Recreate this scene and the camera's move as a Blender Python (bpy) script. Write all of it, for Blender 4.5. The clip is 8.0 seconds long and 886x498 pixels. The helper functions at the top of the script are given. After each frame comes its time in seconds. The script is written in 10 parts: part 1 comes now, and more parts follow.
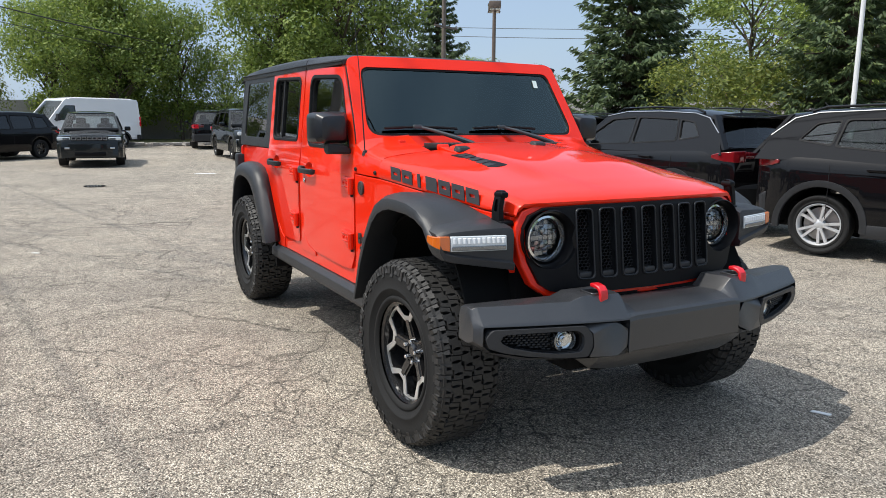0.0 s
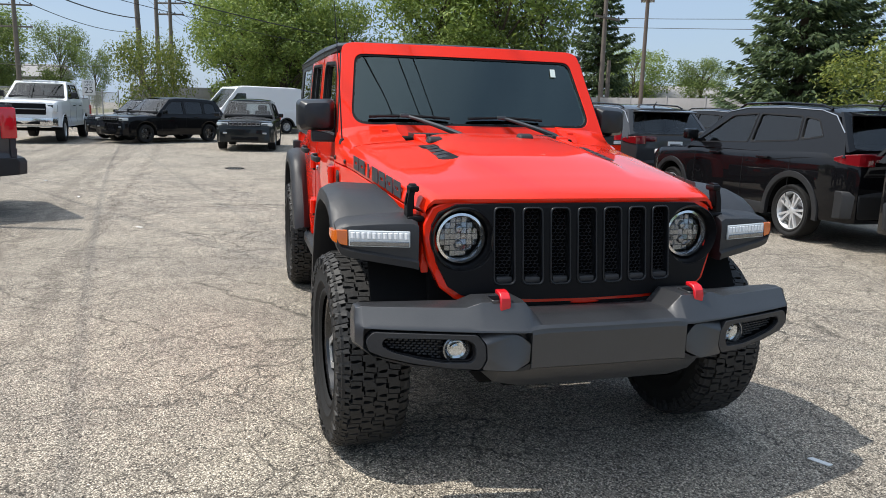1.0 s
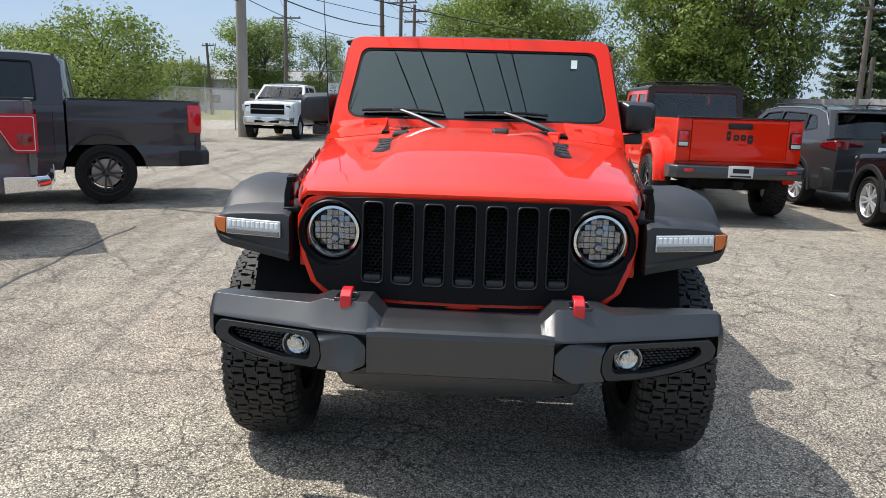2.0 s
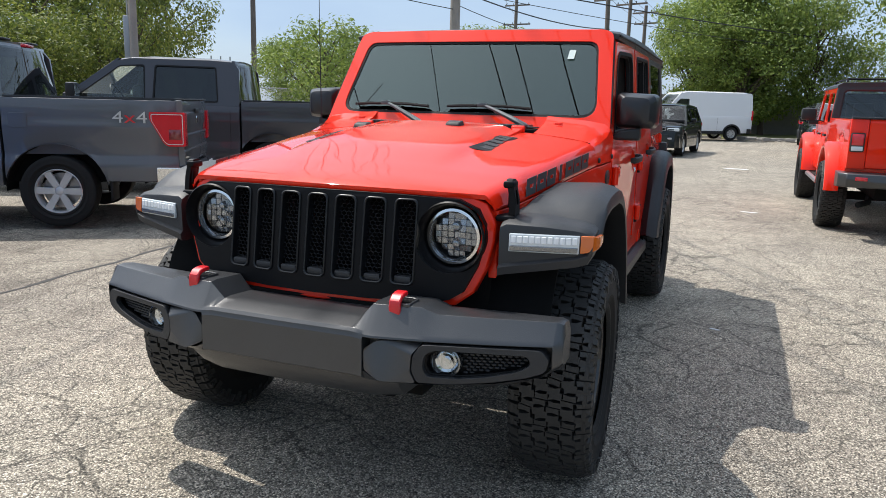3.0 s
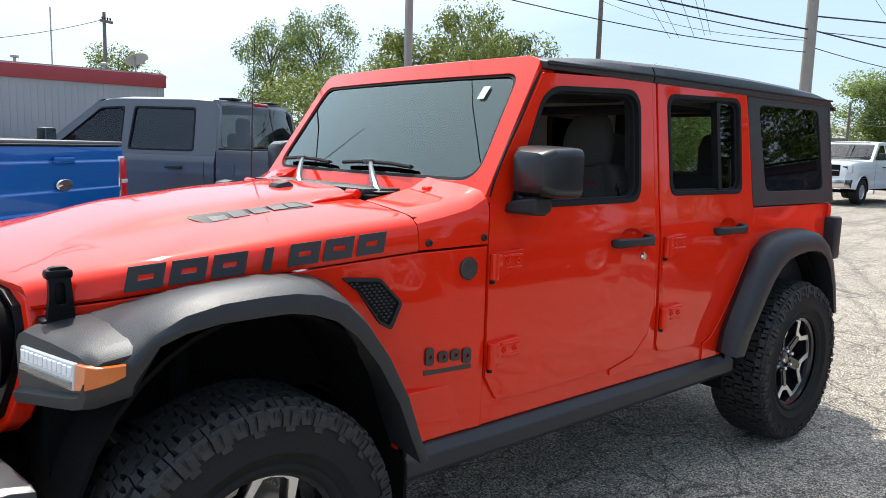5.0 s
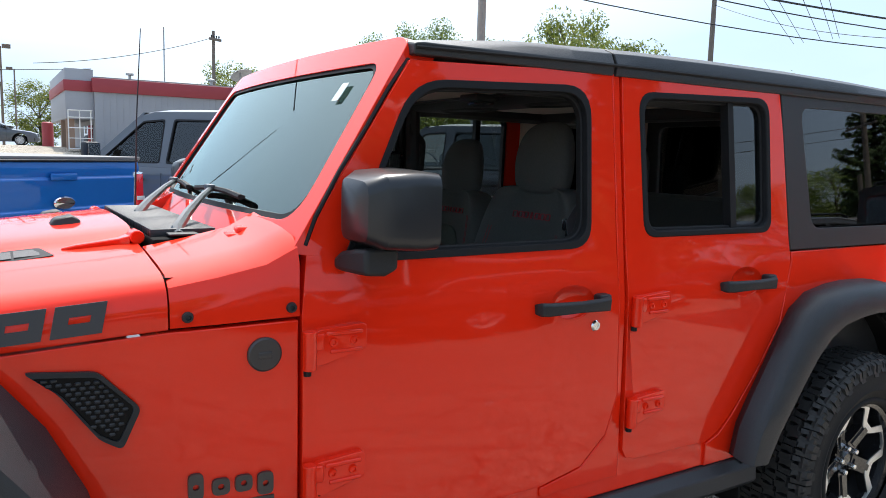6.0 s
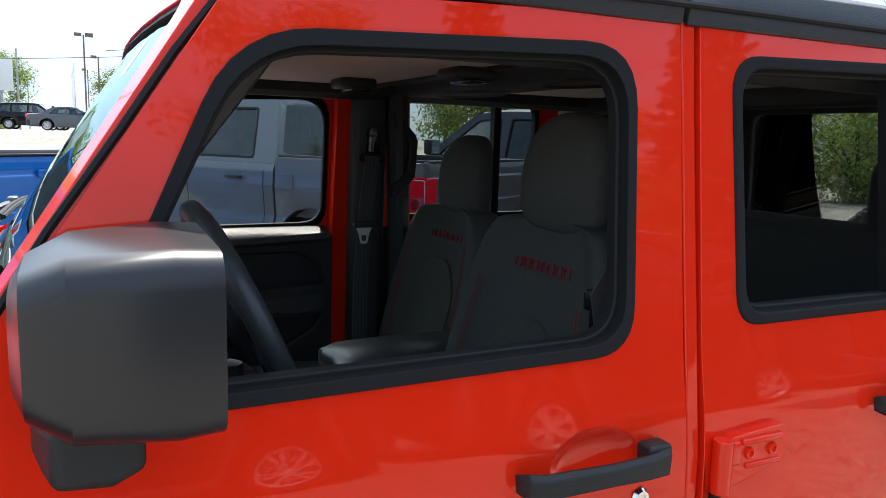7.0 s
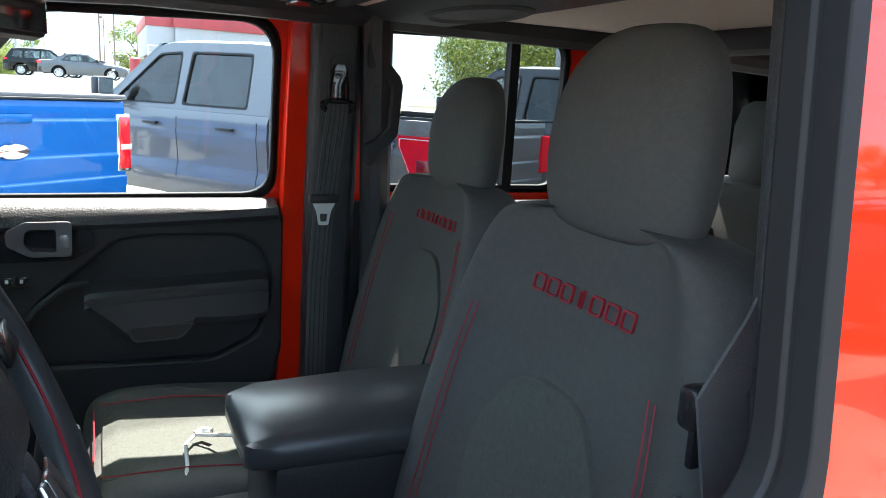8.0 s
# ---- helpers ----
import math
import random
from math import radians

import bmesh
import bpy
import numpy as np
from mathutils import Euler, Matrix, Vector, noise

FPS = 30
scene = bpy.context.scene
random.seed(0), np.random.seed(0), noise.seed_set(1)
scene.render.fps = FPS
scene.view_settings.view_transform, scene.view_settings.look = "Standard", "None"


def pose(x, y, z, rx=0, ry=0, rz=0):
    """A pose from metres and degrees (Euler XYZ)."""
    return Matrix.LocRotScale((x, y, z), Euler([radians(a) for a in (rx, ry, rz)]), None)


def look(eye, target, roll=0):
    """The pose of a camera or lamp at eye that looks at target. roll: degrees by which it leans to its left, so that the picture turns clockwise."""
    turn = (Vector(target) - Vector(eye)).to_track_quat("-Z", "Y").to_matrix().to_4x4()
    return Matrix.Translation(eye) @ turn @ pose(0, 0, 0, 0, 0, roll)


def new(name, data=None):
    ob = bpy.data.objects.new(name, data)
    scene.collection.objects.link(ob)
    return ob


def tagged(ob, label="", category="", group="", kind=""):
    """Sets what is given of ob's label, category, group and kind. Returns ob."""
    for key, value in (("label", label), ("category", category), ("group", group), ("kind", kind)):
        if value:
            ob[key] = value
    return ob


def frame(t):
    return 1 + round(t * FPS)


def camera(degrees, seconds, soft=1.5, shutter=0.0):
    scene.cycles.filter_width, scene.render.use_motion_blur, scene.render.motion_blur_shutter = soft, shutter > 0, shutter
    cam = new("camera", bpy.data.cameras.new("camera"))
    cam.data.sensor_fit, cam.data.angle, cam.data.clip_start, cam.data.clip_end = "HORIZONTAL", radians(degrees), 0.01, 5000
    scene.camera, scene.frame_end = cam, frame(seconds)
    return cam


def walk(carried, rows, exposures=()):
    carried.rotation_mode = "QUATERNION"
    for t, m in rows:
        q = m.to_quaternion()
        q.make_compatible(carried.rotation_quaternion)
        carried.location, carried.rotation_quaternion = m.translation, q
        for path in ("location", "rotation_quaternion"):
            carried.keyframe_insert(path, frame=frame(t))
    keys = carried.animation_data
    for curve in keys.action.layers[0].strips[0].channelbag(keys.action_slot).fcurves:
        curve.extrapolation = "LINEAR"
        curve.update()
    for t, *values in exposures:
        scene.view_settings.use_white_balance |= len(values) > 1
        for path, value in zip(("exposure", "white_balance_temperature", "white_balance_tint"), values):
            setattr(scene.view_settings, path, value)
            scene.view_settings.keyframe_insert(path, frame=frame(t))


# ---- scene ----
cam = camera(61.9, 8.0, soft=0.9)
PATH = [
    (0, (2.858, -2.241, 1.435), (1.123, -1.309, 1.089), 0.4),
    (0.5, (3.037, -1.838, 1.45), (1.225, -1.072, 1.091), 1.0),
    (1, (3.057, -1.268, 1.433), (1.164, -0.742, 1.061), 1.5),
    (1.2, (3.088, -1.026, 1.432), (1.167, -0.614, 1.058), 1.5),
    (2.3, (3.026, 0.463, 1.403), (1.085, 0.171, 1.017), 1.6),
    (2.5, (2.971, 0.718, 1.386), (1.052, 0.309, 0.998), 1.5),
    (3, (2.73, 1.323, 1.394), (0.9, 0.614, 1.009), 1.5),
    (3.5, (2.334, 1.803, 1.397), (0.63, 0.823, 1.028), 1.5),
    (4, (1.905, 2.24, 1.421), (0.348, 1.033, 1.078), 1.7),
    (4.5, (1.356, 2.455, 1.423), (-0.059, 1.076, 1.113), 1.7),
    (4.7, (1.131, 2.505, 1.436), (-0.231, 1.071, 1.14), 1.7),
    (5.8, (-0.109, 2.375, 1.487), (-1.192, 0.712, 1.246), 1.6),
    (6, (-0.305, 2.274, 1.5), (-1.346, 0.586, 1.252), 1.6),
    (6.5, (-0.728, 1.974, 1.535), (-1.665, 0.222, 1.294), 1.3),
    (7, (-1.006, 1.578, 1.562), (-1.874, -0.201, 1.268), 1.5),
    (7.5, (-1.209, 1.272, 1.531), (-2.062, -0.509, 1.208), 2.6),
    (8, (-1.333, 1.029, 1.529), (-2.163, -0.747, 1.131), 3.3),
]
walk(cam, [(t, look(eye, target, roll)) for t, eye, target, roll in PATH], exposures=[(0, 0.0), (3.0, 0.12), (4.5, 0.41), (6.0, 0.68), (6.5, 0.70), (7, 0.98), (7.5, 1.76), (8, 2.76)])

# ---- world and light ----
SUN = Vector((-0.17, -0.55, 1.0)).normalized()
world = bpy.data.worlds.new("world")
scene.world = world
world.use_nodes = True
wn = world.node_tree
sky = wn.nodes.new("ShaderNodeTexSky")
sky.sky_type = "NISHITA"
sky.sun_disc = False
sky.sun_elevation = math.asin(SUN.z)
sky.sun_rotation = math.atan2(SUN.x, SUN.y)
sky.air_density, sky.dust_density, sky.ozone_density = 1.0, 1.2, 1.0
# thin streaks of high cloud over the blue
wtc = wn.nodes.new("ShaderNodeTexCoord")
wmap = wn.nodes.new("ShaderNodeMapping")
wmap.inputs["Scale"].default_value = (1.2, 2.2, 6.0)
wnz = wn.nodes.new("ShaderNodeTexNoise")
wnz.inputs["Scale"].default_value, wnz.inputs["Detail"].default_value = 1.6, 7.0
wramp = wn.nodes.new("ShaderNodeValToRGB")
wramp.color_ramp.elements[0].position, wramp.color_ramp.elements[1].position = 0.30, 0.68
wramp.color_ramp.elements[0].color = (0.50, 0.50, 0.50, 1)
wramp.color_ramp.elements[1].color = (0.92, 0.92, 0.92, 1)
wmix = wn.nodes.new("ShaderNodeMixRGB")
wmix.inputs[2].default_value = (3.2, 4.25, 5.75, 1)
wn.links.new(wtc.outputs["Generated"], wmap.inputs["Vector"])
wn.links.new(wmap.outputs[0], wnz.inputs["Vector"])
wn.links.new(wnz.outputs["Fac"], wramp.inputs["Fac"])
wn.links.new(wramp.outputs["Color"], wmix.inputs[0])
# the thin veil of cloud glows white towards the sun
wdot = wn.nodes.new("ShaderNodeVectorMath")
wdot.operation = "DOT_PRODUCT"
wdot.inputs[1].default_value = SUN
wveil = wn.nodes.new("ShaderNodeMapRange")
wveil.inputs["From Min"].default_value, wveil.inputs["From Max"].default_value = 0.55, 1.0
wveil.inputs["To Min"].default_value, wveil.inputs["To Max"].default_value = 0.0, 7.0
wglow = wn.nodes.new("ShaderNodeVectorMath")
wglow.operation = "SCALE"
wglow.inputs[0].default_value = (1.0, 0.98, 0.93)
wgain = wn.nodes.new("ShaderNodeVectorMath")
wgain.operation = "MULTIPLY_ADD"
wgain.inputs[1].default_value = (0.82, 0.82, 0.82)
wn.links.new(wtc.outputs["Generated"], wdot.inputs[0])
wn.links.new(wdot.outputs["Value"], wveil.inputs["Value"])
wn.links.new(wveil.outputs[0], wglow.inputs["Scale"])
wn.links.new(wmix.outputs[0], wgain.inputs[0])
wn.links.new(wglow.outputs[0], wgain.inputs[2])
wn.links.new(sky.outputs[0], wmix.inputs[1])
wn.links.new(wgain.outputs[0], wn.nodes["Background"].inputs["Color"])
wn.nodes["Background"].inputs["Strength"].default_value = 0.172
sun = new("sun", bpy.data.lights.new("sun", "SUN"))
sun.data.energy, sun.data.angle, sun.data.color = 4.1, radians(0.53), (1.0, 0.955, 0.88)
sun.matrix_world = SUN.to_track_quat("Z", "Y").to_matrix().to_4x4()


# ---- materials ----
def mat(name, color, rough=0.5, metal=0.0, coat=0.0, spec=0.5, var=0.0, scale=6.0, bump=0.0, bscale=60.0, fine=0.0, emit=None, world_size=True):
    """A principled surface with a coarse and a fine variation of its colour, and relief."""
    m = bpy.data.materials.new(name)
    m.use_nodes = True
    t = m.node_tree
    b = t.nodes["Principled BSDF"]
    b.inputs["Base Color"].default_value = (*color, 1)
    b.inputs["Roughness"].default_value, b.inputs["Metallic"].default_value = rough, metal
    b.inputs["Coat Weight"].default_value, b.inputs["Specular IOR Level"].default_value = coat, spec
    b.inputs["Coat Roughness"].default_value = 0.03
    tc = t.nodes.new("ShaderNodeTexCoord")
    if var or fine:
        mix = t.nodes.new("ShaderNodeMixRGB")
        mix.blend_type = "MULTIPLY"
        mix.inputs[0].default_value = 1.0
        mix.inputs[1].default_value = (*color, 1)
        n1, n2 = t.nodes.new("ShaderNodeTexNoise"), t.nodes.new("ShaderNodeTexNoise")
        n1.inputs["Scale"].default_value, n2.inputs["Scale"].default_value = scale, scale * 14
        n1.inputs["Detail"].default_value, n2.inputs["Detail"].default_value = 5, 3
        add = t.nodes.new("ShaderNodeMath")
        add.operation = "MULTIPLY_ADD"
        add.inputs[1].default_value = var
        m2 = t.nodes.new("ShaderNodeMath")
        m2.operation = "MULTIPLY_ADD"
        m2.inputs[1].default_value, m2.inputs[2].default_value = fine, 1 - 0.5 * var - 0.5 * fine
        for n in (n1, n2):
            t.links.new(tc.outputs["Object"], n.inputs["Vector"])
        t.links.new(n2.outputs["Fac"], m2.inputs[0])
        t.links.new(n1.outputs["Fac"], add.inputs[0])
        t.links.new(m2.outputs[0], add.inputs[2])
        t.links.new(add.outputs[0], mix.inputs[2])
        t.links.new(mix.outputs[0], b.inputs["Base Color"])
        rr = t.nodes.new("ShaderNodeMath")
        rr.operation = "MULTIPLY_ADD"
        rr.inputs[1].default_value, rr.inputs[2].default_value = 0.5 * var * rough + 0.1 * rough, rough * 0.9
        t.links.new(n1.outputs["Fac"], rr.inputs[0])
        t.links.new(rr.outputs[0], b.inputs["Roughness"])
    if bump:
        n3, bp = t.nodes.new("ShaderNodeTexNoise"), t.nodes.new("ShaderNodeBump")
        n3.inputs["Scale"].default_value, n3.inputs["Detail"].default_value = bscale, 3
        bp.inputs["Strength"].default_value, bp.inputs["Distance"].default_value = bump, 0.004
        t.links.new(tc.outputs["Object"], n3.inputs["Vector"])
        t.links.new(n3.outputs["Fac"], bp.inputs["Height"])
        t.links.new(bp.outputs[0], b.inputs["Normal"])
    if emit:
        b.inputs["Emission Color"].default_value = (*color, 1)
        b.inputs["Emission Strength"].default_value = emit
    return m


def glass(name, tint, gloss=1.0, rough=0.0, ior=1.62):
    """Thin window glass: clear with a tint, and a mirror by its Fresnel."""
    m = bpy.data.materials.new(name)
    m.use_nodes = True
    t = m.node_tree
    t.nodes.remove(t.nodes["Principled BSDF"])
    tr, gl, mix, fr = (t.nodes.new("ShaderNode" + k) for k in ("BsdfTransparent", "BsdfGlossy", "MixShader", "Fresnel"))
    tr.inputs["Color"].default_value = (*tint, 1)
    gl.inputs["Roughness"].default_value = rough
    gl.inputs["Color"].default_value = (gloss, gloss, gloss, 1)
    fr.inputs["IOR"].default_value = ior
    t.links.new(fr.outputs[0], mix.inputs[0])
    t.links.new(tr.outputs[0], mix.inputs[1])
    t.links.new(gl.outputs[0], mix.inputs[2])
    t.links.new(mix.outputs[0], t.nodes["Material Output"].inputs["Surface"])
    return m


def paint(name, color, flake=0.0, coat_ior=1.42):
    m = mat(name, color, 0.45, 0.0, 0.9, 0.04, var=0.05, scale=1.5, bump=0.008, bscale=5.0)
    m.node_tree.nodes["Principled BSDF"].inputs["Coat IOR"].default_value = coat_ior
    if flake:
        m.node_tree.nodes["Principled BSDF"].inputs["Metallic"].default_value = flake
    return m


ORANGE = paint("orange_red_paint", (0.84, 0.024, 0.005), coat_ior=1.45)
ORANGE.node_tree.nodes["Principled BSDF"].inputs["Coat Weight"].default_value = 0.90
GREY_PAINT = paint("grey_metallic_paint", (0.132, 0.136, 0.146), 0.5)
DARK_GREY_PAINT = paint("dark_grey_metallic_paint", (0.07, 0.07, 0.078), 0.4)
BLUE_PAINT = paint("blue_metallic_paint", (0.008, 0.125, 0.45), 0.2)
BLACK_PAINT = paint("black_paint", (0.004, 0.004, 0.005), 0.0, 1.38)
GREEN_BLACK_PAINT = paint("dark_grey_green_paint", (0.014, 0.017, 0.018), 0.2, 1.44)
WHITE_PAINT = paint("white_paint", (0.78, 0.79, 0.80))
PLASTIC = mat("grained_black_plastic", (0.022, 0.023, 0.025), 0.46, spec=0.35, var=0.35, scale=5, bump=0.25, bscale=420, fine=0.2)
FLARE = mat("weathered_flare_plastic", (0.026, 0.027, 0.030), 0.42, spec=0.45, var=0.45, scale=7, bump=0.25, bscale=380, fine=0.25)
BUMPER = mat("satin_bumper_plastic", (0.028, 0.029, 0.032), 0.30, spec=0.9, var=0.5, scale=6, bump=0.15, bscale=420, fine=0.2)
HARDTOP = mat("hardtop_black", (0.020, 0.021, 0.023), 0.42, var=0.2, scale=4, bump=0.3, bscale=500, fine=0.15)
GRILLE = mat("matt_black_grille", (0.004, 0.004, 0.005), 0.42, spec=0.16, var=0.2, scale=8)
SEAL = mat("black_rubber_seal", (0.011, 0.011, 0.012), 0.6, spec=0.25, var=0.3, scale=10, fine=0.2)
WSEAL = mat("weathered_window_rubber", (0.012, 0.0125, 0.014), 0.68, spec=0.22, var=0.3, scale=9, fine=0.2)
WELL = mat("dark_liner", (0.007, 0.007, 0.007), 0.85, spec=0.15, var=0.4, scale=6, fine=0.3)
RUBBER = mat("tyre_rubber", (0.013, 0.013, 0.013), 0.72, spec=0.3, var=0.5, scale=9, bump=0.3, bscale=160, fine=0.4)
TREAD = mat("dusty_tread_rubber", (0.024, 0.023, 0.022), 0.56, var=0.6, scale=10, bump=0.4, bscale=120, fine=0.5)
RIM_BLACK = mat("gloss_black_rim", (0.012, 0.012, 0.013), 0.25, coat=0.6, var=0.2)
RIM_FACE = mat("machined_aluminium", (0.86, 0.86, 0.85), 0.42, 0.9, var=0.15, scale=12)
RIM_SILVER = mat("silver_rim", (0.62, 0.63, 0.64), 0.36, 0.45, var=0.15, scale=12)
CHROME = mat("chrome", (0.75, 0.76, 0.77), 0.1, 1.0)
BRIGHT = mat("brushed_silver_trim", (0.6, 0.6, 0.61), 0.3, 1.0)
WIPER = mat("satin_wiper_arm", (0.12, 0.125, 0.13), 0.32, 0.7, var=0.2, scale=20)
TAR = mat("crack_sealing_tar", (0.045, 0.044, 0.043), 0.7, var=0.5, scale=6, bump=0.3, bscale=80, fine=0.3)
RED_HOOK = mat("red_enamel", (0.62, 0.008, 0.015), 0.35, coat=0.5, var=0.1)
DECAL = mat("charcoal_decal", (0.045, 0.045, 0.05), 0.45, var=0.1)
BADGE = mat("dark_badge", (0.06, 0.055, 0.055), 0.35, 0.4)
LAMP_DARK = mat("lamp_reflector", (0.25, 0.26, 0.27), 0.15, 0.9)
LAMP_BLACK = mat("lamp_housing", (0.012, 0.012, 0.013), 0.3)
LENS = glass("lamp_lens", (0.92, 0.94, 0.95), ior=1.45)
LENS_WHITE = mat("white_lamp_lens", (0.62, 0.66, 0.68), 0.2, coat=1.0, var=0.15, scale=30)
AMBER = mat("amber_lens", (0.62, 0.13, 0.008), 0.15, coat=1.0, var=0.1, scale=40)
RED_LENS = mat("red_lamp_lens", (0.68, 0.010, 0.022), 0.12, coat=1.0, var=0.2, scale=20)
RED_CORE = mat("deep_red_lens", (0.20, 0.006, 0.010), 0.15, coat=1.0)
RED_RUBY = mat("ruby_lamp_lens", (0.62, 0.008, 0.020), 0.18, coat=0.3, spec=0.2, var=0.2, scale=20)
RED_DARK = mat("dark_red_lens", (0.10, 0.004, 0.008), 0.12, coat=1.0)
GLASS_WS = glass("windscreen_glass", (0.70, 0.78, 0.77), ior=1.9)
GLASS_WS.node_tree.nodes["Glossy BSDF"].inputs["Color"].default_value = (0.80, 0.98, 0.96, 1)
GLASS_CLEAR = glass("clear_side_glass", (0.88, 0.92, 0.90), ior=1.5)
GLASS_TINT = glass("privacy_glass", (0.56, 0.60, 0.59))
DARK_TINT = glass("dark_tinted_glass", (0.22, 0.25, 0.25))
GLASS_CAR = glass("car_glass", (0.50, 0.56, 0.55), ior=1.5)
CABIN = mat("cabin_black", (0.022, 0.022, 0.023), 0.5, var=0.25, scale=8, bump=0.2, bscale=300, fine=0.2)
CABIN_TOP = mat("soft_touch_trim", (0.036, 0.036, 0.038), 0.44, var=0.25, scale=8, bump=0.35, bscale=260, fine=0.2)
CLOTH = mat("charcoal_seat_cloth", (0.080, 0.079, 0.074), 0.85, var=0.2, scale=10, bump=0.3, bscale=700, fine=0.35)
CLOTH_MID = mat("woven_seat_cloth", (0.086, 0.091, 0.078), 0.9, var=0.2, scale=10, bump=0.5, bscale=500, fine=0.5)
THREAD = mat("red_thread", (0.30, 0.014, 0.026), 0.7)
# pale, barely metallic base: sunlight on the belt tongue put into its colour
SUNLIT_STEEL = mat("sunlit_steel", (0.72, 0.72, 0.71), 0.4, 0.15, var=0.1)
LEATHER = mat("black_leather", (0.045, 0.048, 0.050), 0.34, var=0.3, scale=12, bump=0.10, bscale=700, fine=0.2)
HEADLINER = mat("beige_headliner", (0.76, 0.64, 0.55), 0.9, var=0.15, scale=6, bump=0.2, bscale=200, fine=0.2)
BELT = mat("seat_belt_webbing", (0.075, 0.075, 0.077), 0.6, var=0.2, scale=40, bump=0.4, bscale=600)
STEEL = mat("steel", (0.42, 0.42, 0.43), 0.35, 0.9, var=0.2)
STICKER = mat("pale_sticker", (0.62, 0.72, 0.68), 0.6)
BARK = mat("bark", (0.085, 0.066, 0.05), 0.9, var=0.6, scale=4, bump=0.8, bscale=18, fine=0.5)
WOOD_POLE = mat("weathered_pole_wood", (0.16, 0.135, 0.115), 0.85, var=0.5, scale=3, bump=0.5, bscale=30, fine=0.4)
GALV = mat("galvanised_steel", (0.36, 0.37, 0.38), 0.5, 0.6, var=0.3, scale=6, fine=0.2)
CABLE = mat("black_cable", (0.02, 0.02, 0.021), 0.6)
CONCRETE = mat("weathered_concrete", (0.34, 0.32, 0.30), 0.85, var=0.45, scale=1.2, bump=0.4, bscale=30, fine=0.3)
GREY_FENCE = mat("grey_fence_panels", (0.30, 0.29, 0.29), 0.8, var=0.4, scale=0.8, fine=0.3)
SIDING = mat("pale_grey_siding", (0.32, 0.33, 0.36), 0.6, var=0.12, scale=1.0, fine=0.08)
RED_FASCIA = mat("red_fascia", (0.30, 0.035, 0.045), 0.5, var=0.2, scale=1.5)
ROOF_SHINGLE = mat("pale_roof", (0.30, 0.29, 0.28), 0.85, var=0.3, scale=2, fine=0.3)
VINYL = mat("grey_vinyl_cover", (0.15, 0.15, 0.155), 0.55, var=0.3, scale=3, bump=0.3, bscale=200, fine=0.2)
SIGN_WHITE = mat("sign_white", (0.72, 0.73, 0.73), 0.5, var=0.08)
SIGN_BLACK = mat("sign_black", (0.015, 0.015, 0.016), 0.5)
LIME = mat("lime_marker", (0.35, 0.75, 0.05), 0.6)
BRONZE = mat("bronze_lamp_housing", (0.16, 0.12, 0.095), 0.45, 0.3, var=0.2)


def leaf_mat(name, color, warm):
    """Leaves that differ one from another, and let light through."""
    m = bpy.data.materials.new(name)
    m.use_nodes = True
    t = m.node_tree
    b = t.nodes["Principled BSDF"]
    geo, ramp, noi, tc, mix = (t.nodes.new("ShaderNode" + k) for k in ("NewGeometry", "ValToRGB", "TexNoise", "TexCoord", "MixRGB"))
    ramp.color_ramp.elements[0].color = (*(c * 0.55 for c in color), 1)
    ramp.color_ramp.elements[1].color = (*warm, 1)
    mid = ramp.color_ramp.elements.new(0.55)
    mid.color = (*color, 1)
    noi.inputs["Scale"].default_value = 0.5
    t.links.new(tc.outputs["Object"], noi.inputs["Vector"])
    t.links.new(geo.outputs["Random Per Island"], ramp.inputs["Fac"])
    mix.blend_type = "MULTIPLY"
    mix.inputs[0].default_value = 0.6
    t.links.new(ramp.outputs["Color"], mix.inputs[1])
    t.links.new(noi.outputs["Color"], mix.inputs[2])
    t.links.new(ramp.outputs["Color"], b.inputs["Base Color"])
    b.inputs["Roughness"].default_value = 0.55
    tl, ms = t.nodes.new("ShaderNodeBsdfTranslucent"), t.nodes.new("ShaderNodeMixShader")
    t.links.new(ramp.outputs["Color"], tl.inputs["Color"])
    ms.inputs[0].default_value = 0.4
    t.links.new(b.outputs[0], ms.inputs[1])
    t.links.new(tl.outputs[0], ms.inputs[2])
    t.links.new(ms.outputs[0], t.nodes["Material Output"].inputs["Surface"])
    return m


LEAF = leaf_mat("green_leaves", (0.20, 0.285, 0.06), (0.34, 0.40, 0.09))
LEAF_YELLOW = leaf_mat("yellow_green_leaves", (0.15, 0.20, 0.038), (0.29, 0.30, 0.06))
LEAF_DARK = leaf_mat("dark_green_leaves", (0.15, 0.215, 0.058), (0.26, 0.32, 0.085))
NEEDLE = leaf_mat("spruce_needles", (0.095, 0.145, 0.065), (0.19, 0.245, 0.095))


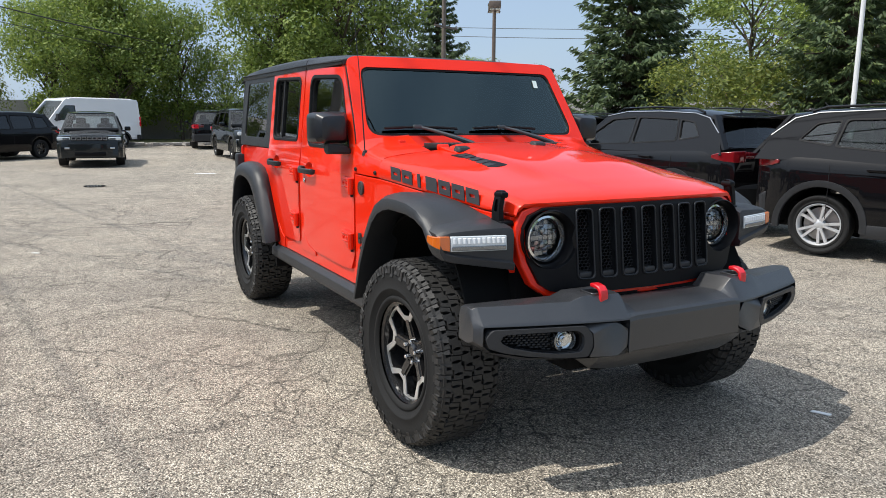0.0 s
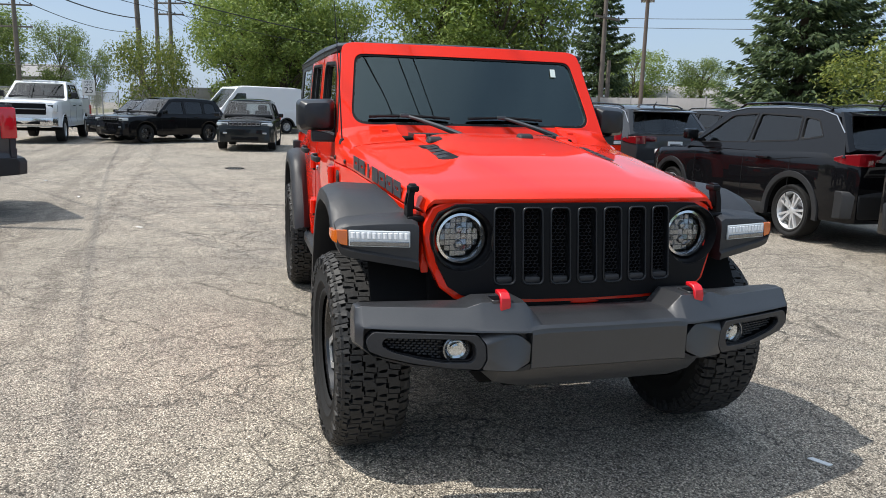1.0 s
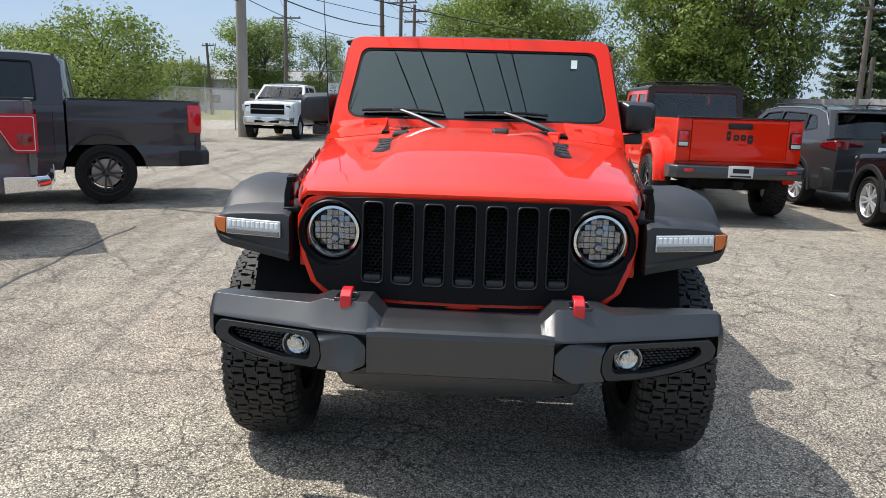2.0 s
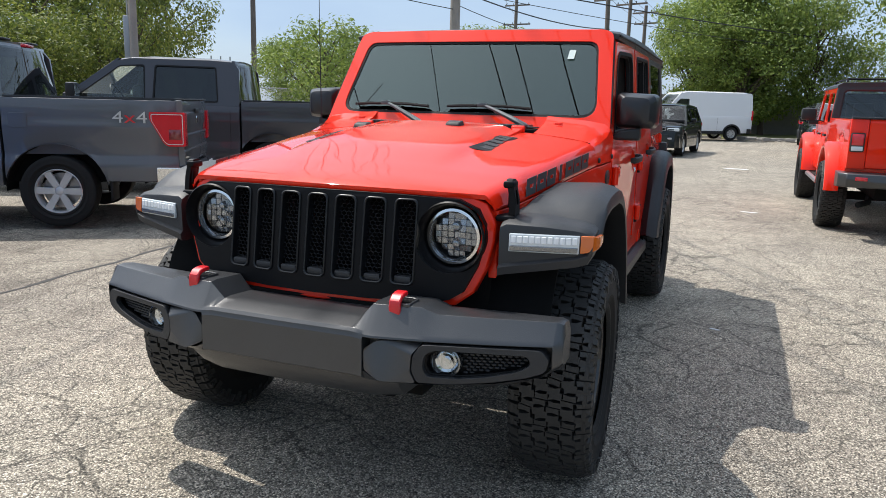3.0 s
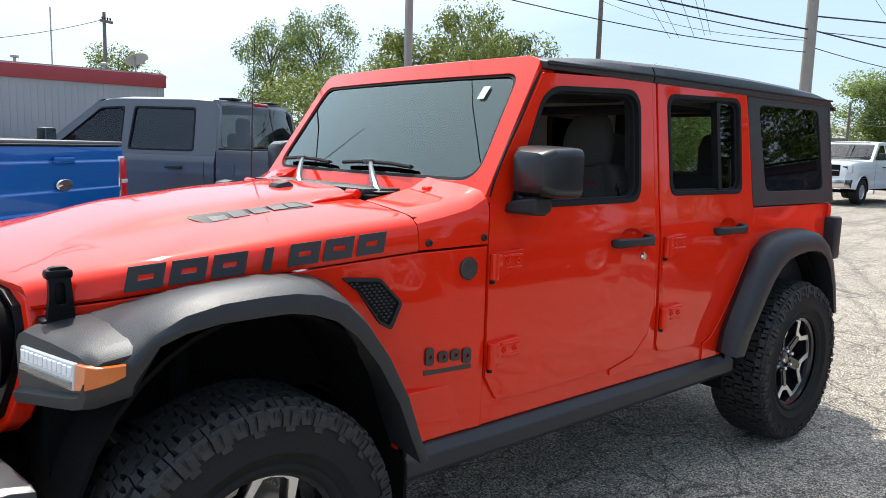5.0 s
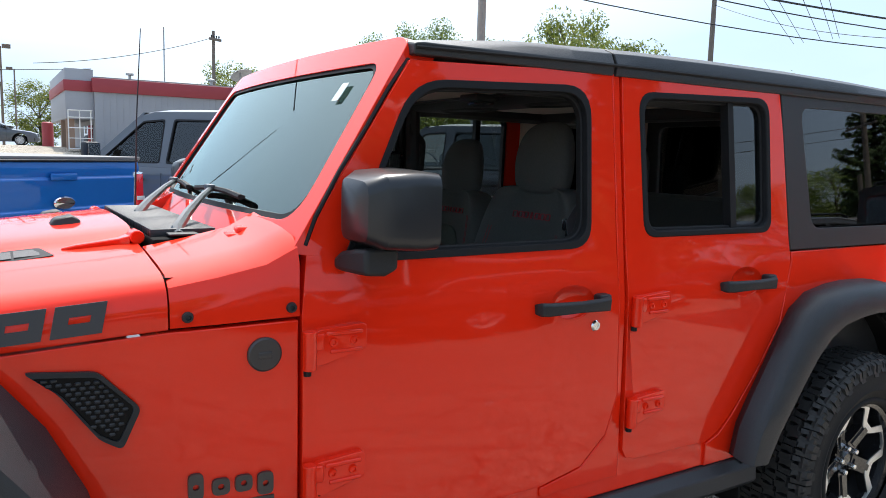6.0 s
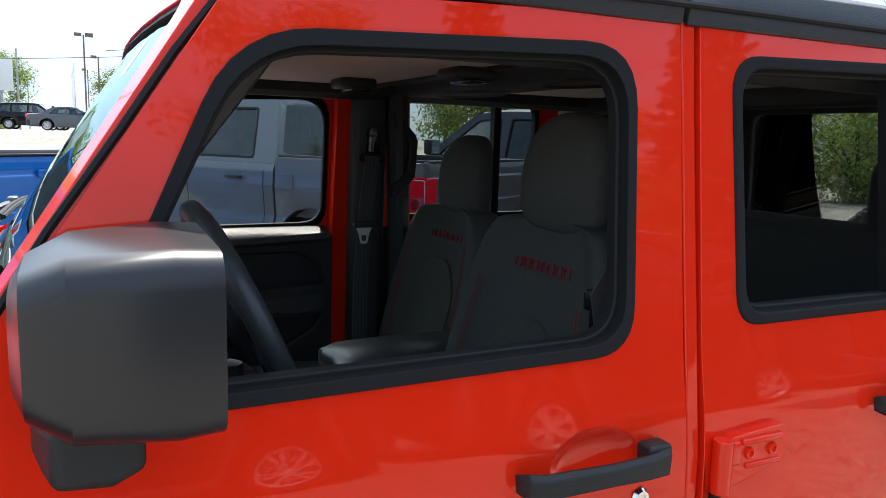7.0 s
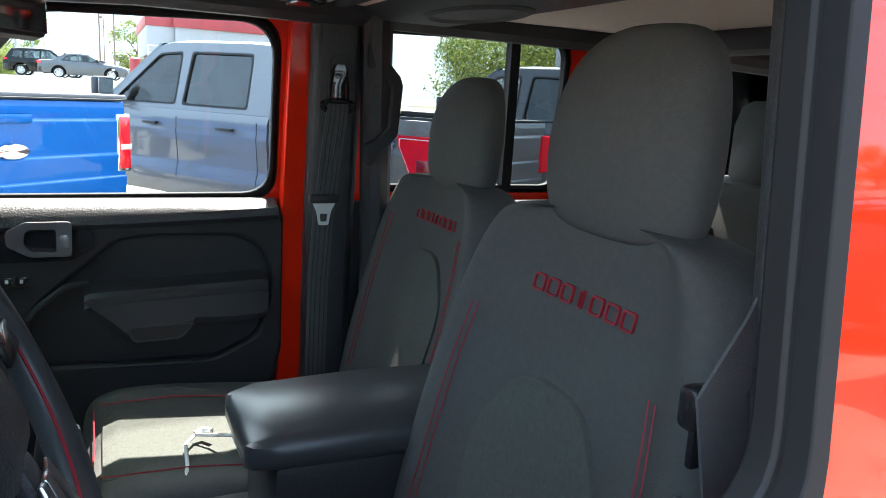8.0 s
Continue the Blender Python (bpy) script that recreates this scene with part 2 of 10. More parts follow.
def asphalt():
    """Old pale asphalt: stones in worn binder, cracks, patches and dark tyre paths."""
    m = bpy.data.materials.new("weathered_asphalt")
    m.use_nodes = True
    t = m.node_tree
    b = t.nodes["Principled BSDF"]
    nd = lambda k: t.nodes.new("ShaderNode" + k)
    tc = nd("TexCoord")
    co = tc.outputs["Object"]

    def noise_at(scale, detail=4, rough=0.6, vec=co):
        n = nd("TexNoise")
        n.inputs["Scale"].default_value, n.inputs["Detail"].default_value, n.inputs["Roughness"].default_value = scale, detail, rough
        t.links.new(vec, n.inputs["Vector"])
        return n

    def ramp(src, stops):
        r = nd("ValToRGB")
        while len(r.color_ramp.elements) < len(stops):
            r.color_ramp.elements.new(0.5)
        for e, (p, c) in zip(r.color_ramp.elements, stops):
            e.position, e.color = p, (*c, 1)
        t.links.new(src, r.inputs["Fac"])
        return r

    def mult(a, bb, f=1.0):
        x = nd("MixRGB")
        x.blend_type = "MULTIPLY"
        x.inputs[0].default_value = f
        t.links.new(a, x.inputs[1])
        t.links.new(bb, x.inputs[2])
        return x.outputs[0]

    # stones
    vor = nd("TexVoronoi")
    vor.inputs["Scale"].default_value = 155
    t.links.new(co, vor.inputs["Vector"])
    sep = nd("SeparateColor")
    t.links.new(vor.outputs["Color"], sep.inputs[0])
    stones = ramp(sep.outputs[0], [(0.0, (0.050, 0.046, 0.040)), (0.24, (0.245, 0.224, 0.190)), (0.7, (0.545, 0.495, 0.418)), (1.0, (1.0, 0.93, 0.80))])
    gap = ramp(vor.outputs["Distance"], [(0.30, (1, 1, 1)), (0.72, (0.47, 0.45, 0.43))])
    col = mult(stones.outputs[0], gap.outputs[0])
    # broad wear
    n1 = noise_at(0.35, 6)
    w1 = ramp(n1.outputs["Fac"], [(0.3, (0.80, 0.79, 0.79)), (0.7, (1.16, 1.14, 1.10))])
    col = mult(col, w1.outputs[0])
    n2 = noise_at(3.2, 6, 0.7)
    w2 = ramp(n2.outputs["Fac"], [(0.32, (0.78, 0.77, 0.77)), (0.62, (1.08, 1.07, 1.05))])
    col = mult(col, w2.outputs[0])
    # cracks in two sizes
    warp = noise_at(1.3, 5)
    off = nd("VectorMath")
    off.operation = "MULTIPLY_ADD"
    off.inputs[1].default_value = (0.55, 0.55, 0.0)
    t.links.new(warp.outputs["Color"], off.inputs[0])
    t.links.new(co, off.inputs[2])
    heights = []
    for sc, wd, dark in ((0.55, 0.0060, 0.42), (3.0, 0.024, 0.34), (6.4, 0.040, 0.46)):
        v = nd("TexVoronoi")
        v.feature = "DISTANCE_TO_EDGE"
        v.inputs["Scale"].default_value = sc
        t.links.new(off.outputs[0], v.inputs["Vector"])
        r = ramp(v.outputs["Distance"], [(0.0, (dark,) * 3), (wd, (1, 1, 1))])
        # the fine net shows only in worn areas
        if sc > 1:
            gate = ramp(noise_at(0.45 if sc < 5 else 0.9, 3).outputs["Fac"], [(0.38, (0, 0, 0)), (0.54, (1, 1, 1))] if sc < 5 else [(0.46, (0, 0, 0)), (0.60, (1, 1, 1))])
            x = nd("MixRGB")
            x.inputs[1].default_value = (1, 1, 1, 1)
            t.links.new(gate.outputs[0], x.inputs[0])
            t.links.new(r.outputs[0], x.inputs[2])
            crack = x.outputs[0]
        else:
            crack = r.outputs[0]
        col = mult(col, crack)
        heights.append(crack)
    # dark tyre paths along the lane beside the cars
    sx = nd("SeparateXYZ")
    t.links.new(off.outputs[0], sx.inputs[0])
    for y0, wdt in ((-3.2, 0.09), (-2.9, 0.05), (-4.5, 0.10), (-4.15, 0.07), (-2.25, 0.05), (-5.3, 0.08)):
        d = nd("Math")
        d.operation = "ADD"
        d.inputs[1].default_value = -y0
        k = nd("Math")
        k.operation = "MULTIPLY_ADD"
        k.inputs[1].default_value = -0.055
        t.links.new(sx.outputs[0], k.inputs[0])
        t.links.new(sx.outputs[1], k.inputs[2])
        t.links.new(k.outputs[0], d.inputs[0])
        a = nd("Math")
        a.operation = "ABSOLUTE"
        t.links.new(d.outputs[0], a.inputs[0])
        r = ramp(a.outputs[0], [(wdt * 0.6, (0.74, 0.73, 0.73)), (wdt * 2.2, (1, 1, 1))])
        col = mult(col, r.outputs[0], 0.8)
    t.links.new(col, b.inputs["Base Color"])
    b.inputs["Roughness"].default_value = 0.85
    hm = nd("Math")
    hm.operation = "MULTIPLY"
    t.links.new(vor.outputs["Distance"], hm.inputs[0])
    hm.inputs[1].default_value = -1.0
    hb = nd("Math")
    hb.operation = "ADD"
    t.links.new(hm.outputs[0], hb.inputs[0])
    t.links.new(heights[0], hb.inputs[1])
    bp = nd("Bump")
    bp.inputs["Strength"].default_value, bp.inputs["Distance"].default_value = 0.75, 0.008
    t.links.new(hb.outputs[0], bp.inputs["Height"])
    t.links.new(bp.outputs[0], b.inputs["Normal"])
    return m


ASPHALT = asphalt()
GRASS = mat("dry_grass", (0.15, 0.145, 0.05), 0.9, var=0.7, scale=0.6, bump=0.8, bscale=40, fine=0.6)


# ---- mesh helpers ----
def finish(name, bm, material, sharp=0.55):
    bmesh.ops.recalc_face_normals(bm, faces=bm.faces[:])
    bm.normal_update()
    for f in bm.faces:
        f.smooth = True
    for e in bm.edges:
        e.smooth = len(e.link_faces) == 2 and e.calc_face_angle(0) < sharp
    me = bpy.data.meshes.new(name)
    bm.to_mesh(me)
    bm.free()
    me.materials.append(material)
    return me


def part(name, bm, material, parent, label="", bevel=0.0, sharp=0.55, seg=2):
    ob = new(name, bm if isinstance(bm, bpy.types.Mesh) else finish(name, bm, material, sharp))
    ob.parent = parent
    if label:
        ob["label"] = label
    if bevel:
        b = ob.modifiers.new("bevel", "BEVEL")
        b.width, b.segments, b.limit_method, b.angle_limit = bevel, seg, "ANGLE", radians(35)
        b.harden_normals = False
    return ob


def thing(name, label, category, m=Matrix(), group="", kind=""):
    ob = new(name)
    ob.empty_display_size = 0.2
    ob.matrix_basis = m
    return tagged(ob, label, category, group, kind)


def solo(name, bm, material, label, category="", group="", kind="", m=Matrix(), bevel=0.0, sharp=0.55):
    ob = part(name, bm, material, None, bevel=bevel, sharp=sharp)
    ob.matrix_basis = m
    return tagged(ob, label, category, group, kind)


def flip(bm):
    for v in bm.verts:
        v.co.y = -v.co.y
    bmesh.ops.reverse_faces(bm, faces=bm.faces[:])
    return bm


def side(bm, s):
    return flip(bm) if s < 0 else bm


def join(*bms):
    a = bms[0]
    for b in bms[1:]:
        me = bpy.data.meshes.new("join")
        b.to_mesh(me)
        b.free()
        a.from_mesh(me)
        bpy.data.meshes.remove(me)
    return a


def box(x0, x1, y0, y1, z0, z1, r=0.0, seg=2, m=None):
    bm = bmesh.new()
    bmesh.ops.create_cube(bm, size=1)
    for v in bm.verts:
        v.co = Vector(((x0 + x1) / 2 + v.co.x * (x1 - x0), (y0 + y1) / 2 + v.co.y * (y1 - y0), (z0 + z1) / 2 + v.co.z * (z1 - z0)))
    if r:
        bmesh.ops.bevel(bm, geom=bm.edges[:], offset=r, segments=seg, profile=0.5, affect="EDGES")
    if m:
        bm.transform(m)
    return bm


def loft(rings, closed=True, caps=True):
    """A skin over rings of the same number of points."""
    bm = bmesh.new()
    vs = [[bm.verts.new(p) for p in ring] for ring in rings]
    n = len(rings[0])
    for a, b in zip(vs, vs[1:]):
        for i in range(n if closed else n - 1):
            j = (i + 1) % n
            try:
                bm.faces.new((a[i], a[j], b[j], b[i]))
            except ValueError:
                pass
    if caps:
        for ring in (vs[0], vs[-1]):
            try:
                bm.faces.new(ring)
            except ValueError:
                pass
    bmesh.ops.remove_doubles(bm, verts=bm.verts[:], dist=1e-5)
    return bm


def lathe(profile, n=32, m=None):
    """Turns (radius, y) pairs round the y axis."""
    rings = [[(r * math.cos(2 * math.pi * i / n), y, r * math.sin(2 * math.pi * i / n)) for i in range(n)] for r, y in profile]
    bm = loft(rings, True, False)
    if m:
        bm.transform(m)
    return bm


def tube(points, r, n=8, close=False):
    pts = [Vector(p) for p in points]
    rings = []
    up = Vector((0, 0, 1))
    for i, p in enumerate(pts):
        d = (pts[min(i + 1, len(pts) - 1)] - pts[max(i - 1, 0)]).normalized()
        if abs(d.dot(up)) > 0.95:
            up = Vector((1, 0, 0))
        a = d.cross(up).normalized()
        b = a.cross(d)
        rr = r[i] if isinstance(r, (list, tuple)) else r
        rings.append([p + (a * math.cos(2 * math.pi * k / n) + b * math.sin(2 * math.pi * k / n)) * rr for k in range(n)])
        up = b
    return loft(rings, True, True)


def rpoly(points, r, n=4):
    """A polygon with its corners rounded; r one radius or one a corner."""
    out = []
    k = len(points)
    for i, p in enumerate(points):
        rad = r[i] if isinstance(r, (list, tuple)) else r
        p, a, b = Vector(p), Vector(points[i - 1]), Vector(points[(i + 1) % k])
        da, db = a - p, b - p
        rad = min(rad, da.length * 0.48, db.length * 0.48)
        if rad < 1e-4:
            out.append(tuple(p))
            continue
        p0, p1 = p + da.normalized() * rad, p + db.normalized() * rad
        for j in range(n + 1):
            t = j / n
            q = p0 * (1 - t) ** 2 + p * 2 * t * (1 - t) + p1 * t**2
            out.append(tuple(q))
    return out


def circle(u, v, r, n=28):
    return [(u + r * math.cos(2 * math.pi * i / n), v + r * math.sin(2 * math.pi * i / n)) for i in range(n)]


def sheet(outline, holes, fn, off):
    """A plate with holes: a flat outline, laid into space by fn(u, v); its back lies off (a vector) away."""
    tmp = bmesh.new()
    for lp in (outline, *holes):
        vs = [tmp.verts.new((u, v, 0)) for u, v in lp]
        for a, b in zip(vs, vs[1:] + vs[:1]):
            tmp.edges.new((a, b))
    bmesh.ops.triangle_fill(tmp, use_beauty=True, use_dissolve=False, edges=tmp.edges[:])
    bm = bmesh.new()
    off = Vector(off)
    tmp.verts.index_update()
    fr = [bm.verts.new(fn(v.co.x, v.co.y)) for v in tmp.verts]
    bk = [bm.verts.new(v.co + off) for v in fr]
    for f in tmp.faces:
        ids = [v.index for v in f.verts]
        bm.faces.new([fr[i] for i in ids])
        bm.faces.new([bk[i] for i in reversed(ids)])
    for e in tmp.edges:
        if len(e.link_faces) == 1:
            i, j = (v.index for v in e.verts)
            bm.faces.new((fr[i], fr[j], bk[j], bk[i]))
    tmp.free()
    return bm


def curtain(xs, zlo, zhi, rows, fn, off):
    """A panel of columns: from zlo(x) up to zhi(x), laid at y = fn(x, z), with a back at off."""
    off = Vector(off)
    fr = [[Vector((x, fn(x, z), z)) for z in (zlo(x) + (zhi(x) - zlo(x)) * i / rows for i in range(rows + 1))] for x in xs]
    rings = [col + [p + off for p in reversed(col)] for col in fr]
    return loft(rings, True, True)


def curve(*pairs):
    xs, zs = zip(*sorted(pairs))
    return lambda x: float(np.interp(x, xs, zs))


def span(a, b, n):
    return [a + (b - a) * i / (n - 1) for i in range(n)]


def lettering(words, size, m, material, parent, name="lettering", label="", depth=0.002, squeeze=1.0, shear=0.0):
    """Words in the built-in font as a mesh, upright in the xz plane of m, facing -y."""
    cu = bpy.data.curves.new("letters", "FONT")
    cu.body, cu.size, cu.extrude, cu.align_x, cu.align_y, cu.shear = words, size, depth, "CENTER", "CENTER", shear
    tmp = new("letters", cu)
    me = bpy.data.meshes.new_from_object(tmp.evaluated_get(bpy.context.evaluated_depsgraph_get()))
    bpy.data.objects.remove(tmp)
    me.transform(m @ pose(0, 0, 0, 90) @ Matrix.Diagonal((squeeze, 1, 1, 1)))
    me.materials.clear()
    me.materials.append(material)
    ob = new(name, me)
    ob.parent = parent
    if label:
        ob["label"] = label
    return ob


def shrink(poly, k):
    cx, cz = sum(p[0] for p in poly) / len(poly), sum(p[1] for p in poly) / len(poly)
    hw, hh = max(abs(p[0] - cx) for p in poly), max(abs(p[1] - cz) for p in poly)
    return [(cx + (u - cx) * (1 - k / hw), cz + (v - cz) * (1 - k / hh)) for u, v in poly]



# ---- ground ----
def flat(x0, x1, y0, y1, z, nx=2, ny=2):
    return loft([[(x, y, z) for y in span(y0, y1, ny)] for x in span(x0, x1, nx)], False, False)


def ease(t):
    t = min(1.0, max(0.0, t))
    return t * t * (3 - 2 * t)


def ground_z(x, y):
    """The lot is level; past the pickups it climbs to the road."""
    return 1.45 * ease((-17.0 - y) / 16.0) * ease((x + 16.0) / 7.0)


gx_ = [-600, -60, -30] + [-18 + k for k in range(12)] + [0, 20, 60, 300]
gy_ = [-450, -120, -60] + [-36 + k for k in range(22)] + [-6, 0, 40, 450]
solo("ground", loft([[(x, y, ground_z(x, y)) for y in gy_] for x in gx_], False, False), ASPHALT, "pale cracked asphalt with tyre marks", "ground", kind="structure")

seam = []
for k in range(25):
    x = 0.9 - k * 0.24
    y = -3.36 + 0.105 * (x + 0.54) + 0.02 * math.sin(k * 1.7) + 0.012 * math.sin(k * 0.6)
    w = 0.016 + 0.006 * math.sin(k * 2.3)
    seam.append([(x, y - w - 0.004, -0.004), (x, y - w, 0.003), (x, y + w, 0.003), (x, y + w + 0.004, -0.004)])
solo("tar_seam", loft(seam, True, True), TAR, "dark tar line sealing a crack in the asphalt", "tar seam", kind="structure")

# ---- the orange off-roader: x ahead, y to its left, z up; origin under the front axle ----
BASE_X, TYRE_R, TYRE_W = 3.008, 0.415, 0.285
ydoor = curve((0.4, 0.775), (0.6, 0.783), (0.75, 0.787), (1.09, 0.786), (1.13, 0.784), (1.17, 0.7795), (1.21, 0.7735), (1.26, 0.767), (1.76, 0.724))
yfend = curve((0.44, 0.605), (0.25, 0.655), (-0.5, 0.737), (-0.7, 0.768), (-0.9, 0.785), (-4.0, 0.785))
seam_z = curve((0.42, 1.052), (-0.6, 1.135), (-0.9, 1.145))


def make_tyre(radius, width, rim, blocks):
    """Tyre carcass, and its tread of separate blocks, round the y axis."""
    h, w = radius, width / 2
    prof = [(rim - 0.005, -w * 0.80), (rim + 0.008, -w * 0.90), (rim + 0.020, -w * 0.90), (rim + 0.024, -w * 0.865), (rim + 0.050, -w * 0.955), (rim + 0.054, -w * 0.985), (rim + 0.060, -w * 0.985), (rim + 0.064, -w * 0.965), ((rim + h) / 2 + 0.01, -w * 1.0), (h - 0.055, -w * 0.99), (h - 0.036, -w * 0.93), (h - 0.032, -w * 0.80), (h - 0.028, -w * 0.4), (h - 0.028, 0)]
    prof += [(r, -y) for r, y in reversed(prof[:-1])]
    car = finish("tyre", lathe(prof, 64), RUBBER, 0.9)
    bm = bmesh.new()
    rnd = random.Random(4)
    if blocks:
        step = 2 * math.pi / blocks
        for row, (yc, bw, ph) in enumerate(((-0.84, 0.35, 0), (-0.50, 0.345, 0.5), (-0.165, 0.345, 0.1), (0.165, 0.345, 0.6), (0.50, 0.345, 0.2), (0.84, 0.35, 0.7))):
            for i in range(blocks):
                a = (i + ph) * step
                edge = abs(yc) > 0.7
                k0 = 1 if (i + row) % 2 else -1
                bl = step * h * (0.90 if edge else 0.97)
                tw = rnd.uniform(-0.10, 0.10) + (0 if edge else 0.16 * k0)
                hw = w * bw * 0.5 * 0.96
                z0, z1 = h - 0.034, h - (0.004 if edge else 0.0)
                # a hooked block: two offset halves that lock into the next row
                pts = [(-bl * 0.50, -hw), (-bl * 0.02, -hw * 1.15), (bl * 0.10, -hw * 0.78), (bl * 0.46, -hw * 0.95), (bl * 0.40, -hw * 0.1), (bl * 0.50, hw), (bl * 0.02, hw * 1.15), (-bl * 0.10, hw * 0.78), (-bl * 0.46, hw * 0.95), (-bl * 0.40, hw * 0.1)]
                if k0 < 0:
                    pts = [(u, -v) for u, v in reversed(pts)]
                g = 0.0022
                left = [pts[0], (pts[1][0] - g, pts[1][1]), (pts[6][0] - g, pts[6][1])] + pts[7:]
                right = [(pts[1][0] + g, pts[1][1])] + pts[2:6] + [(pts[6][0] + g, pts[6][1])]
                if k0 < 0:
                    left, right = pts[:3] + [(pts[3][0] + g, pts[3][1]), (pts[8][0] + g, pts[8][1]), pts[9]], [(pts[3][0] - g, pts[3][1])] + pts[4:8] + [(pts[8][0] - g, pts[8][1])]
                for half_block in (left, right):
                    lo, hi = [], []
                    for px, py in half_block:
                        qx, qy = px * math.cos(tw) - py * math.sin(tw), px * math.sin(tw) + py * math.cos(tw)
                        yy = yc * w + qy
                        dz = -0.022 * max(0, abs(yy) / w - 0.72) / 0.28
                        for lst, zz, k in ((lo, z0 + dz, 1.0), (hi, z1 + dz, 0.95)):
                            ang = a + qx * k / h
                            lst.append(bm.verts.new((zz * math.cos(ang), yc * w + qy * k, zz * math.sin(ang))))
                    bm.faces.new(hi)
                    n = len(half_block)
                    for j in range(n):
                        k2 = (j + 1) % n
                        bm.faces.new((lo[j], lo[k2], hi[k2], hi[j]))
        # shoulder lugs that run down the sidewall
        for sgn in (-1, 1):
            for i in range(blocks):
                a = (i + (0 if sgn < 0 else 0.3)) * step
                ln = 0.052 if i % 2 else 0.036
                half = step * 0.38
                vs = []
                for da, rr, yy in ((-half, h - 0.014, 0.90), (half, h - 0.014, 0.90), (half * 0.8, h - 0.02 - ln, 1.030), (-half * 0.8, h - 0.02 - ln, 1.030)):
                    for k in (1.0, 0.90):
                        vs.append(bm.verts.new((rr * math.cos(a + da), sgn * w * yy * k, rr * math.sin(a + da))))
                o, n = vs[0::2], vs[1::2]
                bm.faces.new(o)
                for j in range(4):
                    bm.faces.new((o[j], o[(j + 1) % 4], n[(j + 1) % 4], n[j]))
    tread = finish("tread", bm, TREAD, 0.4) if blocks else None
    return car, tread


def star_rim(rim, w):
    """Black cast rim with five forked spokes; returns barrel, spoke and machined edge meshes (face towards +y)."""
    barrel = finish("rim", lathe([(rim, -w), (rim + 0.012, -w), (rim - 0.012, -w * 0.6), (rim - 0.03, w * 0.1), (rim - 0.018, w * 0.75), (rim + 0.010, w * 0.86), (rim + 0.012, w * 0.98), (rim, w * 1.0), (rim - 0.014, w * 0.93), (rim - 0.02, w * 0.7)], 56), RIM_BLACK)
    # one spoke: a broad arm that forks towards the rim, its outline machined bright
    yf = w * 0.80

    def at(r, deg):
        return (rim * r * math.sin(math.radians(deg)), rim * r * math.cos(math.radians(deg)))

    def lay(u, v):
        r = math.hypot(u, v) / rim
        return Vector((u, yf - 0.034 * max(0.0, 1 - r) - 0.012 * max(0.0, 0.6 - r), v))

    inner = [at(*p) for p in ((0.900, -37), (0.905, -31), (0.885, -25), (0.64, -13.5), (0.60, -8), (0.60, 8), (0.64, 13.5), (0.885, 25), (0.905, 31), (0.900, 37))]
    outer = [at(*p) for p in ((0.985, -37), (0.988, -28), (0.985, -19.5), (0.72, -9), (0.705, -5), (0.705, 5), (0.72, 9), (0.985, 19.5), (0.988, 28), (0.985, 37))]
    edge = sheet(inner + outer[::-1], [], lambda u, v: lay(u, v) + Vector((0, 0.003, 0)), (0, -0.010, 0))
    arm = [at(*p) for p in ((0.26, -32), (0.34, -20), (0.60, -11), (0.64, -15), (0.89, -26.5), (0.97, -27), (0.97, -18), (0.72, -8), (0.72, 8), (0.97, 18), (0.97, 27), (0.89, 26.5), (0.64, 15), (0.60, 11), (0.34, 20), (0.26, 32))]
    spoke = finish("spoke", join(sheet(arm, [], lay, (0, -0.035, 0)), sheet([at(0.28, -12), at(0.62, -5), at(0.62, 5), at(0.28, 12)], [], lambda u, v: lay(u, v) + Vector((0, 0.006, 0)), (0, -0.012, 0))), RIM_BLACK)
    return barrel, spoke, finish("machined_edge", edge, RIM_FACE)


TYRE_BIG, TREAD_BIG = make_tyre(TYRE_R, TYRE_W, 0.232, 52)
RIM_BIG, SPOKE_BIG, EDGE_BIG = star_rim(0.228, 0.105)
LUG = finish("lug_nut", lathe([(0.0, 0.026), (0.008, 0.026), (0.011, 0.02), (0.011, 0.0)], 12), CHROME)
CAP = finish("centre_cap", lathe([(0.0, 0.012), (0.022, 0.012), (0.03, 0.004), (0.06, -0.004), (0.062, -0.03)], 24), RIM_BLACK)
DRUM = finish("brake_disc", lathe([(0.0, -0.03), (0.16, -0.03), (0.16, -0.05), (0.0, -0.05)], 32), STEEL)


def big_wheel(parent, x, y, turn=0.0, spin=0.0):
    """Off-road wheel; its outer face looks to +y, turned half round on the right."""
    w = part("wheel", RIM_BIG, None, parent)
    w.matrix_basis = pose(x, y, TYRE_R, 0, 0, turn + (0 if y > 0 else 180)) @ pose(0, 0, 0, 0, spin, 0)
    part("tyre", TYRE_BIG, None, w, "knobbly all-terrain tyre")
    part("tread", TREAD_BIG, None, w)
    for i in range(5):
        for me, nm in ((SPOKE_BIG, "spoke"), (EDGE_BIG, "machined_edge")):
            part(nm, me, None, w).matrix_basis = pose(0, 0, 0, 0, 72 * i, 0)
        a = math.radians(72 * i + 36)
        part("lug_nut", LUG, None, w).matrix_basis = pose(0.048 * math.cos(a), 0.052, 0.048 * math.sin(a))
    part("centre_cap", CAP, None, w).matrix_basis = pose(0, 0.052, 0)
    part("brake_disc", DRUM, None, w)
    return w


jeep = thing("off_road_car", "orange-red four-door off-roader with black hardtop and flares", "car")

# wheels
for wx, wy, st, sp in ((0, 0.80, 2, 20), (0, -0.80, 2, 8), (-BASE_X, 0.755, 0, 31), (-BASE_X, -0.755, 0, 50)):
    big_wheel(jeep, wx, wy, st, sp)

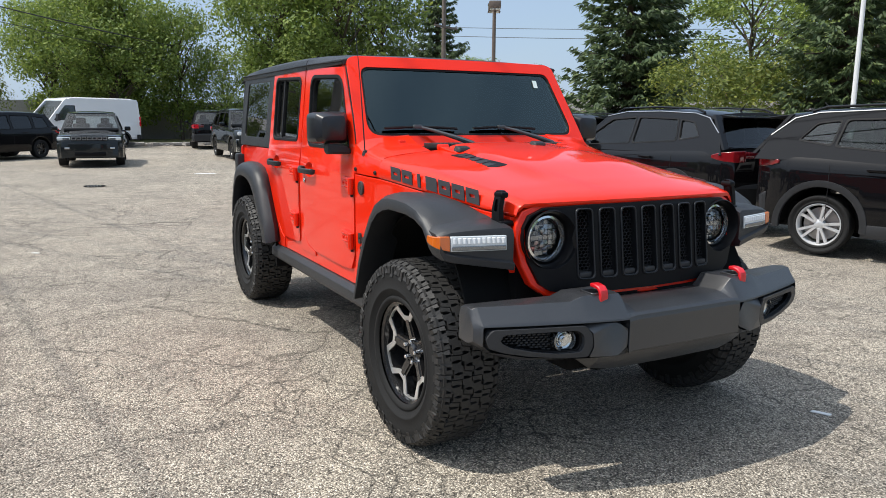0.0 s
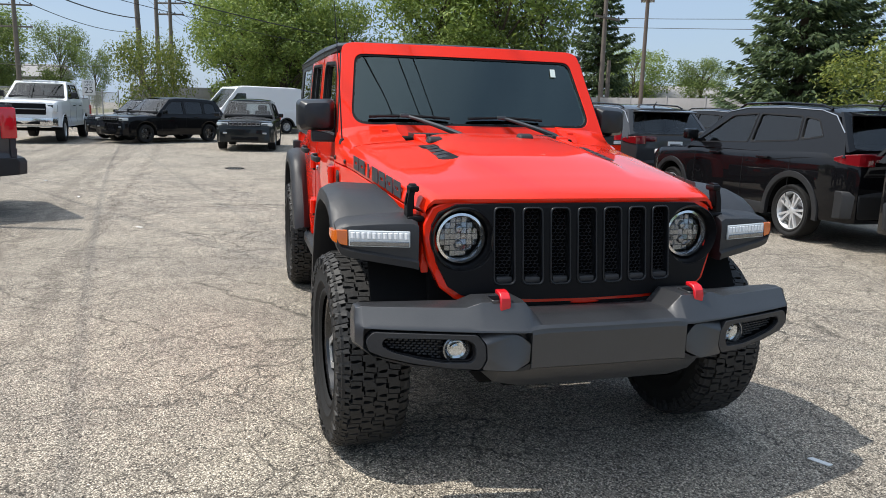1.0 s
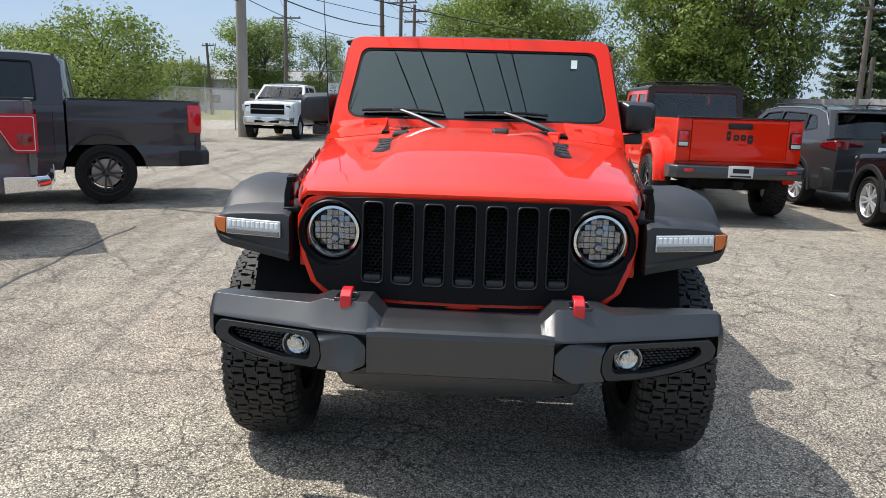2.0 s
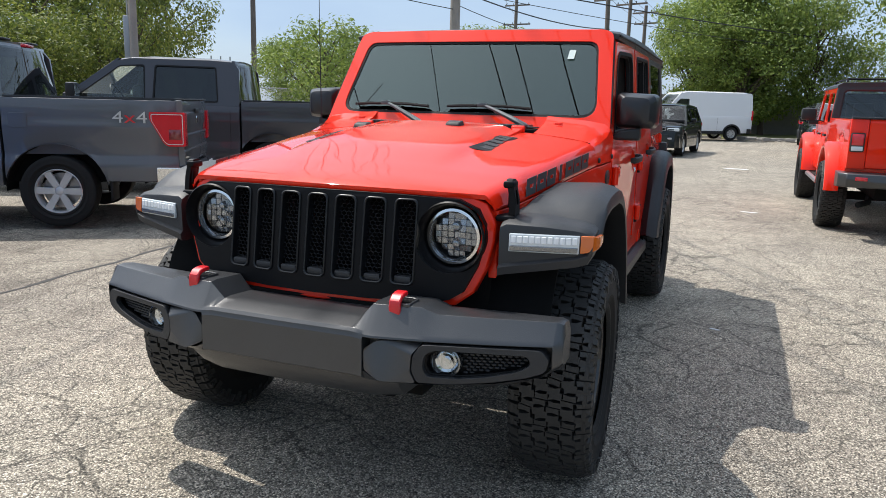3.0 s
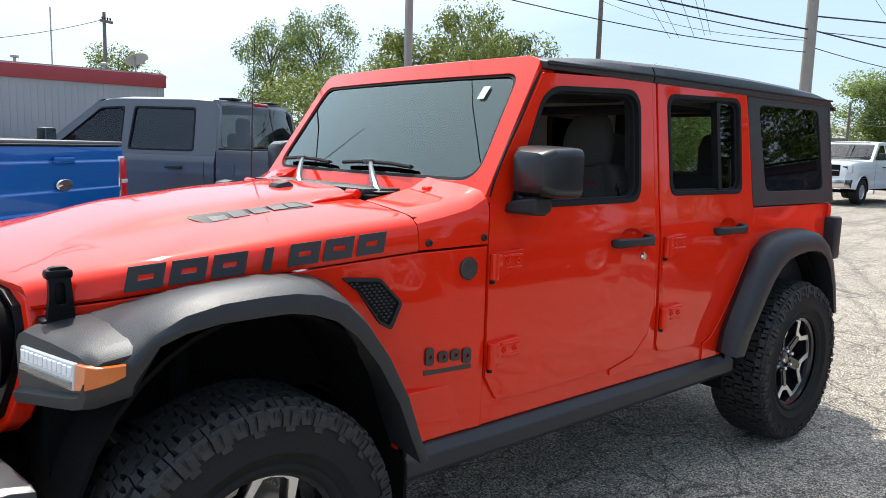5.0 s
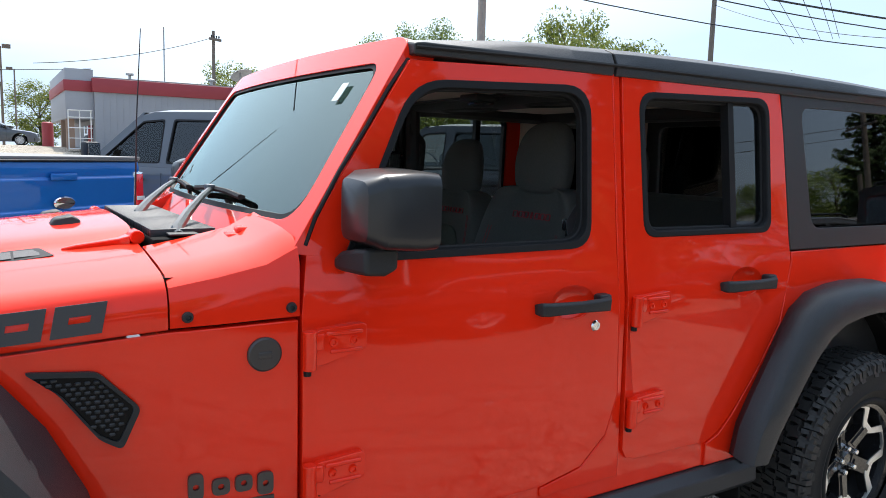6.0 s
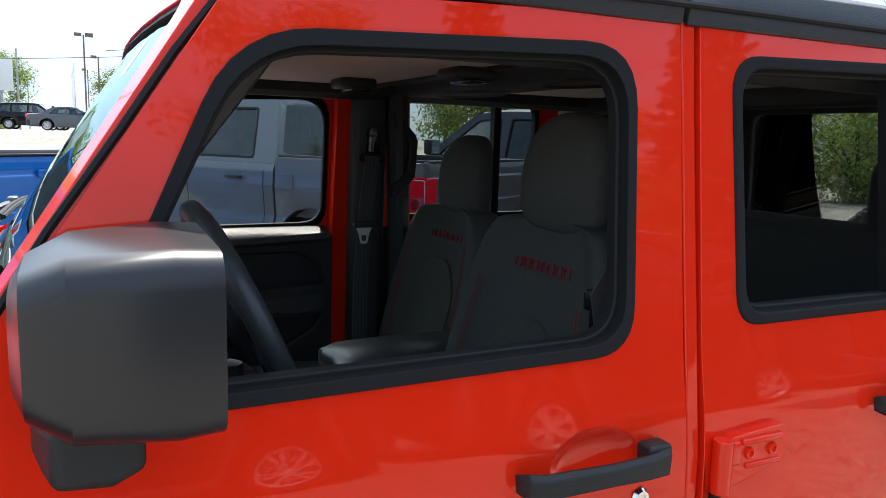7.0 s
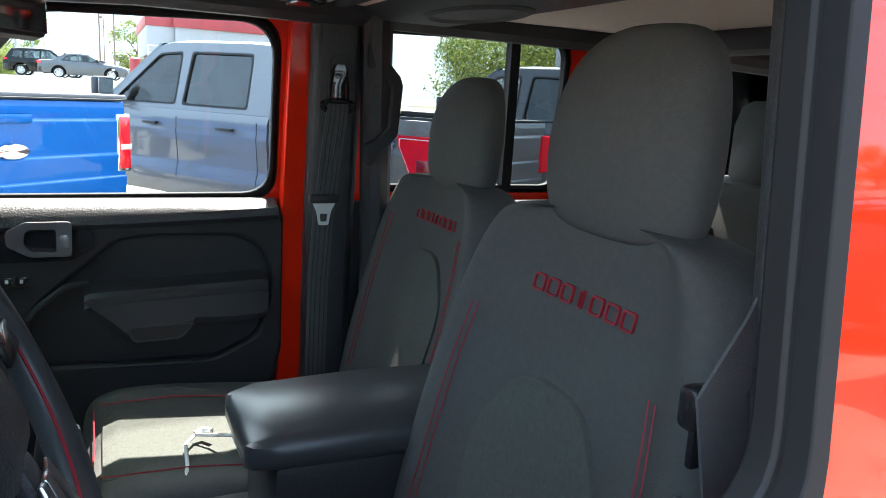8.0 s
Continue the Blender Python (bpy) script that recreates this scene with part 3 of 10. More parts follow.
# chassis, axles and liners
for bm in (box(-3.4, 0.55, -0.42, -0.30, 0.42, 0.56, 0.01), box(-3.4, 0.55, 0.30, 0.42, 0.42, 0.56, 0.01), box(-2.5, -0.5, -0.29, 0.29, 0.36, 0.46, 0.03), box(-3.45, -3.41, -0.6, 0.6, 0.40, 0.62, 0.02)):
    part("chassis_rail", bm, WELL, jeep)
for ax in (0.0, -BASE_X):
    part("axle", join(tube([(ax, -0.72, 0.40), (ax, 0.72, 0.40)], 0.045, 10), lathe([(0.0, -0.1), (0.09, -0.09), (0.14, 0.0), (0.09, 0.09), (0, 0.1)], 16, pose(ax, 0.1, 0.38))), WELL, jeep)
    for s in (1, -1):
        part("spring", tube([(ax - 0.06 + 0.055 * math.cos(k * 0.7), s * 0.50 + 0.055 * math.sin(k * 0.7), 0.46 + k * 0.0062) for k in range(56)], 0.008, 6), WELL, jeep)
        part("damper", tube([(ax + 0.10, s * 0.56, 0.40), (ax + 0.05, s * 0.53, 0.92)], 0.026, 10), WELL, jeep)
part("steering_rod", tube([(0.20, -0.66, 0.40), (0.20, 0.66, 0.42)], 0.02, 8), WELL, jeep)
for s in (1, -1):
    # wheel-house liners, front and rear
    arch = lambda cx, r0, r1, a0=-0.15: side(loft([[(cx + r0 * math.cos(a), yy, 0.45 + r1 * math.sin(a)) for yy in (0.40, 0.80)] + [(cx + (r0 + 0.012) * math.cos(a), yy, 0.45 + (r1 + 0.012) * math.sin(a)) for yy in (0.80, 0.40)] for a in span(a0, math.pi + 0.15, 20)], True, True), s)
    part("wheel_liner", arch(-0.06, 0.47, 0.565, 0.22), WELL, jeep)
    part("wheel_liner", arch(-BASE_X + 0.10, 0.50, 0.57), WELL, jeep)
    part("inner_wing", side(box(-0.55, 0.36, 0.36, 0.40, 0.66, 1.04), s), WELL, jeep)

# floor and bulkheads
part("floor_pan", box(-3.46, -0.62, -0.76, 0.76, 0.54, 0.60), CABIN, jeep)
part("bulkhead", box(-0.66, -0.60, -0.72, 0.72, 0.56, 1.24), WELL, jeep)
part("radiator", box(0.34, 0.40, -0.58, 0.58, 0.60, 1.07), WELL, jeep)

# ---- hood ----
zc_hood = curve((0.44, 1.108), (0.41, 1.132), (0.36, 1.152), (0.25, 1.182), (0.0, 1.225), (-0.3, 1.268), (-0.61, 1.298))
ze_hood = curve((0.44, 1.104), (0.41, 1.118), (0.36, 1.128), (0.25, 1.145), (0.0, 1.176), (-0.3, 1.212), (-0.61, 1.243))


def hood_z(x, y):
    u = min(1.0, abs(y) / yfend(x))
    z = ze_hood(x) + (zc_hood(x) - ze_hood(x)) * (1 - u**2.2)
    dome = 1 / (1 + math.exp((abs(y) - 0.345) / 0.018))
    rise = max(0.0, min(1.0, (0.30 - x) / 0.35))
    return z - 0.006 + 0.024 * dome * rise * rise * (3 - 2 * rise)


def hood_front(y):
    return 0.508 - 0.075 * (y / 0.6) ** 2


def hood_ring(k):
    """One cross line of the hood, k from 0 at the grille to 1 at the cowl."""
    x = 0.425 - (0.425 + 0.60) * k
    yh = yfend(x) + 0.004
    half = [(yh - 0.004, seam_z(x) + 0.004), (yh, seam_z(x) + 0.012), (yh - 0.003, ze_hood(x) - 0.055)]
    half += [(yh - 0.012, ze_hood(x) - 0.026), (yh - 0.035, ze_hood(x) - 0.006)]
    ys = [yh - 0.07, 0.50, 0.44, 0.39, 0.37, 0.35, 0.33, 0.31, 0.27, 0.2, 0.1, 0.0]
    half += [(y, hood_z(x, y)) for y in ys]
    half += [(-y, z) for y, z in reversed(half[:-1])]
    return [(hood_front(y) - (hood_front(y) + 0.60) * k, y, z) for y, z in half]


rings = [hood_ring((i / 26) ** 1.35) for i in range(27)]
lip = [(x - 0.004, y, max(z - 0.016, seam_z(0.4))) for x, y, z in rings[0]]
part("hood", loft([lip] + rings, False, False), ORANGE, jeep, sharp=0.7)

# vents in the hood, footman loop pads, washer jets
for s in (1, -1):
    vent = [(-0.03, 0.335), (-0.075, 0.430), (-0.425, 0.440), (-0.400, 0.365)]
    lay = lambda u, v: Vector((u, v, hood_z(u, v) + 0.003))
    part("hood_vent", side(sheet(rpoly([(a, b) for a, b in vent], 0.012, 3), [], lay, (0, 0, -0.012)), s), GRILLE, jeep, "black louvred hood vent", bevel=0.002)
    part("vent_blade", side(join(*(sheet([(a, 0.352 - a * 0.06), (a, 0.422), (a - 0.050, 0.424), (a - 0.050, 0.355 - a * 0.06)], [], lambda u, v: lay(u, v) + Vector((0, 0, 0.0010 + 0.02 * (u - a + 0.05))), (0, 0, -0.003)) for a in (-0.095, -0.160, -0.225, -0.290, -0.345))), s), FLARE, jeep)
    part("hood_hinge", side(join(loft([[(x, 0.388 - w, hood_z(x, 0.388 - w) - 0.004), (x, 0.388 - w, hood_z(x, 0.388) + h), (x, 0.388 + w, hood_z(x, 0.388) + h), (x, 0.388 + w, hood_z(x, 0.388 + w) - 0.004)] for x, w, h in ((-0.44, 0.008, 0.004), (-0.47, 0.014, 0.008), (-0.56, 0.018, 0.011), (-0.585, 0.026, 0.016))], True, True), tube([(-0.600, 0.358, hood_z(-0.6, 0.388) + 0.010), (-0.600, 0.418, hood_z(-0.6, 0.388) + 0.010)], 0.017, 10)), s), ORANGE, jeep, bevel=0.003)
    yj = 0.125 if s > 0 else -0.345
    part("washer_jet", loft([[(x, yj - w, hood_z(x, yj) - 0.008), (x, yj - w * 0.75, hood_z(x, yj) + h), (x, yj + w * 0.75, hood_z(x, yj) + h), (x, yj + w, hood_z(x, yj) - 0.008)] for x, w, h in ((-0.435, 0.034, 0.004), (-0.445, 0.042, 0.016), (-0.485, 0.044, 0.020), (-0.505, 0.036, 0.006))], True, True), PLASTIC, jeep, bevel=0.004)
    # latch over the seam beside the grille
    ly = yfend(0.36) + 0.012
    strap = rpoly([(0.346, 1.030), (0.408, 1.030), (0.400, 1.095), (0.398, 1.158), (0.352, 1.158), (0.350, 1.095)], 0.014, 4)
    slot = rpoly([(0.364, 1.072), (0.388, 1.072), (0.386, 1.122), (0.366, 1.122)], 0.008, 3)
    la = join(sheet(strap, [slot], lambda u, v: Vector((u, ly + 0.034 - 0.22 * max(0.0, v - 1.09), v)), (0, -0.022, 0)), box(0.345, 0.405, ly - 0.012, ly + 0.026, 1.128, 1.152, 0.008), box(0.360, 0.392, ly + 0.004, ly + 0.022, 1.060, 1.135, 0.006), box(0.330, 0.420, ly - 0.030, ly + 0.036, 1.018, 1.040, 0.009))
    part("hood_latch", side(la, s), GRILLE, jeep, "black rubber hood latch", bevel=0.002)

# the trim letters on the hood side: plain slanted blocks
for s in (1, -1):
    xa, xb, dx = 0.235, -0.495, 0
    n = 7
    for i in range(n):
        k0, k1 = i / n + 0.008, (i + 1) / n - 0.012
        if i == 4 if s < 0 else i == 3:
            k0, k1 = k0 + 0.045, k1 - 0.045
        x0, x1 = xa + (xb - xa) * k0, xa + (xb - xa) * k1

        def zmid(x):
            return 1.113 + (0.24 - x) * 0.084

        def lay(u, v):
            return Vector((u - (v - 0.5) * 0.012, yfend(u) + 0.0052 - 0.004 * max(0, v - 0.75), zmid(u) + (v - 0.5) * 0.062))

        outer = [(x0, 0.0), (x0 + (x1 - x0) * 0.5, 0.0), (x1, 0.0), (x1, 1.0), (x0 + (x1 - x0) * 0.5, 1.0), (x0, 1.0)]
        w3 = (x1 - x0) / 4
        hole = [(x0 + 1.2 * w3, 0.40), (x0 + 2.9 * w3, 0.40), (x0 + 2.9 * w3, 0.62), (x0 + 1.2 * w3, 0.62)]
        holes = [hole] if i in (0, 2, 5, 4, 1, 6) and abs(x1 - x0) > 0.06 else []
        part("decal_block", side(sheet(outer, holes, lay, (0, -0.002, 0)), s), DECAL, jeep, "charcoal letter-like decal block")

# ---- grille ----
def gx(y, z):
    return 0.512 + (1.10 - z) * 0.125 - 0.075 * (y / 0.6) ** 2


def glay(u, v, d=0.0):
    return Vector((gx(u, v) + d, u, v))


def grille_out(g):
    right = [(0.0, 1.100 + g), (0.30, 1.098 + g), (0.50, 1.090 + g), (0.565 + g * 0.8, 1.06 + g * 0.6), (0.592 + g, 1.01), (0.592 + g, 0.95), (0.575 + g, 0.87), (0.535 + g, 0.785 - g * 0.3), (0.49 + g * 0.6, 0.755 - g * 0.8), (0.42, 0.742 - g), (0.2, 0.738 - g), (0.0, 0.737 - g)]
    return right + [(-y, z) for y, z in reversed(right[1:-1])]


MIRROR_SHELL = mat("satin_mirror_shell", (0.016, 0.017, 0.020), 0.30, spec=0.5, var=0.25, scale=5, fine=0.1)
LAMP_SMOKE = mat("smoked_projector", (0.34, 0.35, 0.37), 0.16, 0.85)
LAMP_CELL = mat("clear_white_cell", (0.86, 0.88, 0.90), 0.12, coat=1.0)
SLOT = mat("satin_grille_surround", (0.010, 0.011, 0.013), 0.30, spec=0.38, var=0.2, scale=9)
slots = [rpoly([(c - 0.041, 0.796), (c + 0.041, 0.796), (c + 0.039, 1.082), (c - 0.039, 1.082)], 0.022, 5) for c in (i * 0.1085 for i in range(-3, 4))]
lights = [circle(0.478, 0.962, 0.1175, 36), circle(-0.478, 0.962, 0.1175, 36)]
part("grille_shell", sheet(grille_out(0.024), [grille_out(-0.02)], lambda u, v: glay(u, v, -0.012), (-0.05, 0, 0)), ORANGE, jeep, bevel=0.006)
part("grille", sheet(grille_out(-0.002), slots + lights, lambda u, v: glay(u, v, 0.006), (-0.02, 0, 0)), GRILLE, jeep, "matt black seven-slot grille panel", bevel=0.003)
for c, sl in zip((i * 0.1085 for i in range(-3, 4)), slots):
    # raised surround, floor lip and honeycomb mesh of one slot
    inner = [(c + (u - c) * 0.87, 0.940 + (v - 0.940) * 0.965) for u, v in sl]
    outer = [(c + (u - c) * 1.05, 0.940 + (v - 0.940) * 1.012) for u, v in sl]
    part("slot_frame", sheet(outer, [inner], lambda u, v: glay(u, v, 0.013), (-0.045, 0, 0)), SLOT, jeep, bevel=0.004)
    part("slot_lip", box(gx(c, 0.82) - 0.035, gx(c, 0.82) + 0.006, c - 0.031, c + 0.031, 0.800, 0.824, 0.005), FLARE, jeep)
    bm = bmesh.new()
    cw, ch = 0.0180, 0.0130

    def strut(y0, z0, y1, z1):
        if max(abs(y0 - c), abs(y1 - c)) > 0.037:
            return
        q = [glay(y0, z0, -0.020), glay(y1, z1, -0.020)]
        off = ((0, 0, 0.0017), (0.005, 0, 0), (0, 0, -0.0017)) if abs(y1 - y0) > 0.001 else ((0, 0.0014, 0), (0.004, 0, 0), (0, -0.0014, 0))
        vs = [bm.verts.new(p + Vector(o)) for p in q for o in off]
        for i0, i1 in ((0, 1), (1, 2), (2, 0)):
            bm.faces.new((vs[i0], vs[i1], vs[i1 + 3], vs[i0 + 3]))

    for k in range(20):
        z = 0.826 + k * ch
        for j in range(-3, 3):
            y = c + (j + 0.5 * (k % 2)) * cw
            strut(y, z, y + cw / 2, z + 0.0042)
            strut(y + cw / 2, z + 0.0042, y + cw, z)
            strut(y + cw / 2, z + 0.0042, y + cw / 2, z + ch)
    part("slot_mesh", bm, FLARE, jeep)
for s in (1, -1):
    hx = gx(0.478, 0.962)
    m = pose(hx - 0.026, s * 0.478, 0.962, 0, 0, -90)
    # lathe axis y turned to +x
    lamp = part("headlight", lathe([(0.121, 0.034), (0.1165, 0.040), (0.111, 0.030), (0.100, -0.004), (0.096, -0.05)], 40, m), GRILLE, jeep, "round headlight with bright ring")
    part("ring", lathe([(0.098, -0.012), (0.094, 0.004), (0.085, 0.006), (0.081, -0.006), (0.083, -0.02)], 40, m), CHROME, lamp)
    part("bowl", lathe([(0.096, -0.03), (0.085, -0.045), (0.05, -0.065), (0.0, -0.07)], 32, m), LAMP_BLACK, lamp)
    # faceted reflector cells round two projector lenses
    seg, rnd = [], random.Random(7)
    for row in range(-3, 4):
        for k in range(-3, 4):
            u, v = k * 0.0215, row * 0.0215
            if math.hypot(u, v) < 0.074:
                seg.append(box(-0.0107, 0.0107, -0.004, 0.004, -0.0107, 0.0107, 0.0015, 1, m=pose(u, -0.042 + 0.010 * abs(k) / 3, v, rnd.uniform(-11, 11), 0, rnd.uniform(-11, 11))))
    for k in (-1, 1):
        seg.append(lathe([(0.0, 0.010), (0.012, 0.006), (0.018, -0.006), (0.019, -0.02)], 16, pose(0, -0.030, k * 0.030)))
    bmr = join(*seg)
    bmr.transform(m)
    part("reflector", bmr, LAMP_SMOKE, lamp)
    part("lens", lathe([(0.0, 0.012), (0.03, 0.011), (0.06, 0.006), (0.083, -0.006)], 32, m), LENS, lamp)

# ---- side panels ----
for s in (1, -1):
    zlo = curve((0.44, 0.78), (0.38, 0.84), (0.34, 1.0), (0.30, 1.03), (-0.26, 1.05), (-0.38, 0.95), (-0.455, 0.80), (-0.525, 0.60), (-0.545, 0.53), (-0.865, 0.53))
    part("front_wing", side(curtain([0.40, 0.36, 0.32, 0.28, 0.15, 0.0, -0.15, -0.22, -0.28, -0.34, -0.38, -0.42, -0.455, -0.49, -0.525, -0.545, -0.6, -0.7, -0.78, -0.864], zlo, lambda x: seam_z(x) - 0.002, 5, lambda x, z: yfend(x) - (0.004 if z < 0.6 else 0), (0, -0.03, 0)), s), ORANGE, jeep, bevel=0.003)
    # cowl side between hood and windscreen
    cz = curve((-0.60, 1.243), (-0.70, 1.262), (-0.80, 1.285), (-0.865, 1.32))
    def cowl_ring(x):
        yy = yfend(x)
        return [(x, yy - 0.03, seam_z(x) + 0.004), (x, yy, seam_z(x) + 0.006), (x, yy - 0.001, cz(x) - 0.055), (x, yy - 0.014, cz(x) - 0.022), (x, yy - 0.045, cz(x)), (x, yy - 0.12, cz(x) + 0.012), (x, 0.46, cz(x) + 0.03), (x, 0.46, cz(x) - 0.05)]
    part("cowl_panel", side(loft([cowl_ring(x) for x in (-0.604, -0.65, -0.70, -0.75, -0.80, -0.84, -0.866)], True, True), s), ORANGE, jeep)
    part("rocker_panel", side(curtain(span(-0.52, -2.46, 12), lambda x: 0.53, lambda x: 0.70, 2, lambda x, z: 0.772, (0, -0.03, 0)), s), ORANGE, jeep, bevel=0.003)
    part("rock_rail", side(loft([[(x, y, z) for y, z in ((0.70, 0.42), (0.79, 0.425), (0.815, 0.45), (0.812, 0.50), (0.785, 0.528), (0.70, 0.53))] for x in (-0.53, -0.56, -1.5, -2.44, -2.47)], True, True), s), FLARE, jeep, "black side rail under the doors", bevel=0.004)
    # quarter panel
    q = [(-2.622, 1.212), (-2.624, 1.187), (-2.575, 0.97), (-2.47, 0.82), (-2.357, 0.685), (-2.30, 0.63), (-2.24, 0.607), (-2.24, 0.53), (-2.46, 0.53), (-2.54, 0.80), (-2.64, 1.0), (-2.80, 1.08), (-3.15, 1.07), (-3.30, 0.90), (-3.38, 0.65), (-3.50, 0.65), (-3.50, 1.212)]
    part("quarter_panel", side(sheet(q, [], lambda u, v: Vector((u, min(ydoor(v), 0.785) - 0.001 - max(0, -3.40 - u) * 0.25, v)), (0, -0.03, 0)), s), ORANGE, jeep, bevel=0.003)
    wv = rpoly([(-0.345, 1.075), (-0.47, 1.065), (-0.545, 0.985), (-0.51, 0.905), (-0.47, 0.93), (-0.40, 1.03)], 0.012, 3)
    vt = part("wing_vent", side(sheet(wv, [], lambda u, v: Vector((u, yfend(u) + 0.003, v)), (0, -0.01, 0)), s), GRILLE, jeep, "black honeycomb wing vent")
    part("vent_rim", side(sheet(shrink(wv, -0.002), [shrink(wv, 0.012)], lambda u, v: Vector((u, yfend(u) + 0.009, v)), (0, -0.012, 0)), s), PLASTIC, vt, bevel=0.002)
    inside = shrink(wv, 0.020)
    hexes = []
    for iu in range(14):
        for iv in range(18):
            u, v = -0.345 - iu * 0.0165 - (iv % 2) * 0.00825, 1.075 - iv * 0.0100
            odd = False
            for (u0, v0), (u1, v1) in zip(inside, inside[1:] + inside[:1]):
                if (v0 > v) != (v1 > v) and u < u0 + (u1 - u0) * (v - v0) / (v1 - v0):
                    odd = not odd
            if odd:
                hexes.append(box(u - 0.0058, u + 0.0058, yfend(u) + 0.001, yfend(u) + 0.0065, v - 0.0036, v + 0.0036, 0.002, 1))
    part("vent_mesh", side(join(*hexes), s), FLARE, vt)
    part("trail_badge", side(join(lathe([(0.0, 0.006), (0.033, 0.006), (0.037, 0.003), (0.037, -0.004)], 28, pose(-0.79, yfend(-0.79) + 0.002, 1.073)), box(-0.805, -0.775, yfend(-0.79) + 0.005, yfend(-0.79) + 0.010, 1.064, 1.080, 0.003)), s), BADGE, jeep)
    for bx, bz in ((-0.637, 1.163), (-0.848, 1.170)):
        part("bolt", side(lathe([(0.0, 0.004), (0.005, 0.004), (0.006, 0.008), (0.010, 0.007), (0.012, 0.0)], 16, pose(bx, yfend(bx) + 0.001, bz)), s), PLASTIC, jeep)
    # name badge: a bar of rounded blocks over a thin bar
    for i, (w, h, dz) in enumerate(((0.030, 0.058, 0.002), (0.036, 0.036, -0.004), (0.036, 0.036, -0.004), (0.034, 0.050, -0.012))):
        bx = -0.632 - i * 0.047 if s > 0 else -0.79 + i * 0.047
        part("badge_block", side(sheet(rpoly([(bx, 0.80 + dz - h / 2), (bx - w, 0.80 + dz - h / 2), (bx - w, 0.80 + dz + h / 2), (bx, 0.80 + dz + h / 2)], 0.012, 3), [circle(bx - w / 2, 0.80 + dz, 0.007, 8)], lambda u, v: Vector((u, yfend(u) + 0.008, v)), (0, -0.008, 0)), s), BADGE, jeep, "dark letter-like badge block")
    part("badge_bar", side(sheet([(-0.63, 0.757), (-0.81, 0.757), (-0.81, 0.742), (-0.63, 0.742)], [], lambda u, v: Vector((u, yfend(u) + 0.003, v)), (0, -0.003, 0)), s), BADGE, jeep)

# ---- doors ----
FD = [(-0.872, 0.70), (-0.872, 1.15), (-0.893, 1.33), (-1.155, 1.722), (-1.796, 1.745), (-1.800, 1.60), (-1.813, 1.10), (-1.824, 0.835), (-1.785, 0.72), (-1.70, 0.642), (-1.56, 0.612), (-1.05, 0.602), (-0.93, 0.612)]
FW = rpoly([(-0.975, 1.262), (-1.165, 1.674), (-1.712, 1.697), (-1.708, 1.268)], [0.03, 0.09, 0.09, 0.07], 6)
RD = [(-1.862, 0.66), (-1.850, 1.10), (-1.838, 1.60), (-1.834, 1.745), (-2.552, 1.758), (-2.575, 1.60), (-2.612, 1.218), (-2.614, 1.187), (-2.565, 0.974), (-2.46, 0.82), (-2.347, 0.69), (-2.29, 0.64), (-2.232, 0.615), (-1.92, 0.62), (-1.88, 0.63)]
RW = rpoly([(-1.925, 1.288), (-1.905, 1.695), (-2.49, 1.712), (-2.506, 1.287)], [0.05, 0.06, 0.06, 0.05], 6)


def on_door(u, v, d=0.0):
    return Vector((u, ydoor(v) + d, v))


def door_panel(poly, win, cup, s):
    """One door: the flat lower skin, and the window frame above the belt."""
    bm = sheet(poly, [win, cup], lambda u, v: Vector((u, 0, v)), (0, -0.035, 0))
    for z in (0.60, 0.75, 1.09, 1.14, 1.18, 1.22, 1.26, 1.40, 1.55):
        bmesh.ops.bisect_plane(bm, geom=bm.verts[:] + bm.edges[:] + bm.faces[:], plane_co=(0, 0, z), plane_no=(0, 0, 1))
    for v in bm.verts:
        v.co.y += ydoor(v.co.z)
    return side(bm, s)


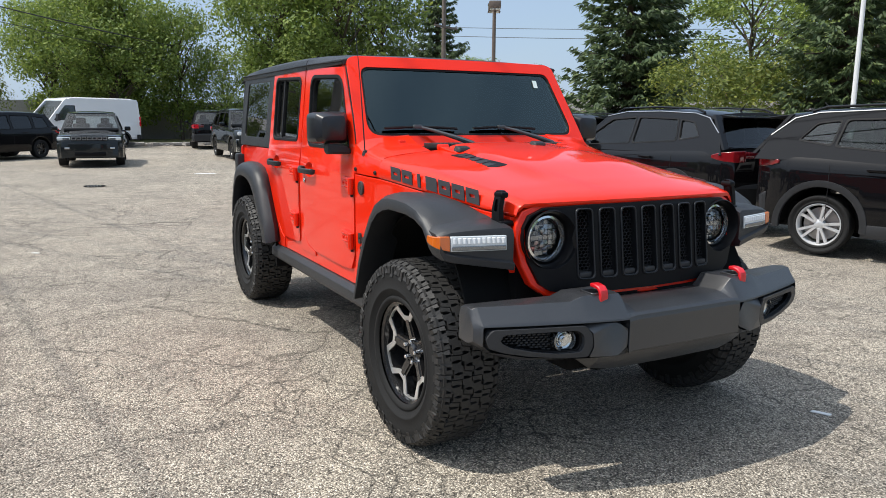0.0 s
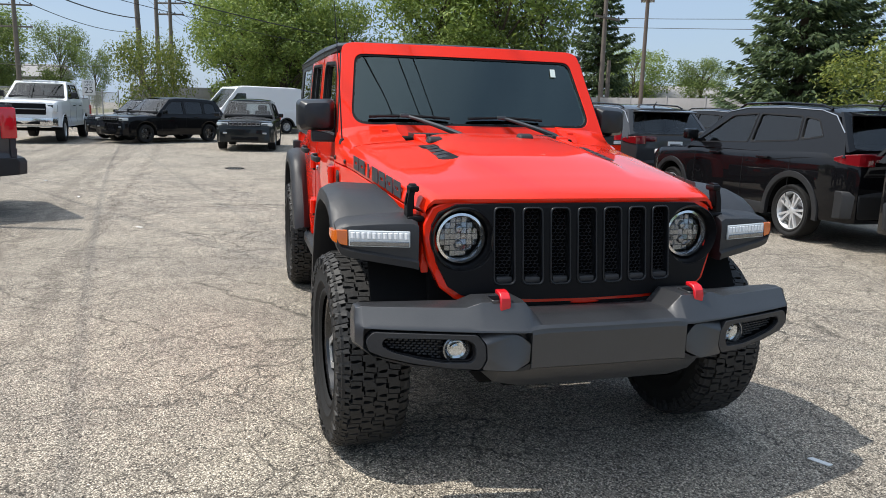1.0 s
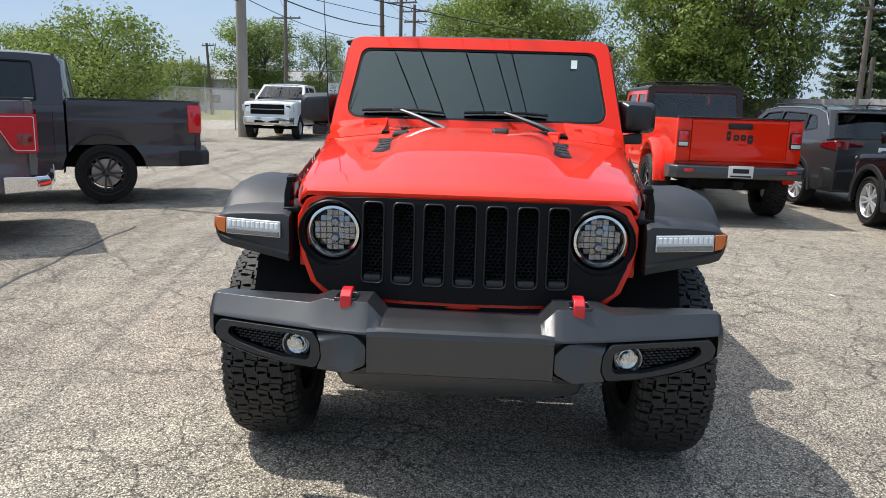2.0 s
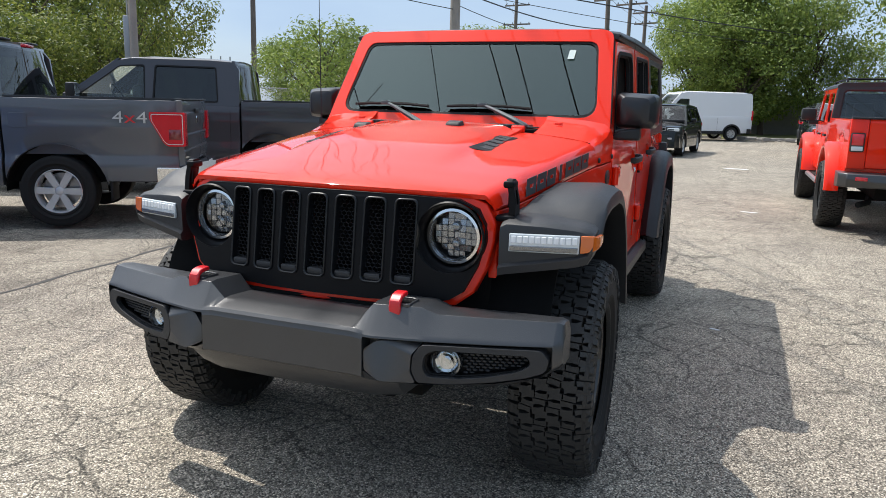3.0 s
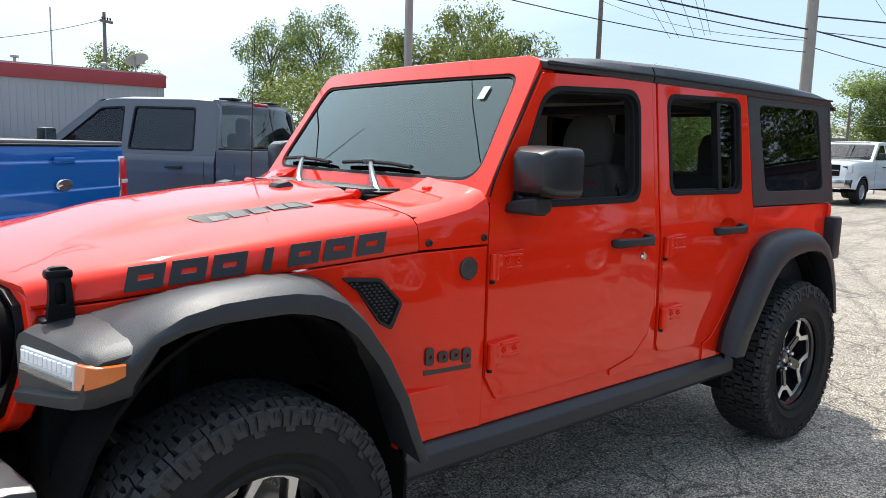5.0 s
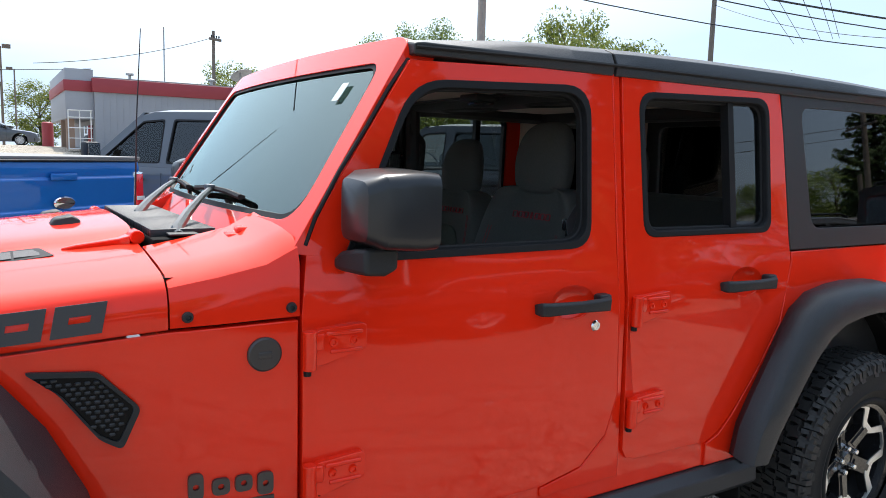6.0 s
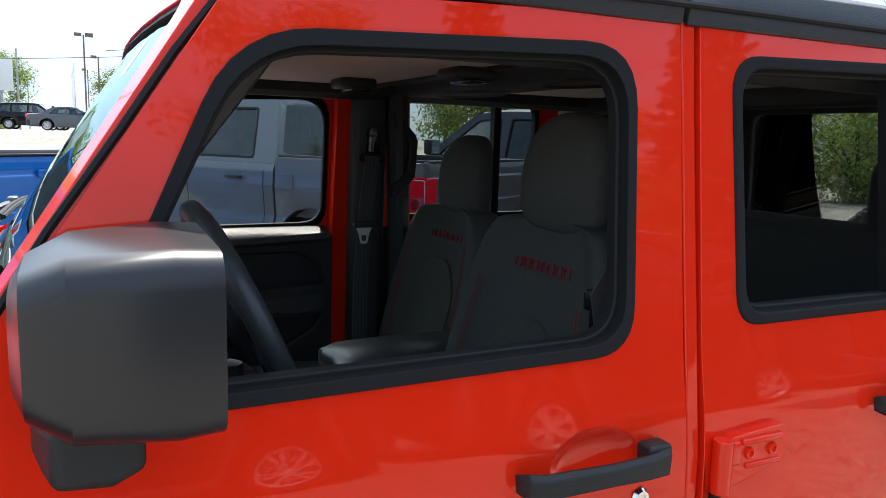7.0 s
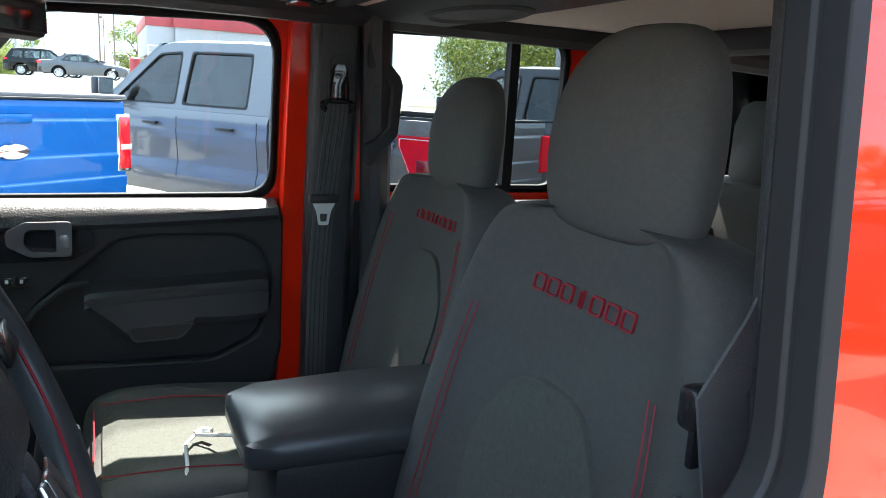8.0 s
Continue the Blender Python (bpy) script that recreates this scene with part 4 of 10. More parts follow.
for s in (1, -1):
    for nm, poly, win, lab in (("front_door", FD, FW, "orange front door with open window" if s > 0 else "orange front door"), ("rear_door", RD, RW, "orange rear door with dark window")):
        hx, hz = ((-1.507, 1.112), (-2.243, 1.122))[nm == "rear_door"]
        cup = [(hx - 0.135 + 0.076 * math.cos(a), hz + 0.006 + 0.046 * math.sin(a)) for a in span(0, 2 * math.pi, 29)[:-1]]
        d = part(nm, door_panel(poly, win, cup, s), ORANGE, jeep, lab, bevel=0.004)
        part("window_seal", side(sheet(shrink(win, -0.006), [shrink(win, 0.014)], lambda u, v: on_door(u, v, 0.004), (0, -0.028, 0)), s), WSEAL, d, bevel=0.004)
        part("glass_run", side(sheet(shrink(win, 0.010), [shrink(win, 0.022)], lambda u, v: on_door(u, v, -0.014), (0, -0.022, 0)), s), SEAL, d, bevel=0.003)
        # bowl behind the grip, grip and ends of the handle
        part("handle_cup", side(lathe([(0.0, -0.024), (0.45, -0.022), (0.80, -0.013), (0.97, -0.004), (1.02, -0.003)], 28, pose(hx - 0.135, ydoor(hz), hz + 0.006) @ Matrix.Diagonal((0.076, 1, 0.046, 1))), s), ORANGE, d)
        grip = loft([[(hx - k * 0.25, ydoor(hz) + o + dy, hz + dz) for dy, dz in ((0.0, -h), (0.012, -h * 0.8), (0.014, h * 0.6), (0.006, h), (-0.004, h * 0.8))] for k, o, h in ((0.0, 0.006, 0.014), (0.03, 0.020, 0.019), (0.12, 0.030, 0.019), (0.55, 0.034, 0.017), (0.8, 0.034, 0.019), (0.95, 0.028, 0.022), (1.0, 0.014, 0.020))])
        part("door_handle", side(join(grip, box(hx - 0.248, hx - 0.205, ydoor(hz), ydoor(hz) + 0.034, hz - 0.018, hz + 0.026, 0.007)), s), PLASTIC, d, "black grab handle", bevel=0.002)
        # two cast hinges
        x0 = (-0.868, -1.858)[nm == "rear_door"]
        for zt in (1.126, 0.826):
            w = 0.150
            bm = join(sheet(rpoly([(x0 - 0.028, zt - 0.088), (x0 - 0.028, zt - 0.008), (x0 - w, zt), (x0 - w, zt - 0.058), (x0 - 0.05, zt - 0.085)], 0.012, 3), [], lambda u, v: Vector((u, ydoor(v) + 0.018, v)), (0, -0.026, 0)), tube([(x0 - 0.014, ydoor(zt) + 0.017, zt - 0.094), (x0 - 0.014, ydoor(zt) + 0.017, zt - 0.008)], 0.016, 12), box(x0 - 0.046, x0 - 0.012, ydoor(zt) - 0.004, ydoor(zt) + 0.026, zt - 0.052, zt - 0.012, 0.005), box(x0 - w + 0.012, x0 - 0.05, ydoor(zt) + 0.012, ydoor(zt) + 0.025, zt - 0.022, zt - 0.012, 0.003), box(x0 - w + 0.012, x0 - 0.06, ydoor(zt) + 0.012, ydoor(zt) + 0.024, zt - 0.062, zt - 0.053, 0.003))
            part("hinge", side(bm, s), ORANGE, d, bevel=0.002)
            for k in (0.068, 0.118):
                part("bolt", side(lathe([(0.0, 0.003), (0.004, 0.003), (0.005, 0.007), (0.009, 0.006), (0.011, 0.0)], 14, pose(x0 - k, ydoor(zt) + 0.018, zt - 0.037)), s), ORANGE, d)
            part("hinge_pin", side(tube([(x0 - 0.012, ydoor(zt) + 0.010, zt - 0.108), (x0 - 0.012, ydoor(zt) + 0.010, zt - 0.09)], 0.009, 8), s), SEAL, d)
        if nm == "front_door":
            part("lock", side(lathe([(0.0, 0.004), (0.006, 0.004), (0.007, 0.006), (0.012, 0.006), (0.016, 0.001)], 20, pose(-1.726, ydoor(1.046) + 0.001, 1.046)), s), CHROME, d)
            if s < 0:
                pane = sheet(FW, [], lambda u, v: on_door(u, v, -0.02), (0, -0.004, 0))
                part("window_pane", flip(pane), GLASS_CLEAR, d).visible_shadow = False
        else:
            # fixed rear pane behind a post; the sliding pane is down on the left
            post = [(-2.318, 1.290), (-2.300, 1.705), (-2.326, 1.706), (-2.346, 1.290)]
            part("window_post", side(sheet(post, [], lambda u, v: on_door(u, v, -0.008), (0, -0.03, 0)), s), SEAL, d)
            fix = rpoly([(-2.33, 1.29), (-2.315, 1.703), (-2.49, 1.71), (-2.504, 1.289)], [0.0, 0.0, 0.05, 0.04], 5)
            part("fixed_pane", side(sheet(fix, [], lambda u, v: on_door(u, v, -0.02), (0, -0.004, 0)), s), GLASS_TINT, d).visible_shadow = False
            if s < 0:
                mv = rpoly([(-1.925, 1.288), (-1.905, 1.695), (-2.316, 1.706), (-2.33, 1.289)], 0.03, 4)
                part("window_pane", flip(sheet(mv, [], lambda u, v: on_door(u, v, -0.02), (0, -0.004, 0))), GLASS_TINT, d).visible_shadow = False
    # the strip of the middle pillar that shows between the doors
    part("pillar_strip", side(sheet([(-1.800, 1.742), (-1.805, 1.60), (-1.818, 1.10), (-1.829, 0.835), (-1.790, 0.713), (-1.704, 0.634), (-1.56, 0.604), (-1.56, 0.58), (-1.853, 0.58), (-1.842, 1.10), (-1.830, 1.60), (-1.826, 1.742)], [], lambda u, v: on_door(u, v, -0.003), (0, -0.03, 0)), s), ORANGE, jeep, bevel=0.003)
    # painted inner edge of the passenger door behind its trim
    if s < 0:
        part("door_edge", flip(sheet([(-1.705, 0.66), (-1.712, 1.27), (-1.722, 1.70), (-1.775, 1.72), (-1.780, 1.27), (-1.785, 0.80), (-1.75, 0.68)], [], lambda u, v: on_door(u, v, -0.038), (0, -0.040, 0))), ORANGE, jeep, bevel=0.006)
    # dark body behind the door gaps, and orange pillar returns inside
    part("door_frame", side(join(sheet([(-1.80, 0.60), (-1.80, 1.73), (-1.87, 1.73), (-1.87, 0.60)], [], lambda u, v: Vector((u, ydoor(v) - 0.04, v)), (0, -0.05, 0)), sheet([(-0.85, 0.6), (-0.85, 1.25), (-0.90, 1.25), (-0.90, 0.6)], [], lambda u, v: Vector((u, ydoor(v) - 0.04, v)), (0, -0.05, 0))), s), ORANGE, jeep)

# ---- windscreen frame, glass, roof ----
def wx(y, z):
    return -0.795 - 0.66 * (z - 1.28) - 0.045 * (y / 0.7) ** 2


mid = [-0.48, -0.32, -0.16, 0.0, 0.16, 0.32, 0.48]
WS = rpoly([(-0.694, 1.345), (-0.640, 1.722)] + [(y, 1.722) for y in mid] + [(0.640, 1.722), (0.694, 1.345)] + [(-y, 1.345) for y in mid], [0.085, 0.05] + [0.0] * 7 + [0.05, 0.085] + [0.0] * 7, 6)
WF = rpoly([(-0.766, 1.283), (-0.752, 1.40), (-0.706, 1.765), (-0.66, 1.785)] + [(y, 1.785) for y in mid] + [(0.66, 1.785), (0.706, 1.765), (0.752, 1.40), (0.766, 1.283)] + [(-y, 1.283) for y in mid], [0.0, 0.1, 0.03, 0.03] + [0.0] * 7 + [0.03, 0.03, 0.1, 0.0] + [0.0] * 7, 4)
part("windscreen_frame", sheet(WF, [WS], lambda u, v: Vector((wx(u, v), u, v)), (-0.085, 0, -0.01)), ORANGE, jeep, bevel=0.014)
part("windscreen_seal", sheet(shrink(WS, -0.004), [shrink(WS, 0.011)], lambda u, v: Vector((wx(u, v) - 0.006, u, v)), (-0.01, 0, 0)), SEAL, jeep)
rings = [[(wx(y, z) - 0.012, y, z) for y in span(-0.69 + 0.145 * (z - 1.345), 0.69 - 0.145 * (z - 1.345), 9)] for z in span(1.343, 1.722, 5)]
wsg = loft(rings, False, False)
bmesh.ops.solidify(wsg, geom=wsg.faces[:], thickness=0.004)
part("windscreen", wsg, GLASS_WS, jeep).visible_shadow = False
part("inspection_sticker", sheet([(0.50, 1.632), (0.532, 1.632), (0.536, 1.678), (0.504, 1.678)], [], lambda u, v: Vector((wx(u, v) - 0.004, u, v)), (0.001, 0, 0)), STICKER, jeep)
zr = curve((-1.10, 1.772), (-1.162, 1.781), (-1.17, 1.785), (-1.215, 1.790), (-1.35, 1.803), (-1.5, 1.816), (-2.0, 1.832), (-2.8, 1.832), (-3.3, 1.815), (-3.45, 1.785), (-3.50, 1.74))


def roof_ring(x):
    e = ydoor(1.745) + 0.006
    z = zr(x)
    half = [(x, e - 0.06, 1.731), (x, e, 1.736), (x, e + 0.004, min(1.765, z - 0.022)), (x, e - 0.012, max(z - 0.028, min(1.765, z - 0.022) + 0.003)), (x, e - 0.05, z - 0.012), (x, e - 0.16, z - 0.002), (x, 0.30, z + 0.006), (x, 0.0, z + 0.008)]
    return half + [(x, -y, z2) for x, y, z2 in reversed(half[:-1])]


for nm, xs in (("front_roof_panel", [-1.162, -1.170, -1.19, -1.215, -1.25, -1.35, -1.5, -1.65, -1.797]), ("rear_roof_panel", [-1.806, -1.9, -2.2, -2.6, -3.0, -3.3, -3.42, -3.48, -3.51])):
    part(nm, loft([roof_ring(x) for x in xs], True, True), HARDTOP, jeep, "textured black hardtop panel", bevel=0.003)
for s in (1, -1):
    part("drip_rail", side(tube([(x, ydoor(1.745) + 0.010, 1.752 + 0.012 * min(1, (-1.15 - x) / 0.6)) for x in span(-1.166, -3.46, 10)], 0.005, 6), s), SEAL, jeep)
    part("hardtop_side", side(sheet(rpoly([(-2.618, 1.218), (-2.565, 1.748), (-3.46, 1.752), (-3.51, 1.218)], [0.0, 0.0, 0.05, 0.0], 5), [rpoly([(-2.745, 1.287), (-2.675, 1.700), (-3.32, 1.705), (-3.385, 1.287)], 0.05, 5)], lambda u, v: Vector((u, ydoor(v) - 0.002, v)), (0, -0.03, 0)), s), HARDTOP, jeep, bevel=0.008)
    part("quarter_pane", side(sheet(rpoly([(-2.745, 1.287), (-2.675, 1.700), (-3.32, 1.705), (-3.385, 1.287)], 0.05, 5), [], lambda u, v: Vector((u, ydoor(v) - 0.008, v)), (0, -0.004, 0)), s), GLASS_TINT, jeep).visible_shadow = False
# tail: panel, tailgate, window, spare wheel, lamps, bumper
part("tailgate", sheet(rpoly([(-0.77, 0.66), (0.77, 0.66), (0.77, 1.215), (-0.77, 1.215)], 0.03, 3), [], lambda u, v: Vector((-3.50, u, v)), (0.03, 0, 0)), ORANGE, jeep, bevel=0.006)
part("rear_frame", sheet([(-0.77, 1.218), (0.77, 1.218), (0.725, 1.752), (-0.725, 1.752)], [rpoly([(-0.62, 1.27), (0.62, 1.27), (0.60, 1.69), (-0.60, 1.69)], 0.05, 4)], lambda u, v: Vector((-3.51 + (v - 1.218) * 0.09, u, v)), (0.03, 0, 0)), HARDTOP, jeep, bevel=0.006)
part("rear_window", sheet(rpoly([(-0.62, 1.27), (0.62, 1.27), (0.60, 1.69), (-0.60, 1.69)], 0.05, 4), [], lambda u, v: Vector((-3.505 + (v - 1.218) * 0.09, u, v)), (0.004, 0, 0)), GLASS_TINT, jeep).visible_shadow = False
big_wheel(jeep, -3.68, 0.04, 90).matrix_basis = pose(-3.68, 0.04, 1.00, 0, 0, 90)
part("rear_bumper", box(-3.66, -3.50, -0.78, 0.78, 0.50, 0.66, 0.03), BUMPER, jeep)
for s in (1, -1):
    tl = part("tail_lamp", side(box(-3.56, -3.46, 0.66, 0.815, 0.90, 1.14, 0.018), s), PLASTIC, jeep)
    part("lens", side(box(-3.568, -3.55, 0.68, 0.80, 0.92, 1.12, 0.006), s), RED_LENS, tl)

# ---- flares ----
def flare(rows, s, name, out=0.945, tuck=0.0, mid=0.0):
    """Rows of: top edge (x, z), lower edge (x, z), height where it meets the body, y of the body there."""
    rings = []
    for xo, zo, xl, zl, zi, yi in rows:
        xi = xo + tuck * max(-1.0, min(1.0, (mid - xo) / 0.4))
        rings.append([(xi, yi, zi), ((xi + xo) / 2, (yi + out - 0.075) / 2, (zi + zo) / 2 + 0.006), (xo, out - 0.077, zo + 0.008), (xo * 0.97 + xl * 0.03, out - 0.035, zo - 0.002), (xo * 0.8 + xl * 0.2, out - 0.009, zo * 0.8 + zl * 0.2 - 0.004), (xo * 0.25 + xl * 0.75, out, zo * 0.25 + zl * 0.75), (xl, out - 0.003, zl), (xl, out - 0.030, zl + 0.004), (xl * 0.7 + xo * 0.3, out - 0.105, zl * 0.7 + zo * 0.3), (xl * 0.5 + xo * 0.5, yi, (zi + zl) / 2)])
    return part(name, side(loft(rings, True, True), s), FLARE, jeep, "weathered black plastic wheel flare", sharp=0.75)


for s in (1, -1):
    flare([(0.350, 0.988, 0.320, 0.955, 1.030, 0.655), (0.315, 1.006, 0.300, 0.966, 1.044, 0.660), (0.262, 1.048, 0.262, 1.008, 1.056, 0.672), (0.19, 1.086, 0.19, 1.034, 1.074, 0.68), (0.10, 1.105, 0.11, 1.046, 1.090, 0.69), (-0.004, 1.111, 0.0, 1.048, 1.100, 0.70), (-0.09, 1.110, -0.065, 1.048, 1.106, 0.70), (-0.165, 1.098, -0.130, 1.036, 1.104, 0.715), (-0.240, 1.064, -0.195, 1.012, 1.094, 0.72), (-0.303, 1.000, -0.258, 0.964, 1.068, 0.73), (-0.378, 0.896, -0.332, 0.870, 0.97, 0.74), (-0.445, 0.770, -0.402, 0.748, 0.835, 0.75), (-0.485, 0.655, -0.445, 0.64, 0.69, 0.755), (-0.522, 0.565, -0.482, 0.555, 0.565, 0.76)], s, "front_flare")
    # nose of the front flare with its lamp
    def nx(y):
        return 0.462 - 0.26 * (y - 0.655)
    def nose(y, a, b):
        x = nx(y)
        return [(0.24, y, b + 0.020), (x - 0.09, y, b + 0.008), (x - 0.03, y, b), (x - 0.006, y, b - 0.012), (x, y, b - 0.03), (x - 0.002, y, a + 0.04), (x + 0.012, y, a + 0.03), (x + 0.006, y, a + 0.004), (x - 0.02, y, a), (0.30, y, a + 0.012)]
    part("flare_nose", side(loft([nose(y, a, b) for y, a, b in ((0.640, 0.845, 1.020), (0.66, 0.850, 1.030), (0.78, 0.868, 1.025), (0.88, 0.884, 1.016), (0.915, 0.895, 1.008), (0.932, 0.925, 0.996))], True, True), s), FLARE, jeep, sharp=0.7)
    dl = part("marker_lamp", side(loft([[(nx(y) - 0.01, y, 0.930), (nx(y) + 0.010, y, 0.932), (nx(y) + 0.006, y, 0.990), (nx(y) - 0.01, y, 0.992)] for y in span(0.672, 0.890, 6)], True, True), s), LENS_WHITE, jeep, "white strip lamp with amber end", bevel=0.003)
    part("amber_lens", side(loft([[(nx(y) - 0.01, y, 0.932 + k), (nx(y) + 0.010, y, 0.934 + k), (nx(y) + 0.005, y, 0.991), (nx(y) - 0.012, y, 0.992)] for y, k in ((0.894, 0), (0.915, 0.004), (0.932, 0.008))] + [[(x, y - 0.012, 0.946 + k), (x + 0.004, y, 0.948 + k), (x + 0.003, y - 0.001, 0.988), (x - 0.002, y - 0.014, 0.989)] for x, y, k in ((0.375, 0.946, 0), (0.345, 0.950, 0.006), (0.318, 0.952, 0.016))], True, True), s), AMBER, dl, bevel=0.002)
    part("lower_lens", side(loft([[(nx(y) + 0.004, y, 0.934), (nx(y) + 0.013, y, 0.936), (nx(y) + 0.012, y, 0.952), (nx(y) + 0.004, y, 0.954)] for y in span(0.676, 0.886, 4)], True, True), s), LAMP_DARK, dl, "smoked lower strip", bevel=0.002)
    for k, y in enumerate(span(0.686, 0.876, 11)):
        part("lamp_cell", side(loft([[(nx(v) + 0.004, v, 0.960), (nx(v) + 0.0125 - d, v, 0.962), (nx(v) + 0.0115 - d, v, 0.982), (nx(v) + 0.004, v, 0.985)] for v, d in ((y - 0.0075, 0.003), (y, 0.0), (y + 0.0075, 0.003))], True, True), s), LAMP_CELL, dl)
    flare([(-2.325, 0.555, -2.405, 0.548, 0.555, 0.765), (-2.345, 0.65, -2.455, 0.638, 0.65, 0.765), (-2.395, 0.735, -2.505, 0.705, 0.735, 0.765), (-2.465, 0.842, -2.575, 0.800, 0.84, 0.765), (-2.530, 0.940, -2.637, 0.876, 0.94, 0.765), (-2.593, 1.018, -2.700, 0.930, 1.015, 0.765), (-2.680, 1.066, -2.775, 0.968, 1.066, 0.765), (-2.800, 1.086, -2.870, 0.986, 1.088, 0.765), (-2.915, 1.092, -2.970, 0.994, 1.096, 0.765), (-3.05, 1.090, -3.06, 0.990, 1.094, 0.765), (-3.15, 1.072, -3.13, 0.975, 1.076, 0.765), (-3.235, 1.022, -3.19, 0.944, 1.026, 0.765), (-3.305, 0.930, -3.25, 0.880, 0.935, 0.765), (-3.362, 0.80, -3.305, 0.775, 0.80, 0.765), (-3.405, 0.64, -3.350, 0.63, 0.64, 0.765)], s, "rear_flare", 0.900, 0.05, -2.87)

# ---- front bumper ----
BUMP_Y, BUMP_X = [0, 0.28, 0.34, 0.50, 0.74, 0.87, 0.895], [0.782, 0.778, 0.778, 0.740, 0.668, 0.622, 0.590]


def bump_ring(y):
    """Section of the bumper at y: a flat shelf on top, a brow, and the front face, which steps in behind the pods."""
    a = abs(y)
    zt = float(np.interp(a, [0, 0.262, 0.312, 0.462, 0.515, 0.872, 0.888, 0.895], [0.722, 0.722, 0.776, 0.776, 0.756, 0.750, 0.742, 0.712]))
    xf = float(np.interp(a, BUMP_Y, BUMP_X))
    xb = float(np.interp(a, [0, 0.5, 0.895], [0.555, 0.545, 0.485]))
    zm = float(np.interp(a, [0, 0.262, 0.312, 0.89], [0.698, 0.698, 0.692, 0.690]))
    zb = float(np.interp(a, [0, 0.28, 0.36, 0.70, 0.82, 0.895], [0.540, 0.540, 0.530, 0.540, 0.565, 0.612]))
    e = float(np.interp(a, [0, 0.262, 0.312, 0.87, 0.895], [0.072, 0.072, 0.066, 0.050, 0.030]))
    d = 0.052 if 0.305 < a < 0.868 else 0.0
    zd = float(np.interp(a, [0.31, 0.36, 0.50, 0.70, 0.84, 0.868], [0.570, 0.546, 0.544, 0.558, 0.586, 0.612])) if d else zb + 0.014
    zu = 0.679 if d else zm - 0.02
    return [(xb, y, zt - 0.008), (xf - e - 0.030, y, zt), (xf - e, y, zt - 0.003), (xf - 0.012, y, zm + 0.006), (xf - 0.003, y, zm - 0.004), (xf - 0.001, y, zu + 0.002), (xf - d, y, zu), (xf - d, y, zd), (xf - 0.004, y, zd - 0.002), (xf - 0.02, y, min(zb + 0.004, zd - 0.006)), (xf - 0.05, y, zb - 0.004), (xb, y, zb)]


ys = [0, 0.1, 0.2, 0.262, 0.275, 0.304, 0.306, 0.312, 0.335, 0.40, 0.462, 0.48, 0.515, 0.55, 0.62, 0.70, 0.78, 0.84, 0.867, 0.869, 0.880, 0.888, 0.895]
bumper = part("front_bumper", loft([bump_ring(y) for y in [-v for v in reversed(ys[1:])] + ys], True, True), BUMPER, jeep, "satin black off-road bumper", sharp=0.42, bevel=0.009, seg=3)
part("lower_valance", loft([[(0.56, y, 0.56), (x, y, 0.555), (x - 0.015, y, 0.50 + k), (x - 0.06, y, 0.455 + k), (0.56, y, 0.47 + k)] for y, x, k in ((-0.46, 0.66, 0.06), (-0.40, 0.72, 0.01), (-0.30, 0.742, 0), (0, 0.748, 0), (0.30, 0.742, 0), (0.40, 0.72, 0.01), (0.46, 0.66, 0.06))], True, True), BUMPER, bumper, bevel=0.012)
part("skid_plate", loft([[(x, y, z) for x, z in ((0.70, 0.50), (0.66, 0.45), (0.30, 0.40), (0.30, 0.43), (0.64, 0.50))] for y in (-0.36, -0.30, 0.30, 0.36)], True, True), WELL, bumper)
